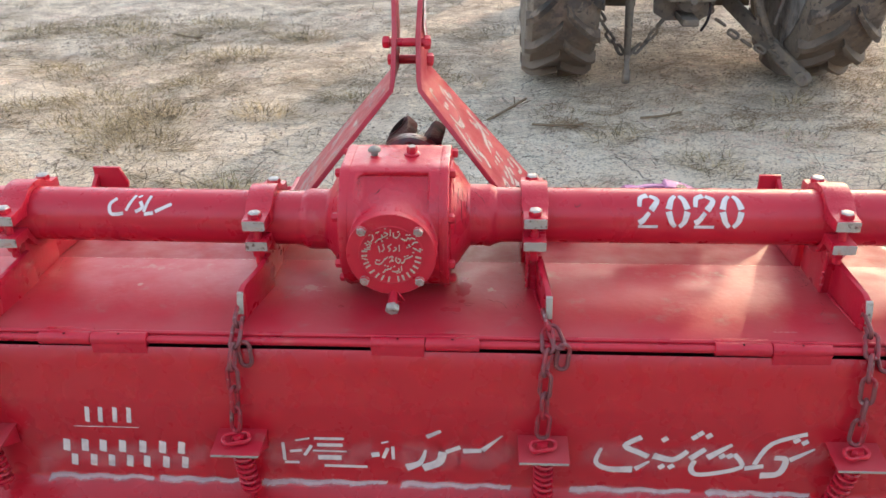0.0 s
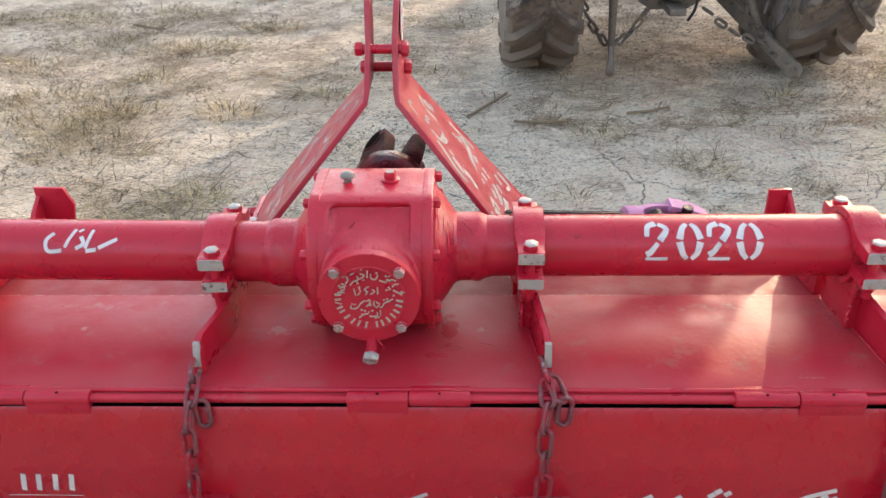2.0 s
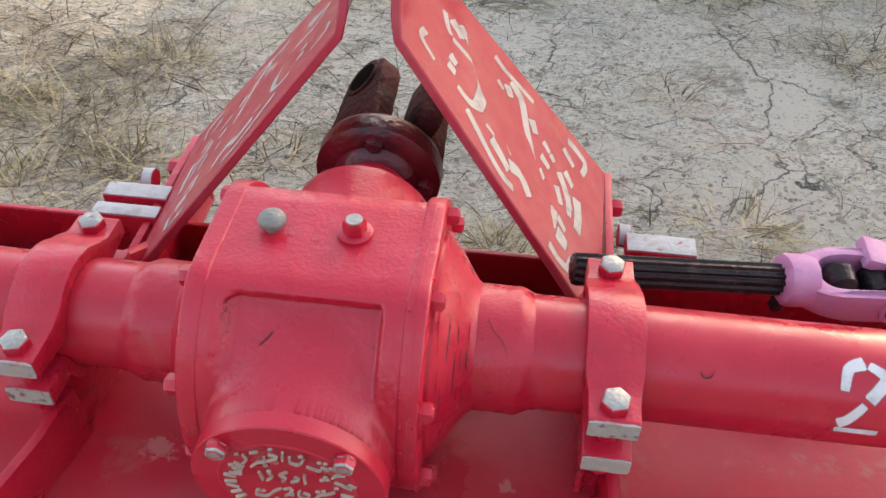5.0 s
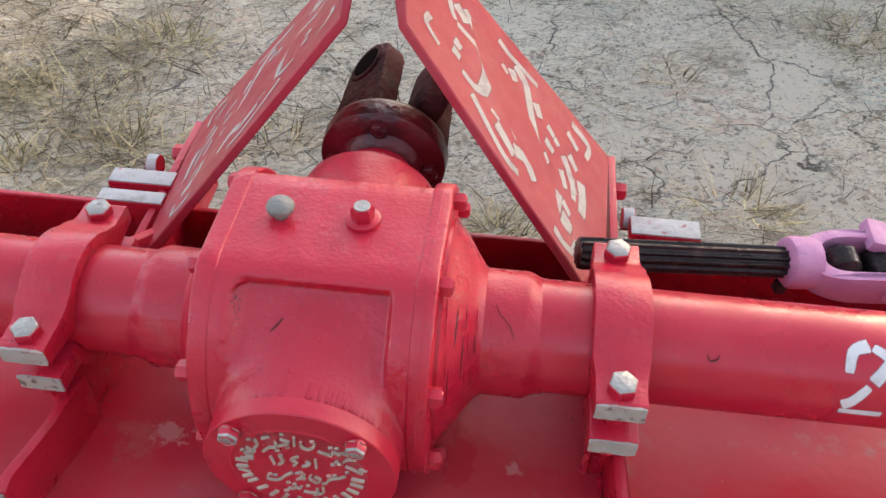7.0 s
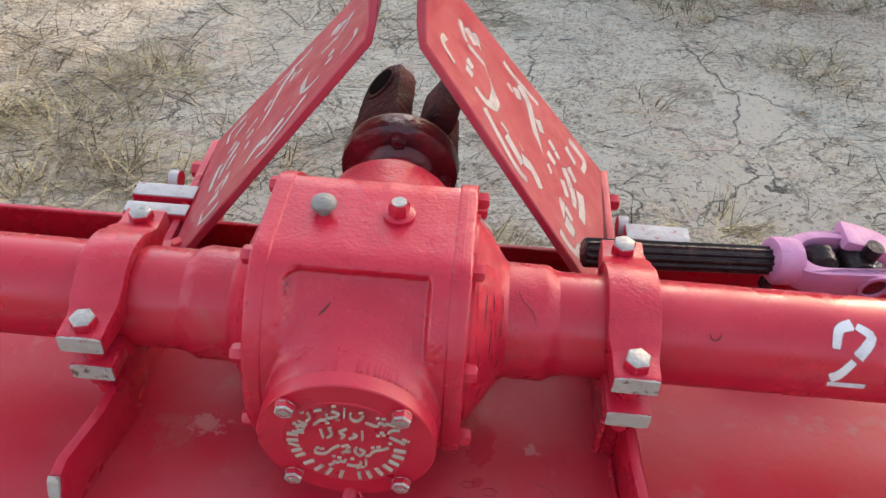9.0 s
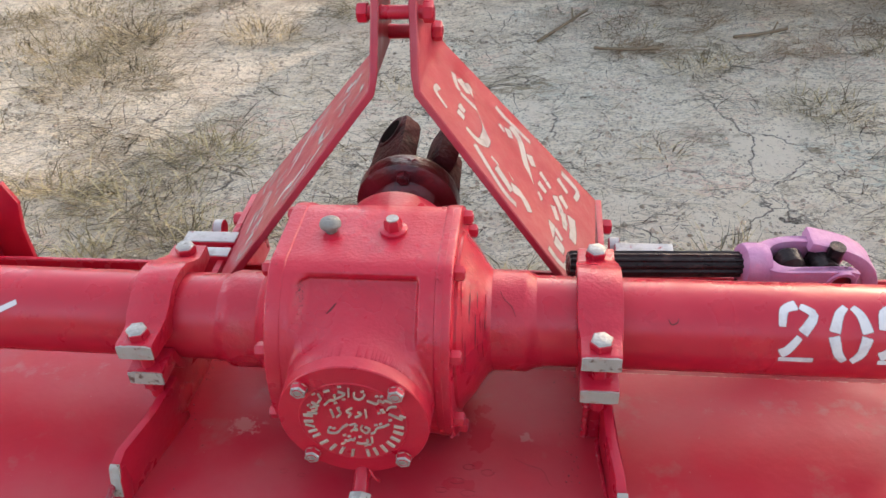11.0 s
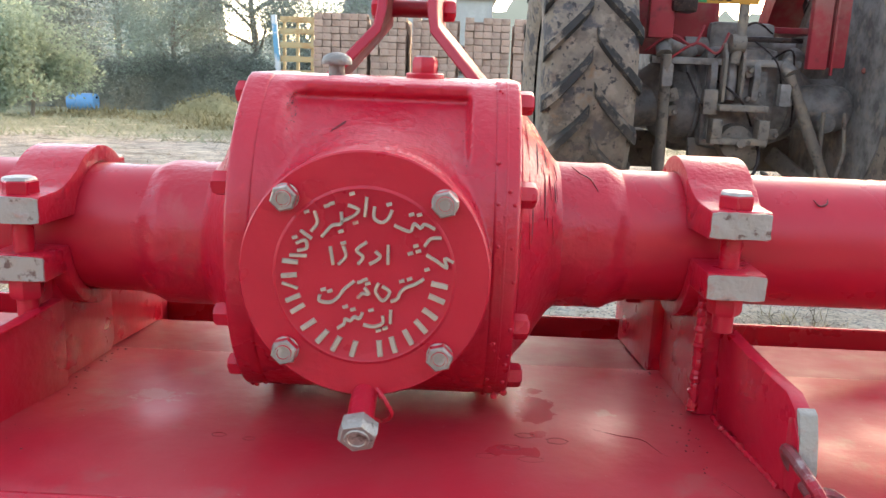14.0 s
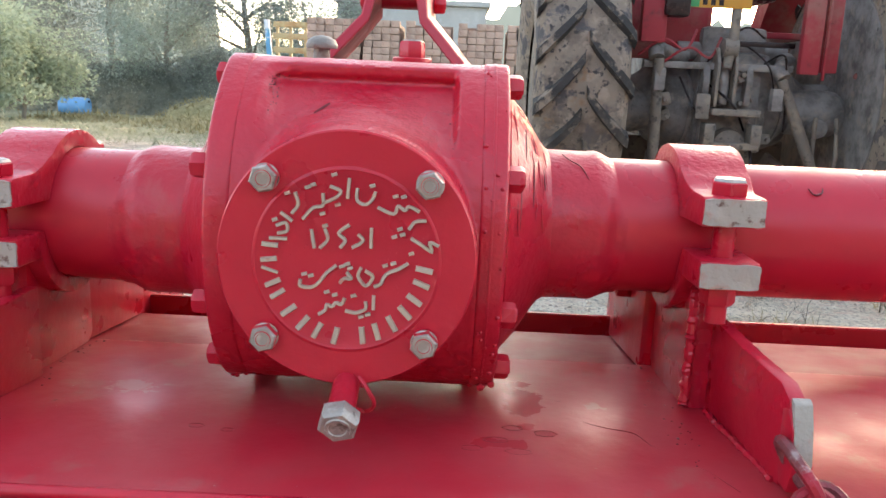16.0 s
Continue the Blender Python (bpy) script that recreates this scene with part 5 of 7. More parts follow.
# second line
writing += [([(0.682, 0.855), (0.626, 0.841), (0.560, 0.852), (0.462, 0.868)], 0.0058),
            ([(0.641, 0.676), (0.613, 0.664)], 0.0075),
            ([(0.596, 0.736), (0.570, 0.688)], 0.0085),
            ([(0.579, 0.809), (0.527, 0.775), (0.499, 0.709), (0.467, 0.597), (0.411, 0.444)], 0.0086),
            ([(0.585, 0.547), (0.562, 0.544)], 0.0083),
            ([(0.452, 0.709), (0.422, 0.653)], 0.0086),
            ([(0.573, 0.452), (0.537, 0.391), (0.495, 0.331), (0.428, 0.353)], 0.0072),
            ([(0.505, 0.412), (0.470, 0.386), (0.435, 0.358)], 0.0091)]
# third line
writing += [([(0.716, 0.165), (0.677, 0.139), (0.597, 0.090), (0.527, 0.067), (0.475, 0.083)], 0.0060),
            ([(0.634, 0.248), (0.595, 0.250)], 0.0035),
            ([(0.583, 0.362), (0.544, 0.322), (0.508, 0.279)], 0.0044),
            ([(0.597, 0.198), (0.550, 0.181), (0.508, 0.157)], 0.0087),
            ([(0.504, 0.199), (0.453, 0.232), (0.403, 0.176)], 0.0088)]
# bars of the small number
writing += [([(0.375, 0.662), (0.339, 0.642)], 0.0058),
            ([(0.375, 0.545), (0.333, 0.529)], 0.0066),
            ([(0.374, 0.424), (0.352, 0.409)], 0.0083),
            ([(0.372, 0.336), (0.328, 0.318)], 0.0073),
            ([(0.331, 0.636), (0.309, 0.619)], 0.0058)]
# lines by the foot
writing += [([(0.246, 0.902), (0.138, 0.888), (0.149, 0.781)], 0.0062),
            ([(0.265, 0.800), (0.204, 0.759)], 0.0060),
            ([(0.275, 0.586), (0.237, 0.527), (0.197, 0.445)], 0.0076),
            ([(0.244, 0.647), (0.199, 0.610)], 0.0068),
            ([(0.281, 0.473), (0.249, 0.400)], 0.0065),
            ([(0.219, 0.522), (0.201, 0.397)], 0.0066),
            ([(0.168, 0.553), (0.154, 0.474), (0.152, 0.369)], 0.0095),
            ([(0.279, 0.307), (0.274, 0.205)], 0.0072),
            ([(0.255, 0.295), (0.214, 0.270)], 0.0055),
            ([(0.248, 0.200), (0.203, 0.190)], 0.0108),
            ([(0.280, 0.068), (0.232, 0.059), (0.183, 0.076)], 0.0053),
            ([(0.183, 0.076), (0.169, 0.164)], 0.0054)]
for s, pl in ((1, plates[1]), (-1, plates[0])):
    for st, w in writing:
        P = smooth_pts([(a * 0.46, b * 0.29, 0) for a, b in st], 4)
        bm = flat_mark([(p.x, p.y) for p in P], lambda q, s=s: on_mast(s, q.x / 0.46, q.y / 0.29), w * (2.7 if s > 0 else 2.0), w * (2.1 if s > 0 else 1.2))
        part("paint_mark", bm, THIN_SPRAY, pl)
for x0, x1, z in ((-0.80, -0.44, 0.165), (-0.27, -0.06, 0.185), (0.03, 0.25, 0.185), (0.44, 0.92, 0.200)):
    mist = [(x0 + (x1 - x0) * k / 16, z + 0.012 * math.sin(k * 0.9 + x0)) for k in range(17)]
    part("overspray_and_sheen", flat_mark(mist, on_board_low, 0.060, 0.050, None, 0.95), HAZE_SPRAY, board)

# ---- ground ----


def ground_z(x, y):
    """Level by the tiller and the tractor, falling gently towards the trees."""
    z = 0.0
    if y > 6:
        z -= 0.0535 * (min(y, 34) - 6) * min(1.0, (y - 6) / 4 * 0.5 + 0.5)
    d = math.hypot(x, y - 3)
    if d < 40:
        z += 0.016 * noise.noise(Vector((x * 0.55, y * 0.55, 0.3))) + 0.009 * noise.noise(Vector((x * 2.1, y * 2.1, 4.0))) + 0.005 * noise.noise(Vector((x * 6, y * 6, 8.0))) + (0.0035 * noise.noise(Vector((x * 15, y * 15, 2.0))) if d < 8 else 0)
    return z - 0.030


def mud_material():
    m = bpy.data.materials.new("dry_cracked_mud")
    m.use_nodes = True
    N, L = m.node_tree.nodes, m.node_tree.links
    b = N["Principled BSDF"]
    b.inputs["Roughness"].default_value = 0.92
    tc = N.new("ShaderNodeTexCoord")

    def noise_node(scale, detail=6, rough=0.6, vec=None):
        n = N.new("ShaderNodeTexNoise")
        n.inputs["Scale"].default_value, n.inputs["Detail"].default_value, n.inputs["Roughness"].default_value = scale, detail, rough
        L.new(vec or tc.outputs["Object"], n.inputs["Vector"])
        return n

    def mix(fac, a, bcol):
        x = N.new("ShaderNodeMix")
        x.data_type = "RGBA"
        L.new(fac, x.inputs[0])
        if isinstance(a, tuple):
            x.inputs[6].default_value = (*a, 1)
        else:
            L.new(a, x.inputs[6])
        x.inputs[7].default_value = (*bcol, 1)
        return x.outputs[2]

    def ramp(src, lo, hi):
        r = N.new("ShaderNodeMapRange")
        r.inputs[1].default_value, r.inputs[2].default_value = lo, hi
        L.new(src, r.inputs[0])
        return r.outputs[0]

    big, mid, fine = noise_node(0.6), noise_node(3.2), noise_node(30, 12, 0.82)
    col = mix(ramp(big.outputs[0], 0.35, 0.65), (0.830, 0.715, 0.540), (0.890, 0.785, 0.610))
    col = mix(ramp(mid.outputs[0], 0.59, 0.78), col, (0.597, 0.474, 0.335))
    mott = noise_node(42, 12, 0.80)
    col = mix(ramp(mott.outputs[0], 0.54, 0.65), col, (0.55, 0.450, 0.338))
    col = mix(ramp(noise_node(1.9, 7, 0.62).outputs[0], 0.52, 0.60), col, (0.900, 0.690, 0.545))
    col = mix(ramp(noise_node(2.6, 6).outputs[0], 0.56, 0.64), col, (0.790, 0.785, 0.670))
    col = mix(ramp(noise_node(48, 6, 0.7).outputs[0], 0.48, 0.56), col, (0.950, 0.845, 0.680))
    crumb = noise_node(11, 8, 0.75)
    # flaky crust: thin warped layers, relief shading painted in as pale faces and dark rims
    lay = N.new("ShaderNodeMapping")
    lay.inputs["Rotation"].default_value = (0, 0, -0.12)
    lay.inputs["Scale"].default_value = (9, 23, 1)
    L.new(tc.outputs["Object"], lay.inputs[0])
    crust = noise_node(1.0, 7, 0.60, lay.outputs[0])
    col = mix(ramp(crust.outputs[0], 0.50, 0.56), col, (0.950, 0.850, 0.690))
    band = N.new("ShaderNodeMath")
    band.operation = "PINGPONG"
    band.inputs[1].default_value = 0.055
    L.new(crust.outputs[0], band.inputs[0])
    col = mix(ramp(band.outputs[0], 0.044, 0.054), col, (0.235, 0.190, 0.142))
    # dark crumbs and specks: partly soil tone, partly relief shade painted in
    col = mix(ramp(crumb.outputs[0], 0.60, 0.66), col, (0.515, 0.422, 0.306))
    col = mix(ramp(fine.outputs[0], 0.59, 0.63), col, (0.175, 0.138, 0.098))
    # drifts of trodden root litter, matted and brown
    dm = N.new("ShaderNodeMapping")
    dm.inputs["Rotation"].default_value = (0, 0, 0.10)
    dm.inputs["Scale"].default_value = (1.5, 3.0, 1)
    L.new(tc.outputs["Object"], dm.inputs[0])
    drift = N.new("ShaderNodeMath")
    drift.operation = "MULTIPLY"
    L.new(ramp(noise_node(1.0, 6, 0.62, dm.outputs[0]).outputs[0], 0.56, 0.66), drift.inputs[0])
    fm = N.new("ShaderNodeMapping")
    fm.inputs["Rotation"].default_value = (0, 0, 0.3)
    fm.inputs["Scale"].default_value = (14, 46, 1)
    L.new(tc.outputs["Object"], fm.inputs[0])
    L.new(ramp(noise_node(1.0, 6, 0.7, fm.outputs[0]).outputs[0], 0.44, 0.54), drift.inputs[1])
    col = mix(drift.outputs[0], col, (0.335, 0.265, 0.165))
    # smooth pale islands where puddles dried
    im = N.new("ShaderNodeMapping")
    im.inputs["Location"].default_value = (3.7, 1.2, 0)
    im.inputs["Scale"].default_value = (2.0, 3.1, 1)
    L.new(tc.outputs["Object"], im.inputs[0])
    isle = noise_node(1.0, 7, 0.58, im.outputs[0])
    col = mix(ramp(isle.outputs[0], 0.555, 0.580), col, (0.900, 0.795, 0.640))
    col = mix(ramp(noise_node(70, 5, 0.7).outputs[0], 0.57, 0.64), col, (0.36, 0.29, 0.21))
    # drying cracks: warped cell borders, broken up by a mask
    warp = noise_node(9, 5, 0.55)
    add = N.new("ShaderNodeMix")
    add.data_type = "VECTOR"
    add.inputs[0].default_value = 0.11
    L.new(tc.outputs["Object"], add.inputs[4])
    L.new(warp.outputs["Color"], add.inputs[5])
    cracks = None
    for sc, wid, lo in ((2.4, 0.0095, 0.47), (5.2, 0.015, 0.52), (9.5, 0.018, 0.56)):
        v = N.new("ShaderNodeTexVoronoi")
        v.feature = "DISTANCE_TO_EDGE"
        v.inputs["Scale"].default_value = sc
        L.new(add.outputs[1], v.inputs["Vector"])
        r = N.new("ShaderNodeMapRange")
        r.inputs[1].default_value, r.inputs[2].default_value, r.inputs[3].default_value, r.inputs[4].default_value = 0.0, wid, 1.0, 0.0
        L.new(v.outputs["Distance"], r.inputs[0])
        mask = ramp(noise_node(1.7 if sc < 5 else 2.9 if sc < 9 else 2.2, 3).outputs[0], lo, lo + 0.08)
        mul = N.new("ShaderNodeMath")
        mul.operation = "MULTIPLY"
        L.new(r.outputs[0], mul.inputs[0])
        L.new(mask, mul.inputs[1])
        if cracks is None:
            cracks = mul.outputs[0]
        else:
            mxx = N.new("ShaderNodeMath")
            mxx.operation = "MAXIMUM"
            L.new(cracks, mxx.inputs[0])
            L.new(mul.outputs[0], mxx.inputs[1])
            cracks = mxx.outputs[0]
    col = mix(cracks, col, (0.07, 0.055, 0.04))
    # flat straw litter streaks
    mp = N.new("ShaderNodeMapping")
    mp.inputs["Rotation"].default_value = (0, 0, 0.5)
    mp.inputs["Scale"].default_value = (5, 34, 1)
    L.new(add.outputs[1], mp.inputs[0])
    st = noise_node(1.0, 7, 0.7, mp.outputs[0])
    col = mix(ramp(st.outputs[0], 0.66, 0.70), col, (0.22, 0.18, 0.12))
    sep = N.new("ShaderNodeSeparateXYZ")
    L.new(tc.outputs["Object"], sep.inputs[0])
    # trodden brown soil on the farther strip where vehicles stand
    trod = N.new("ShaderNodeMath")
    trod.operation = "MULTIPLY"
    L.new(ramp(sep.outputs["Y"], 2.0, 3.6), trod.inputs[0])
    L.new(ramp(noise_node(4.0, 9, 0.72).outputs[0], 0.44, 0.64), trod.inputs[1])
    col = mix(trod.outputs[0], col, (0.40, 0.315, 0.235))
    # thin green growth further off
    far = ramp(sep.outputs["Y"], 8.0, 12.0)
    g = N.new("ShaderNodeMath")
    g.operation = "MULTIPLY"
    L.new(far, g.inputs[0])
    L.new(ramp(noise_node(1.1, 5).outputs[0], 0.22, 0.42), g.inputs[1])
    col = mix(g.outputs[0], col, (0.22, 0.225, 0.135))
    L.new(col, b.inputs["Base Color"])
    # relief
    h1 = N.new("ShaderNodeMath")
    h1.operation = "MULTIPLY_ADD"
    L.new(cracks, h1.inputs[0])
    h1.inputs[1].default_value = -1.2
    L.new(fine.outputs[0], h1.inputs[2])
    h2 = N.new("ShaderNodeMath")
    h2.operation = "MULTIPLY_ADD"
    L.new(crumb.outputs[0], h2.inputs[0])
    h2.inputs[1].default_value = 2.0
    L.new(h1.outputs[0], h2.inputs[2])
    h3 = N.new("ShaderNodeMath")                      # lifted edges of the crust
    h3.operation = "MULTIPLY_ADD"
    L.new(ramp(crust.outputs[0], 0.47, 0.53), h3.inputs[0])
    h3.inputs[1].default_value = 0.30
    L.new(h2.outputs[0], h3.inputs[2])
    bp = N.new("ShaderNodeBump")
    bp.inputs["Strength"].default_value, bp.inputs["Distance"].default_value = 1.0, 0.036
    L.new(h3.outputs[0], bp.inputs["Height"])
    L.new(bp.outputs[0], b.inputs["Normal"])
    return m


def ground_sheet():
    def axis(lo, hi, step, grow=1.35, reach=2500):
        out = list(np.arange(lo, hi + 1e-6, step))
        s, a = step, out[-1]
        while a < reach:
            s *= grow
            a += s
            out.append(a)
        s, a = step, out[0]
        while a > -reach:
            s *= grow
            a -= s
            out.insert(0, a)
        return out
    xs, ys = axis(-3.2, 3.6, 0.026), axis(0.3, 6.0, 0.026)
    verts = [(x, y, ground_z(x, y)) for y in ys for x in xs]
    w = len(xs)
    faces = [(j * w + i, j * w + i + 1, (j + 1) * w + i + 1, (j + 1) * w + i) for j in range(len(ys) - 1) for i in range(w - 1)]
    me = bpy.data.meshes.new("ground")
    me.from_pydata(verts, [], faces)
    me.polygons.foreach_set("use_smooth", [True] * len(faces))
    me.materials.append(mud_material())
    return tagged(new("ground", me), "pale dried cracked mud with straw litter", "ground", kind="structure")


ground_sheet()

# plain unseen wall, added to close the place behind the camera and dim light from there
WALL = mat("dun_mud_plaster", (0.20, 0.155, 0.115), 0.9, spots=[((0.26, 0.21, 0.16), 1.5, 0.45, 0.7), ((0.13, 0.10, 0.075), 5, 0.55, 0.75)], bump=0.6, bump_scale=12)
tagged(mesh_ob("wall_added_behind", box(0, -6.5, 1.55, 30, 0.4, 3.3, 0.02), WALL), "unseen plain dun wall added to cut light from behind the camera", "wall", kind="structure")

# ---- the tractor behind ----
T_RED = mat("faded_red_tractor_paint", (0.22, 0.020, 0.028), 0.5, spots=[((0.20, 0.10, 0.08), 5, 0.5, 0.75), ((0.10, 0.02, 0.02), 16, 0.58, 0.75)], bump=0.3, bump_scale=60)
T_GREY = mat("oily_grey_casting", (0.19, 0.178, 0.168), 0.65, 0.1, spots=[((0.095, 0.087, 0.080), 9, 0.42, 0.62), ((0.25, 0.205, 0.165), 14, 0.52, 0.70), ((0.05, 0.048, 0.046), 30, 0.64, 0.72)], bump=0.9, bump_scale=60)
T_STEEL = mat("muddy_link_steel", (0.15, 0.13, 0.11), 0.65, 0.2, spots=[((0.22, 0.18, 0.135), 12, 0.48, 0.68), ((0.05, 0.045, 0.04), 25, 0.55, 0.68)], bump=0.9, bump_scale=80)
TYRE = mat("muddy_tyre_rubber", (0.068, 0.056, 0.046), 0.88, spots=[((0.185, 0.150, 0.118), 5.5, 0.34, 0.50), ((0.235, 0.190, 0.150), 18, 0.52, 0.62), ((0.075, 0.070, 0.072), 9, 0.54, 0.60), ((0.200, 0.125, 0.075), 7, 0.62, 0.70), ((0.045, 0.041, 0.040), 34, 0.58, 0.64)], bump=1.0, bump_scale=32, relief=0.008)
LUG = mat("worn_tyre_lug", (0.030, 0.028, 0.027), 0.8, spots=[((0.180, 0.142, 0.110), 11, 0.52, 0.60), ((0.05, 0.046, 0.043), 30, 0.60, 0.68)], bump=1.0, bump_scale=60)
def caked(m, colour, lo, hi):
    """Mud caked on from the ground up to about the height hi."""
    N, L = m.node_tree.nodes, m.node_tree.links
    b = N["Principled BSDF"]
    g, sp, n, ad, r, mx = (N.new("ShaderNode" + k) for k in ("NewGeometry", "SeparateXYZ", "TexNoise", "Math", "MapRange", "Mix"))
    L.new(g.outputs["Position"], sp.inputs[0])
    n.inputs["Scale"].default_value, n.inputs["Detail"].default_value = 14, 5
    L.new(g.outputs["Position"], n.inputs["Vector"])
    ad.operation, ad.inputs[1].default_value = "MULTIPLY_ADD", 0.5
    L.new(n.outputs[0], ad.inputs[0])
    L.new(sp.outputs["Z"], ad.inputs[2])
    r.inputs[1].default_value, r.inputs[2].default_value, r.inputs[3].default_value, r.inputs[4].default_value = lo + 0.25, hi + 0.25, 0.92, 0.0
    L.new(ad.outputs[0], r.inputs[0])
    mx.data_type = "RGBA"
    L.new(r.outputs[0], mx.inputs[0])
    L.new(b.inputs["Base Color"].links[0].from_socket, mx.inputs[6])
    mx.inputs[7].default_value = (*colour, 1)
    L.new(mx.outputs[2], b.inputs["Base Color"])


caked(LUG, (0.135, 0.105, 0.082), 0.25, 0.60)
caked(TYRE, (0.145, 0.115, 0.090), 0.20, 0.65)
YELLOW = mat("yellow_plate_paint", (0.38, 0.19, 0.03), 0.5, spots=[((0.35, 0.24, 0.10), 12, 0.55, 0.75)])
GREEN = mat("green_plate_paint", (0.03, 0.19, 0.07), 0.5, spots=[((0.10, 0.18, 0.10), 14, 0.5, 0.75)])

TX, AY, AZ = 1.325, 3.60, 0.735
tractor = thing("tractor", "parked muddy red tractor seen from behind, on bare ground", "tractor", (TX, AY, 0))


def rear_wheel(x, outer):
    prof = [(-0.150, 0.36), (-0.175, 0.40), (-0.198, 0.50), (-0.200, 0.60), (-0.190, 0.665), (-0.165, 0.692), (-0.08, 0.700), (0.0, 0.702), (0.08, 0.700), (0.165, 0.692), (0.190, 0.665), (0.200, 0.60), (0.198, 0.50), (0.175, 0.40), (0.150, 0.36)]
    wheel = part("rear_wheel", lathe([(-0.14, 0.355), (-0.12, 0.365), (0.12, 0.365), (0.14, 0.355)], 56, "x", (x, AY, AZ)), T_STEEL, tractor, "muddy rear wheel")
    part("tyre", lathe(prof, 72, "x", (x, AY, AZ), caps=False), TYRE, wheel, "mud-caked ribbed tyre")
    side = -outer
    # inner wall painted black near the rim, where the wheel lies in shade
    part("inner_sidewall", lathe([(side * 0.1525, 0.34), (side * 0.178, 0.40), (side * 0.1945, 0.47)], 64, "x", (x, AY, AZ), caps=False), LUG, wheel, "black ring painted for the shade inside the wheel")
    part("rim_disc", lathe([(outer * 0.10, 0.36), (outer * 0.09, 0.30), (outer * 0.03, 0.24), (outer * 0.02, 0.12), (outer * 0.06, 0.10), (outer * 0.06, 0.02)], 48, "x", (x, AY, AZ)), T_RED, wheel, "red wheel disc")
    # tread lugs: one mesh for each side, set round the tyre
    for side in (-1, 1):
        bm = bmesh.new()
        secs = []
        for i in range(8):
            f = i / 7
            lx = side * (0.008 + 0.195 * f)
            ang = 0.30 * f ** 0.85 + (0 if side > 0 else 0.13)
            half = 0.023 + 0.005 * f
            base = 0.694 - (0.040 if f > 0.95 else 0.012 if f > 0.8 else 0)
            top = base + (0.042 if f < 0.9 else 0.046)
            row = []
            for rr, hh in ((base - 0.006, half * 1.3), (top, half * 0.8), (top, -half * 0.8), (base - 0.006, -half * 1.3)):
                a = ang + hh / rr
                row.append(bm.verts.new((lx, rr * math.cos(a), rr * math.sin(a))))
            secs.append(row)
        for a, b in zip(secs, secs[1:]):
            for j in range(4):
                bm.faces.new((a[j], a[(j + 1) % 4], b[(j + 1) % 4], b[j]))
        bm.faces.new(secs[0])
        bm.faces.new(secs[-1][::-1])
        bevelled(bm, 0.006, 50, 1)
        first = part("tread_lug", bm, LUG, wheel)
        n = 20
        for k in range(n):
            ob = first if k == 0 else first.copy()
            if k:
                scene.collection.objects.link(ob)
            ob.parent = wheel
            ob.matrix_basis = Matrix.Translation(Vector((x, AY, AZ))) @ Matrix.Rotation(-2 * math.pi * k / n, 4, "X")
    return wheel


rear_wheel(0.595, -1)
rear_wheel(2.075, 1)

# rear axle housing and transmission case
axle = part("axle_housing", lathe([(-0.62, 0.13), (-0.58, 0.15), (-0.54, 0.15), (-0.53, 0.105), (-0.42, 0.100), (-0.36, 0.14), (-0.31, 0.20), (-0.21, 0.235), (-0.19, 0.235), (-0.18, 0.20), (0.18, 0.20), (0.19, 0.235), (0.21, 0.235), (0.31, 0.20), (0.36, 0.14), (0.42, 0.100), (0.53, 0.105), (0.54, 0.15), (0.58, 0.15), (0.62, 0.13)], 40, "x", (TX - 0.0, AY, AZ - 0.03)), T_GREY, tractor, "oily grey axle housing")
for s in (-1, 1):
    for k in range(10):
        a = 2 * math.pi * k / 10
        part("axle_bolt", hexhead((TX + s * 0.205, AY + 0.19 * math.cos(a), AZ - 0.03 + 0.19 * math.sin(a)), (s, 0, 0), 0.024, 0.014), T_GREY, axle)
    part("drum_rim", lathe([(s * 0.19, 0.235), (s * 0.225, 0.235)], 40, "x", (TX, AY, AZ - 0.03)), T_GREY, axle)
trans = part("transmission_case", box(TX, AY - 0.05, AZ - 0.03, 0.34, 0.50, 0.46, 0.05), T_GREY, tractor)
part("rear_cover", box(TX - 0.02, AY - 0.315, AZ - 0.05, 0.26, 0.05, 0.34, 0.02), T_GREY, trans)
part("pto_stub", lathe([(-0.46, 0.020), (-0.40, 0.020), (-0.39, 0.075), (-0.34, 0.085)], 24, "y", (TX - 0.02, AY, AZ - 0.22)), T_STEEL, trans)
for k in range(8):
    a = 2 * math.pi * k / 8 + 0.3
    part("cover_bolt", hexhead((TX - 0.02 + 0.10 * math.cos(a), AY - 0.34, AZ - 0.05 + 0.14 * math.sin(a)), (0, -1, 0), 0.02, 0.012), T_GREY, trans)
lift = part("hydraulic_lift", box(TX, AY - 0.02, AZ + 0.24, 0.30, 0.46, 0.14, 0.03), T_GREY, tractor)
part("lift_shaft", lathe([(-0.25, 0.042), (0.25, 0.042)], 20, "x", (TX, AY - 0.20, AZ + 0.20)), T_GREY, lift)

# top link bracket with its two upright cheeks and spring
BX = TX - 0.025
brk = part("top_link_bracket", box(BX, 3.185, 0.668, 0.215, 0.10, 0.030, 0.008), T_STEEL, tractor, "muddy top link bracket")
for dx in (-0.105, 0.100):
    part("bracket_block", box(BX + dx, 3.185, 0.575, 0.048, 0.08, 0.088, 0.008), T_STEEL, brk)
part("bracket_bar", box(BX - 0.005, 3.185, 0.522, 0.25, 0.07, 0.030, 0.006), T_STEEL, brk)
part("side_block", box(BX - 0.142, 3.19, 0.690, 0.064, 0.06, 0.112, 0.010), T_STEEL, brk)
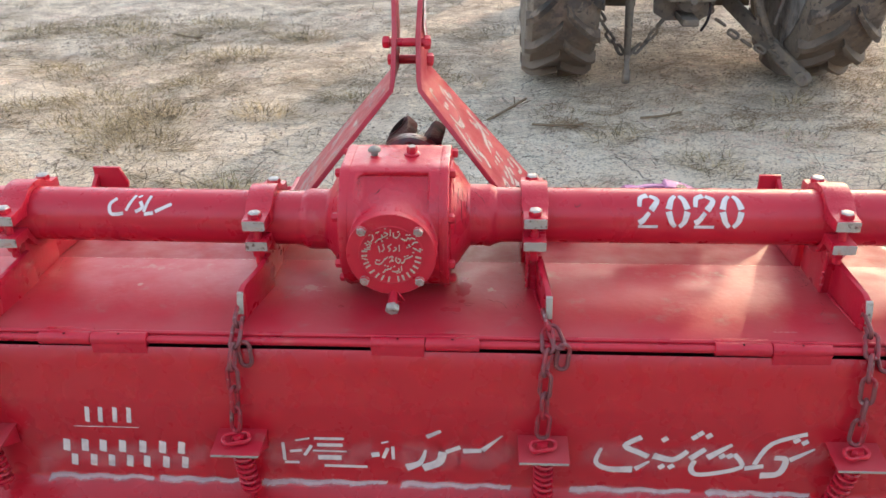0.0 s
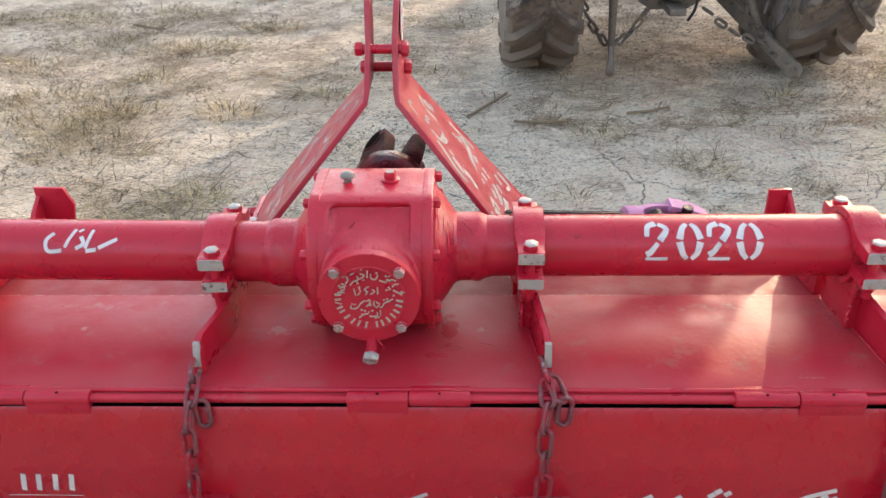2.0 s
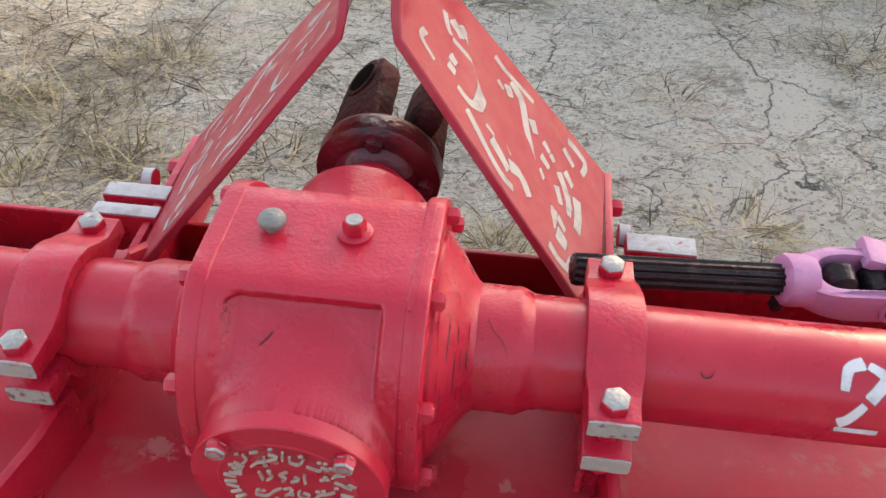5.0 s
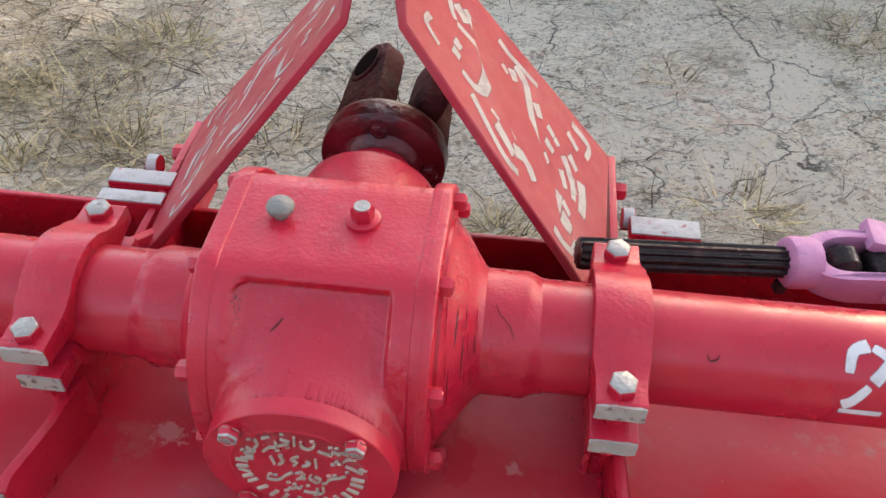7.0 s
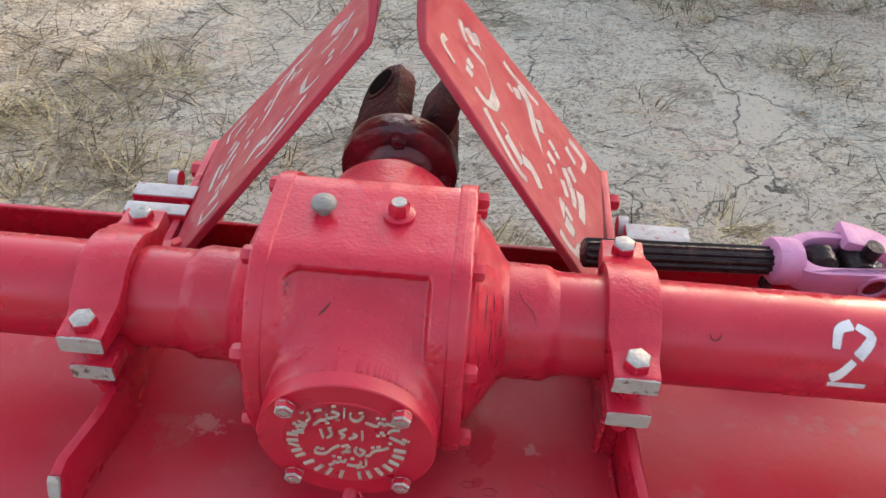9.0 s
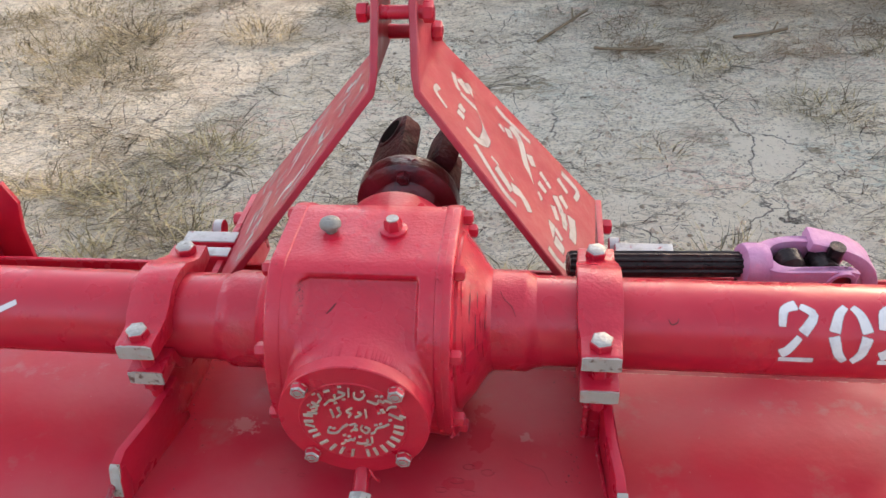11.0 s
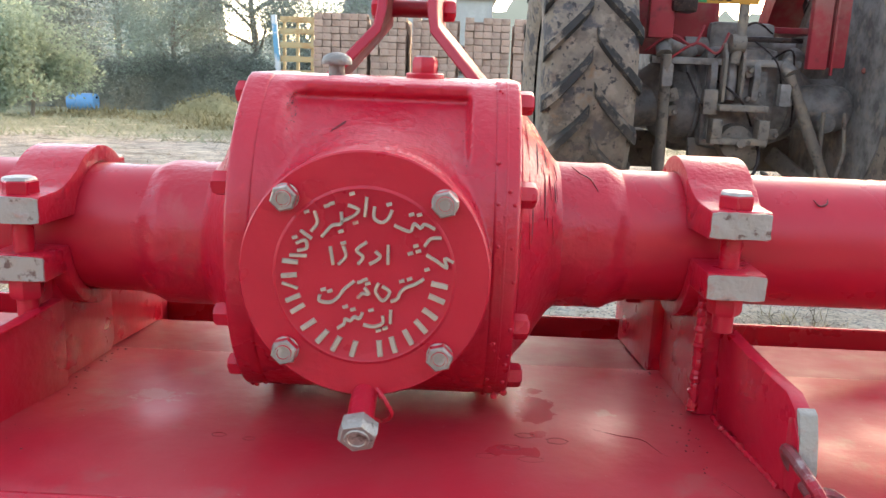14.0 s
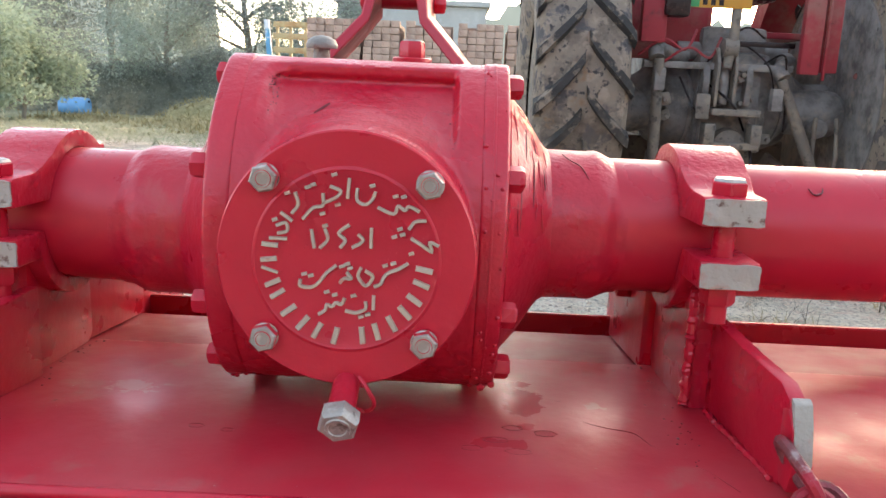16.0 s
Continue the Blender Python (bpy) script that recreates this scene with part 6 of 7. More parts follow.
for dx in (-0.088, -0.010):
    part("bracket_cheek", prism([(3.17, 0.69), (3.165, 0.88), (3.20, 0.945), (3.25, 0.945), (3.27, 0.69)], "x", BX + dx - 0.007, BX + dx + 0.007, 0.003), T_STEEL, brk)
part("control_spring", lathe([(0, 0.022), (0.10, 0.028), (0.20, 0.022)], 18, m=Matrix.Translation((BX - 0.048, 3.21, 0.70)) @ Matrix.Rotation(radians(-8), 4, "X")), T_GREY, brk)
part("top_link", tube([(BX - 0.050, 3.19, 0.86), (BX - 0.034, 3.185, 0.97), (BX - 0.026, 3.19, 1.32)], 0.022, 14), T_STEEL, tractor, "rusty top link folded upright")
part("top_link_eye", lathe([(-0.03, 0.040), (0.03, 0.040)], 20, "x", (BX - 0.044, 3.19, 0.945)), T_STEEL, tractor)
for dx in (-0.125, 0.065):
    part("control_arm", prism([(3.22, 0.70), (3.20, 0.80), (3.22, 0.88), (3.28, 0.86), (3.28, 0.70)], "x", BX + dx - 0.016, BX + dx + 0.016, 0.01), T_GREY, brk)
# round brake housings, axle trumpets and the hump of the final drive
for x, z, r, h in ((1.112, 0.672, 0.163, 0.080), (1.530, 0.700, 0.170, 0.070)):
    bh = part("brake_housing", lathe([(-h, r * 0.6), (-h * 0.95, r * 0.88), (-h * 0.6, r), (h * 0.6, r), (h * 0.95, r * 0.88), (h, r * 0.6)], 40, "x", (x, 3.48, z)), T_GREY, tractor, "oily grey round brake housing")
    part("housing_rib", lathe([(-0.008, r * 0.99), (-0.006, r * 1.05), (0.006, r * 1.05), (0.008, r * 0.99)], 40, "x", (x + 0.03, 3.48, z)), T_GREY, bh)
part("axle_trumpet", lathe([(-0.10, 0.125), (-0.085, 0.118), (0.06, 0.098), (0.10, 0.085)], 32, "x", (0.950, 3.54, 0.655)), T_GREY, tractor)
hump = part("final_drive_hump", lathe([(-0.14, 0.06), (-0.12, 0.098), (0.0, 0.112), (0.10, 0.105), (0.14, 0.08)], 32, "x", (1.735, 3.44, 0.672)), T_GREY, tractor)
part("drain_boss", lathe([(3.310, 0.030), (3.314, 0.042), (3.345, 0.046)], 24, "y", (1.738, 0, 0.606)), T_GREY, hump)
part("pedal_rail", box(1.430, 3.26, 0.968, 0.262, 0.030, 0.024, 0.006), BLACK_GREASE, tractor)
part("lever_knob", lathe([(-0.016, 0.004), (-0.010, 0.013), (0.0, 0.016), (0.010, 0.013), (0.016, 0.004)], 16, "z", (1.873, 3.30, 0.850)), T_RED, tractor, "red lever knob")

# lift arms, lift rods, lower links, check chains
for s, lower_in, tip in ((-1, (TX - 0.30, 3.56, 0.44), (0.985, 3.225, 0.075)), (1, (TX + 0.26, 3.56, 0.44), (1.945, 3.110, 0.095))):
    top = (0.955, 3.26, 0.90) if s < 0 else (1.500, 3.22, 0.83)
    la = part("lift_arm", tube(smooth_pts([(TX + s * 0.20, 3.42, 0.93), (TX + s * 0.25, 3.34, 0.90), (top[0], 3.24, top[2] + 0.03), (top[0] + s * 0.01, 3.20, top[2] - 0.01)], 5), 0.034, 12), T_GREY, tractor)
    L0, L1 = Vector(lower_in), Vector(tip)
    d = (L1 - L0).normalized()
    M = Matrix.Translation((L0 + L1) / 2) @ d.to_track_quat("Y", "Z").to_matrix().to_4x4()
    bar = bmesh.new()
    bmesh.ops.create_cube(bar, size=1.0)
    bmesh.ops.scale(bar, vec=(0.028, (L1 - L0).length, 0.085), verts=bar.verts)
    bevelled(bar, 0.008)
    bmesh.ops.transform(bar, matrix=M, verts=bar.verts)
    ll = part("lower_link", bar, T_STEEL, tractor, "muddy lower link arm")
    part("ball_end", lathe([(-0.022, 0.036), (-0.012, 0.044), (0.012, 0.044), (0.022, 0.036)], 20, m=Matrix.Translation(L1) @ d.to_track_quat("Y", "Z").to_matrix().to_4x4() @ AX["x"]), T_STEEL, ll)
    mid = L0.lerp(L1, 0.62 if s > 0 else 0.80)
    part("lift_rod", tube([(top[0], 3.20, top[2] - 0.01), Vector((top[0], 3.20, top[2] - 0.01)).lerp(mid, 0.45), mid], 0.02, 12, radii=[0.024, 0.027, 0.018]), T_STEEL, tractor)
    part("rod_box", box(top[0] - s * 0.01, 3.21, top[2] - 0.10, 0.050, 0.050, 0.10, 0.01), T_GREY, tractor)
    # check chain of heavy links
    p0, p1 = L0.lerp(L1, 0.72), (Vector((0.82, 3.36, 0.42)) if s < 0 else Vector((1.88, 3.42, 0.36)))
    for i in range(6):
        f = (i + 0.5) / 6
        p = p0.lerp(p1, f) - Vector((0, 0, 0.05 * math.sin(math.pi * f)))
        part("check_link", link_bm(p, p1 - p0, (0, 0, 1) if i % 2 else (0, 1, 0), 0.082, 0.046, 0.009), T_STEEL, ll)
    p1 = Vector((TX + s * 0.08, 3.40, 0.46))
    for i in range(6):
        f = (i + 0.5) / 6
        p = p0.lerp(p1, f) - Vector((0, 0, 0.06 * math.sin(math.pi * f)))
        part("check_link", link_bm(p, p1 - p0, (0, 0, 1) if i % 2 else (0, 1, 0), 0.082, 0.046, 0.009), T_STEEL, ll)
part("drawbar", box(TX - 0.03, 3.34, 0.40, 0.09, 0.44, 0.04, 0.01), T_STEEL, tractor)
part("drawbar_hanger", prism([(TX - 0.20, 0.52), (TX - 0.19, 0.40), (TX - 0.12, 0.36), (TX + 0.07, 0.36), (TX + 0.14, 0.40), (TX + 0.15, 0.52)], "y", 3.36, 3.40, 0.008), T_STEEL, tractor)
part("hanging_hose", tube(smooth_pts([(TX + 0.06, 3.30, 0.60), (TX + 0.085, 3.22, 0.48), (TX + 0.075, 3.20, 0.40), (TX + 0.045, 3.20, 0.34)], 5), 0.008, 8), BLACK_GREASE, tractor)

# fenders, cross rail, seat deck, number plate
for s, xi in ((-1, TX - 0.47), (1, TX + 0.40)):
    a1 = 118 if s < 0 else 126
    arc = [(AY + 0.84 * math.cos(radians(a1 - (a1 - 8) * i / 20)), AZ + 0.84 * math.sin(radians(a1 - (a1 - 8) * i / 20))) for i in range(21)]
    inner = [(AY + 0.70 * math.cos(radians(8 + (a1 - 8) * i / 20)), AZ + 0.70 * math.sin(radians(8 + (a1 - 8) * i / 20))) for i in range(21)]
    part("fender_side", prism(arc + inner, "x", xi - 0.004, xi + 0.004), T_RED, tractor, "faded red fender panel")
    wide = 0.42 if s < 0 else 0.26
    part("fender_top", sheet([(y, z) for y, z in arc[::-1]], min(xi, xi + s * wide), max(xi, xi + s * wide), 0.006, 3), T_RED, tractor)
part("fender_stay", box(1.592, 3.16, 1.130, 0.085, 0.045, 0.570, 0.010), T_RED, tractor, "faded red fender stay")
part("fender_stay", box(1.682, 3.175, 1.135, 0.074, 0.030, 0.560, 0.008), T_RED, tractor)
part("stay_rib", box(1.652, 3.142, 1.115, 0.010, 0.020, 0.585, 0.003), T_RED, tractor)
part("fender_stay", box(0.915, 3.20, 1.085, 0.110, 0.06, 0.26, 0.012), T_RED, tractor)
for k, x in enumerate((1.705, 1.80)):
    part("hanging_rod", tube([(x, 3.28, 0.66), (x + 0.015 * (k % 2), 3.27, 0.48), (x - 0.01, 3.27, 0.36)], 0.010, 8), T_STEEL, tractor)
part("cross_rail", box(TX - 0.10, AY - 0.36, 0.865, 0.66, 0.045, 0.030, 0.005), T_GREY, tractor)
for x, z0 in ((TX - 0.36, 0.88), (TX - 0.25, 0.85)):
    part("brake_line", tube(smooth_pts([(x - 0.10, 3.22, z0 + 0.02), (x, 3.18, z0 + 0.09), (x + 0.10, 3.20, z0 + 0.05), (x + 0.16, 3.26, z0 + 0.14)], 5), 0.006, 8), T_RED, tractor)
part("deck", box(TX, AY + 0.30, 1.02, 0.74, 0.9, 0.03, 0.008), T_RED, tractor)
part("seat", box(TX, AY + 0.10, 1.22, 0.46, 0.42, 0.10, 0.04), BLACK_GREASE, tractor)
part("seat_back", box(TX, AY - 0.12, 1.42, 0.46, 0.07, 0.34, 0.03), BLACK_GREASE, tractor)
part("lamp_box", box(TX - 0.32, 3.19, 1.125, 0.11, 0.10, 0.12, 0.02), BLACK_GREASE, tractor)
npl = part("number_plate", box(TX - 0.145, 3.165, 1.158, 0.285, 0.006, 0.10, 0.002), YELLOW, tractor, "yellow number plate with a green field")
part("green_field", box(TX - 0.258, 3.1605, 1.158, 0.058, 0.003, 0.096), GREEN, npl)
for x in (TX - 0.205, TX - 0.170, TX - 0.135):
    part("plate_bar", box(x, 3.1605, 1.140, 0.020, 0.003, 0.042), BLACK_GREASE, npl)
# unseen tunnel, footplates and skirts, added to block sun from under the tractor
part("gear_tunnel", box(TX, 4.12, 0.66, 0.36, 0.60, 0.50, 0.05), T_GREY, tractor)
for s in (-1, 1):
    part("footplate", box(TX + s * 0.36, 4.35, 0.46, 0.34, 0.62, 0.05, 0.01), T_STEEL, tractor)
    part("footplate_sun_block", box(TX + s * 0.36, 4.04, 0.40, 0.34, 0.03, 0.20, 0.006), T_STEEL, tractor)
# cables, pipes, clevises and small brackets round the lift
rng = random.Random(19)
for k in range(6):
    x0, x1 = TX + rng.uniform(-0.36, 0.34), TX + rng.uniform(-0.36, 0.38)
    z0, z1 = rng.uniform(0.74, 1.02), rng.uniform(0.55, 0.95)
    part("hydraulic_pipe", tube(smooth_pts([(x0, 3.26, z0), ((x0 + x1) / 2, 3.17 + rng.uniform(-0.02, 0.03), (z0 + z1) / 2 + rng.uniform(-0.08, 0.10)), (x1, 3.27, z1)], 6), rng.uniform(0.004, 0.007), 8), BLACK_GREASE, tractor)
for k in range(6):
    x, z = TX + rng.uniform(-0.34, 0.36), rng.uniform(0.55, 0.98)
    br_ = part("small_bracket", box(x, 3.24 + rng.uniform(0, 0.08), z, rng.uniform(0.03, 0.07), 0.03, rng.uniform(0.04, 0.11), 0.006, Matrix.Rotation(rng.uniform(-0.4, 0.4), 4, "Y")), T_GREY if k % 2 else T_STEEL, tractor)
    part("bracket_bolt", hexhead((x, 3.225, z), (0, -1, 0), 0.022, 0.014), T_STEEL, br_)
# added disc that stands in for the shaded inside of the right wheel
part("wheel_well", prism([(AY + 0.56 * math.cos(radians(a)), AZ + 0.56 * math.sin(radians(a))) for a in range(0, 360, 12)], "x", 1.868, 1.880), T_GREY, tractor, "plain disc standing in for the shaded inside of the wheel")
part("dark_panel", box(TX - 0.30, 3.40, 1.02, 0.36, 0.02, 0.26, 0.005), T_RED, tractor)
# engine hood, front axle and wheels
part("engine_block", box(TX, 5.15, 0.80, 0.38, 1.5, 0.42, 0.05), T_GREY, tractor)
part("engine_hood", box(TX, 5.25, 1.22, 0.48, 1.5, 0.44, 0.09), T_RED, tractor)
part("grille", box(TX, 6.02, 1.05, 0.46, 0.06, 0.62, 0.02), T_GREY, tractor)
part("steering_column", tube([(TX, 4.45, 1.15), (TX, 4.15, 1.55)], 0.03, 10), T_GREY, tractor)
st = []
for i in range(24):
    a = 2 * math.pi * i / 24
    st.append(Vector((TX + 0.2 * math.cos(a), 4.15 + 0.2 * math.sin(a) * 0.8, 1.56 + 0.2 * math.sin(a) * 0.6)))
part("steering_wheel", tube(st, 0.014, 8, True), BLACK_GREASE, tractor)
part("front_axle", box(TX, 5.70, 0.45, 1.1, 0.10, 0.10, 0.02), T_STEEL, tractor)
for s in (-1, 1):
    fw = part("front_wheel", lathe([(-0.05, 0.20), (0.05, 0.20)], 28, "x", (TX + s * 0.60, 5.70, 0.345)), T_RED, tractor, "small muddy front wheel")
    part("tyre", lathe([(-0.07, 0.20), (-0.09, 0.27), (-0.08, 0.335), (-0.03, 0.36), (0.03, 0.36), (0.08, 0.335), (0.09, 0.27), (0.07, 0.20)], 44, "x", (TX + s * 0.60, 5.70, 0.345), caps=False), TYRE, fw)

tractor.location.z -= 0.025

# ---- behind: brick stacks, trailer, building, barrel, heap, trees ----
BRICK = mat("weathered_clay_brick", (0.30, 0.205, 0.160), 0.9, spots=[((0.36, 0.27, 0.215), 6, 0.45, 0.7), ((0.18, 0.10, 0.08), 20, 0.56, 0.75)], bump=0.9, bump_scale=60, vary=0.28)
PALE_WALL = mat("pale_plaster", (0.29, 0.29, 0.285), 0.9, spots=[((0.24, 0.24, 0.235), 0.7, 0.45, 0.7), ((0.34, 0.34, 0.335), 3, 0.5, 0.75)], bump=0.3, bump_scale=20)
T_YELLOW = mat("faded_yellow_trailer_paint", (0.36, 0.285, 0.15), 0.6, spots=[((0.30, 0.18, 0.08), 5, 0.5, 0.7)], bump=0.3)
BLUE = mat("blue_plastic", (0.10, 0.23, 0.40), 0.45, spots=[((0.16, 0.24, 0.36), 4, 0.5, 0.8)])
POST_BLUE = mat("faded_blue_white_paint", (0.42, 0.46, 0.48), 0.6, spots=[((0.10, 0.26, 0.40), 4, 0.48, 0.56)])
HAY = mat("cut_straw", (0.26, 0.23, 0.12), 0.95, spots=[((0.16, 0.15, 0.075), 3, 0.45, 0.7), ((0.36, 0.31, 0.19), 16, 0.55, 0.72)], bump=1.0, bump_scale=14)
BARK = mat("grey_bark", (0.21, 0.19, 0.16), 0.95, spots=[((0.18, 0.15, 0.11), 9, 0.5, 0.7)], bump=1.0, bump_scale=20)


def leaf_material(name, a, b, glow=0.35, split=0.0):
    m = bpy.data.materials.new(name)
    m.use_nodes = True
    N, L = m.node_tree.nodes, m.node_tree.links
    p = N["Principled BSDF"]
    p.inputs["Roughness"].default_value = 0.8
    p.inputs["Specular IOR Level"].default_value = 0.08
    g = N.new("ShaderNodeNewGeometry")
    mx = N.new("ShaderNodeMix")
    mx.data_type = "RGBA"
    r = N.new("ShaderNodeMapRange")                 # split: how sharply the blades part into two tones
    r.inputs[1].default_value, r.inputs[2].default_value = split, 1 - split
    L.new(g.outputs["Random Per Island"], r.inputs[0])
    L.new(r.outputs[0], mx.inputs[0])
    mx.inputs[6].default_value, mx.inputs[7].default_value = (*a, 1), (*b, 1)
    L.new(mx.outputs[2], p.inputs["Base Color"])
    t = N.new("ShaderNodeBsdfTranslucent")
    L.new(mx.outputs[2], t.inputs["Color"])
    s = N.new("ShaderNodeMixShader")
    s.inputs[0].default_value = glow
    L.new(p.outputs[0], s.inputs[1])
    L.new(t.outputs[0], s.inputs[2])
    L.new(s.outputs[0], N["Material Output"].inputs["Surface"])
    return m


# leaf green with the distance haze put into its colour
LEAF = leaf_material("haze_paled_leaves", (0.27, 0.315, 0.27), (0.31, 0.35, 0.30), 0.42)
LEAF_LIGHT = leaf_material("pale_green_leaves", (0.25, 0.31, 0.235), (0.31, 0.365, 0.275), 0.40)
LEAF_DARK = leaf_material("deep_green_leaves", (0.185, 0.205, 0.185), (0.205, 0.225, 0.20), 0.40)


def raw_mesh(name, verts, faces, material, parent=None, label=""):
    me = bpy.data.meshes.new(name)
    me.from_pydata(verts, [], faces)
    me.materials.append(material)
    ob = new(name, me)
    if parent is not None:
        place(ob, parent)
    return tagged(ob, label)


# brick stacks, each brick a piece of its own, on edge in courses
def brick_stack(x0, x1, y, z0, rows, label):
    st = thing("brick_stack", label, "bricks", ((x0 + x1) / 2, y, z0), "stacked bricks")
    rng = random.Random(int(x0 * 100) + 7)
    part("core", box((x0 + x1) / 2, y + 0.52, z0 + rows * 0.081 / 2 - 0.03, x1 - x0 - 0.06, 0.86, rows * 0.081 - 0.03), BRICK, st)
    first = part("brick", box(0, 0, 0, 0.104, 0.220, 0.076, 0.004), BRICK, st)
    n = int((x1 - x0) / 0.109)
    done = False
    for r in range(rows):
        for i in range(n):
            if r == rows - 1 and rng.random() < 0.15:
                continue
            ob = first if not done else first.copy()
            if done:
                scene.collection.objects.link(ob)
            done = True
            ob.parent = st
            p = Vector((x0 + 0.055 + i * 0.109 + rng.uniform(-0.004, 0.004), y + rng.uniform(-0.022, 0.022), z0 + 0.040 + r * 0.081))
            ob.matrix_basis = Matrix.Translation(p - st.location) @ Matrix.Rotation(rng.uniform(-0.05, 0.05), 4, "Z")
    return st


for a, b, rows in ((-1.78, -1.12, 20), (-1.09, -0.62, 20), (-0.58, 0.02, 20), (0.06, 0.62, 20), (0.65, 1.32, 20), (1.40, 2.30, 19)):
    brick_stack(a, b, 10.0, ground_z((a + b) / 2, 10.2) - 0.02, rows, "stack of weathered clay bricks with their ends showing")

# yellow slatted trailer side with a blue-white post
trailer = thing("farm_trailer", "faded yellow slatted farm trailer beside the brick stacks", "trailer", (-2.6, 12.4, ground_z(-2.6, 12.4)))
gz = ground_z(-2.6, 12.4)
for i, x in enumerate((-2.62, -2.42, -2.20, -1.98, -1.76, -1.54)):
    part("upright", box(x, 12.2, gz + 1.20, 0.045, 0.05, 1.10 - 0.03 * i, 0.004), T_YELLOW, trailer)
for z in (0.75, 0.95, 1.15, 1.35, 1.55, 1.72):
    part("slat", box(-2.05, 12.165, gz + z, 1.25, 0.025, 0.085, 0.004), T_YELLOW, trailer)
part("bed", box(-2.0, 13.3, gz + 0.62, 1.35, 2.3, 0.10, 0.01), T_YELLOW, trailer)
part("corner_post", box(-2.70, 12.15, gz + 0.98, 0.075, 0.05, 1.60, 0.006, Matrix.Rotation(radians(-5), 4, "Y")), POST_BLUE, trailer, "blue and white painted corner post")
for s in (-1.4, -2.6):
    w = part("wheel", lathe([(-0.09, 0.20), (-0.10, 0.36), (0.10, 0.36), (0.09, 0.20)], 28, "x", (s, 13.6, gz + 0.36)), TYRE, trailer)
for z in (0.4, 0.25):
    part("ladder_bar", box(-2.3, 12.6, gz + z, 0.7, 0.04, 0.05, 0.004), T_GREY, trailer)

# pale building far off
bz = ground_z(-2, 34) - 0.1
house = thing("farm_building", "pale plastered farm building beyond the trailer", "building", (-1.9, 37, bz))
part("wall", box(-1.9, 37, bz + 2.5, 6.0, 5, 5.0, 0.02), PALE_WALL, house)
part("roof", box(-1.9, 37, bz + 5.1, 6.3, 5.4, 0.22, 0.02), PALE_WALL, house)
for x in (-3.6, -1.9, -0.2):
    wn_ = part("window", box(x, 34.49, bz + 2.6, 1.0, 0.10, 1.2, 0.01), T_GREY, house)
    part("pane", box(x, 34.43, bz + 2.6, 0.84, 0.02, 1.04), BLACK_GREASE, wn_)

# blue barrel on its side
zb = ground_z(-12.7, 28)
barrel = thing("plastic_barrel", "blue plastic barrel lying on its side in weeds", "barrel", (-12.9, 28, zb))
part("barrel_body", lathe([(-0.47, 0.25), (-0.455, 0.285), (-0.17, 0.292), (-0.16, 0.302), (-0.13, 0.302), (-0.12, 0.292), (0.12, 0.292), (0.13, 0.302), (0.16, 0.302), (0.17, 0.292), (0.455, 0.285), (0.47, 0.25), (0.45, 0.24)], 32, "x", (-12.8, 28, zb + 0.295)), BLUE, barrel)
part("bung", lathe([(0.45, 0.04), (0.475, 0.04)], 14, "x", (-12.8, 28.05, zb + 0.45)), BLACK, barrel)


# straw heap: a lumpy mound
def heap(cx, cy, rx, ry, h, seed):
    bm = bmesh.new()
    n, m = 26, 9
    z0 = ground_z(cx, cy) - 0.03
    rows = []
    for j in range(m):
        f = j / (m - 1)
        row = []
        for i in range(n):
            a = 2 * math.pi * i / n
            r = 1 - f * 0.995
            k = 1 + 0.28 * noise.noise(Vector((math.cos(a) * 2 + seed, math.sin(a) * 2, f * 3)))
            zz = h * (1 - r ** 1.6) * (0.85 + 0.3 * noise.noise(Vector((math.cos(a) * r * 3, math.sin(a) * r * 3, seed))))
            row.append(bm.verts.new((cx + rx * r * k * math.cos(a), cy + ry * r * k * math.sin(a), z0 + max(0, zz))))
        rows.append(row)
    for a, b in zip(rows, rows[1:]):
        for i in range(n):
            bm.faces.new((a[i], a[(i + 1) % n], b[(i + 1) % n], b[i]))
    bm.faces.new(rows[-1])
    t = thing("straw_heap", "rough heap of cut straw and weeds on the field", "heap", (cx, cy, z0))
    part("mound", bm, HAY, t)
    rng = random.Random(seed)
    V, F = [], []
    for _ in range(1500):
        a, r = rng.uniform(0, 6.28), math.sqrt(rng.random())
        p = Vector((cx + rx * r * math.cos(a), cy + ry * r * math.sin(a), z0 + h * (1 - r ** 1.6) * 0.95))
        d = Vector((rng.uniform(-1, 1), rng.uniform(-1, 1), rng.uniform(-0.2, 0.7))).normalized() * rng.uniform(0.1, 0.3)
        q = d.cross(Vector((0, 0, 1))).normalized() * 0.012
        k = len(V)
        V += [p - q, p + q, p + d]
        F.append((k, k + 1, k + 2))
    raw_mesh("loose_straw", V, F, HAY, t)


heap(-6.9, 23.0, 1.6, 1.2, 0.75, 3)
heap(-5.4, 17.0, 1.5, 0.9, 0.22, 5)
heap(-8.4, 19.0, 1.8, 0.9, 0.20, 8)
heap(-3.6, 13.8, 1.3, 0.8, 0.16, 9)


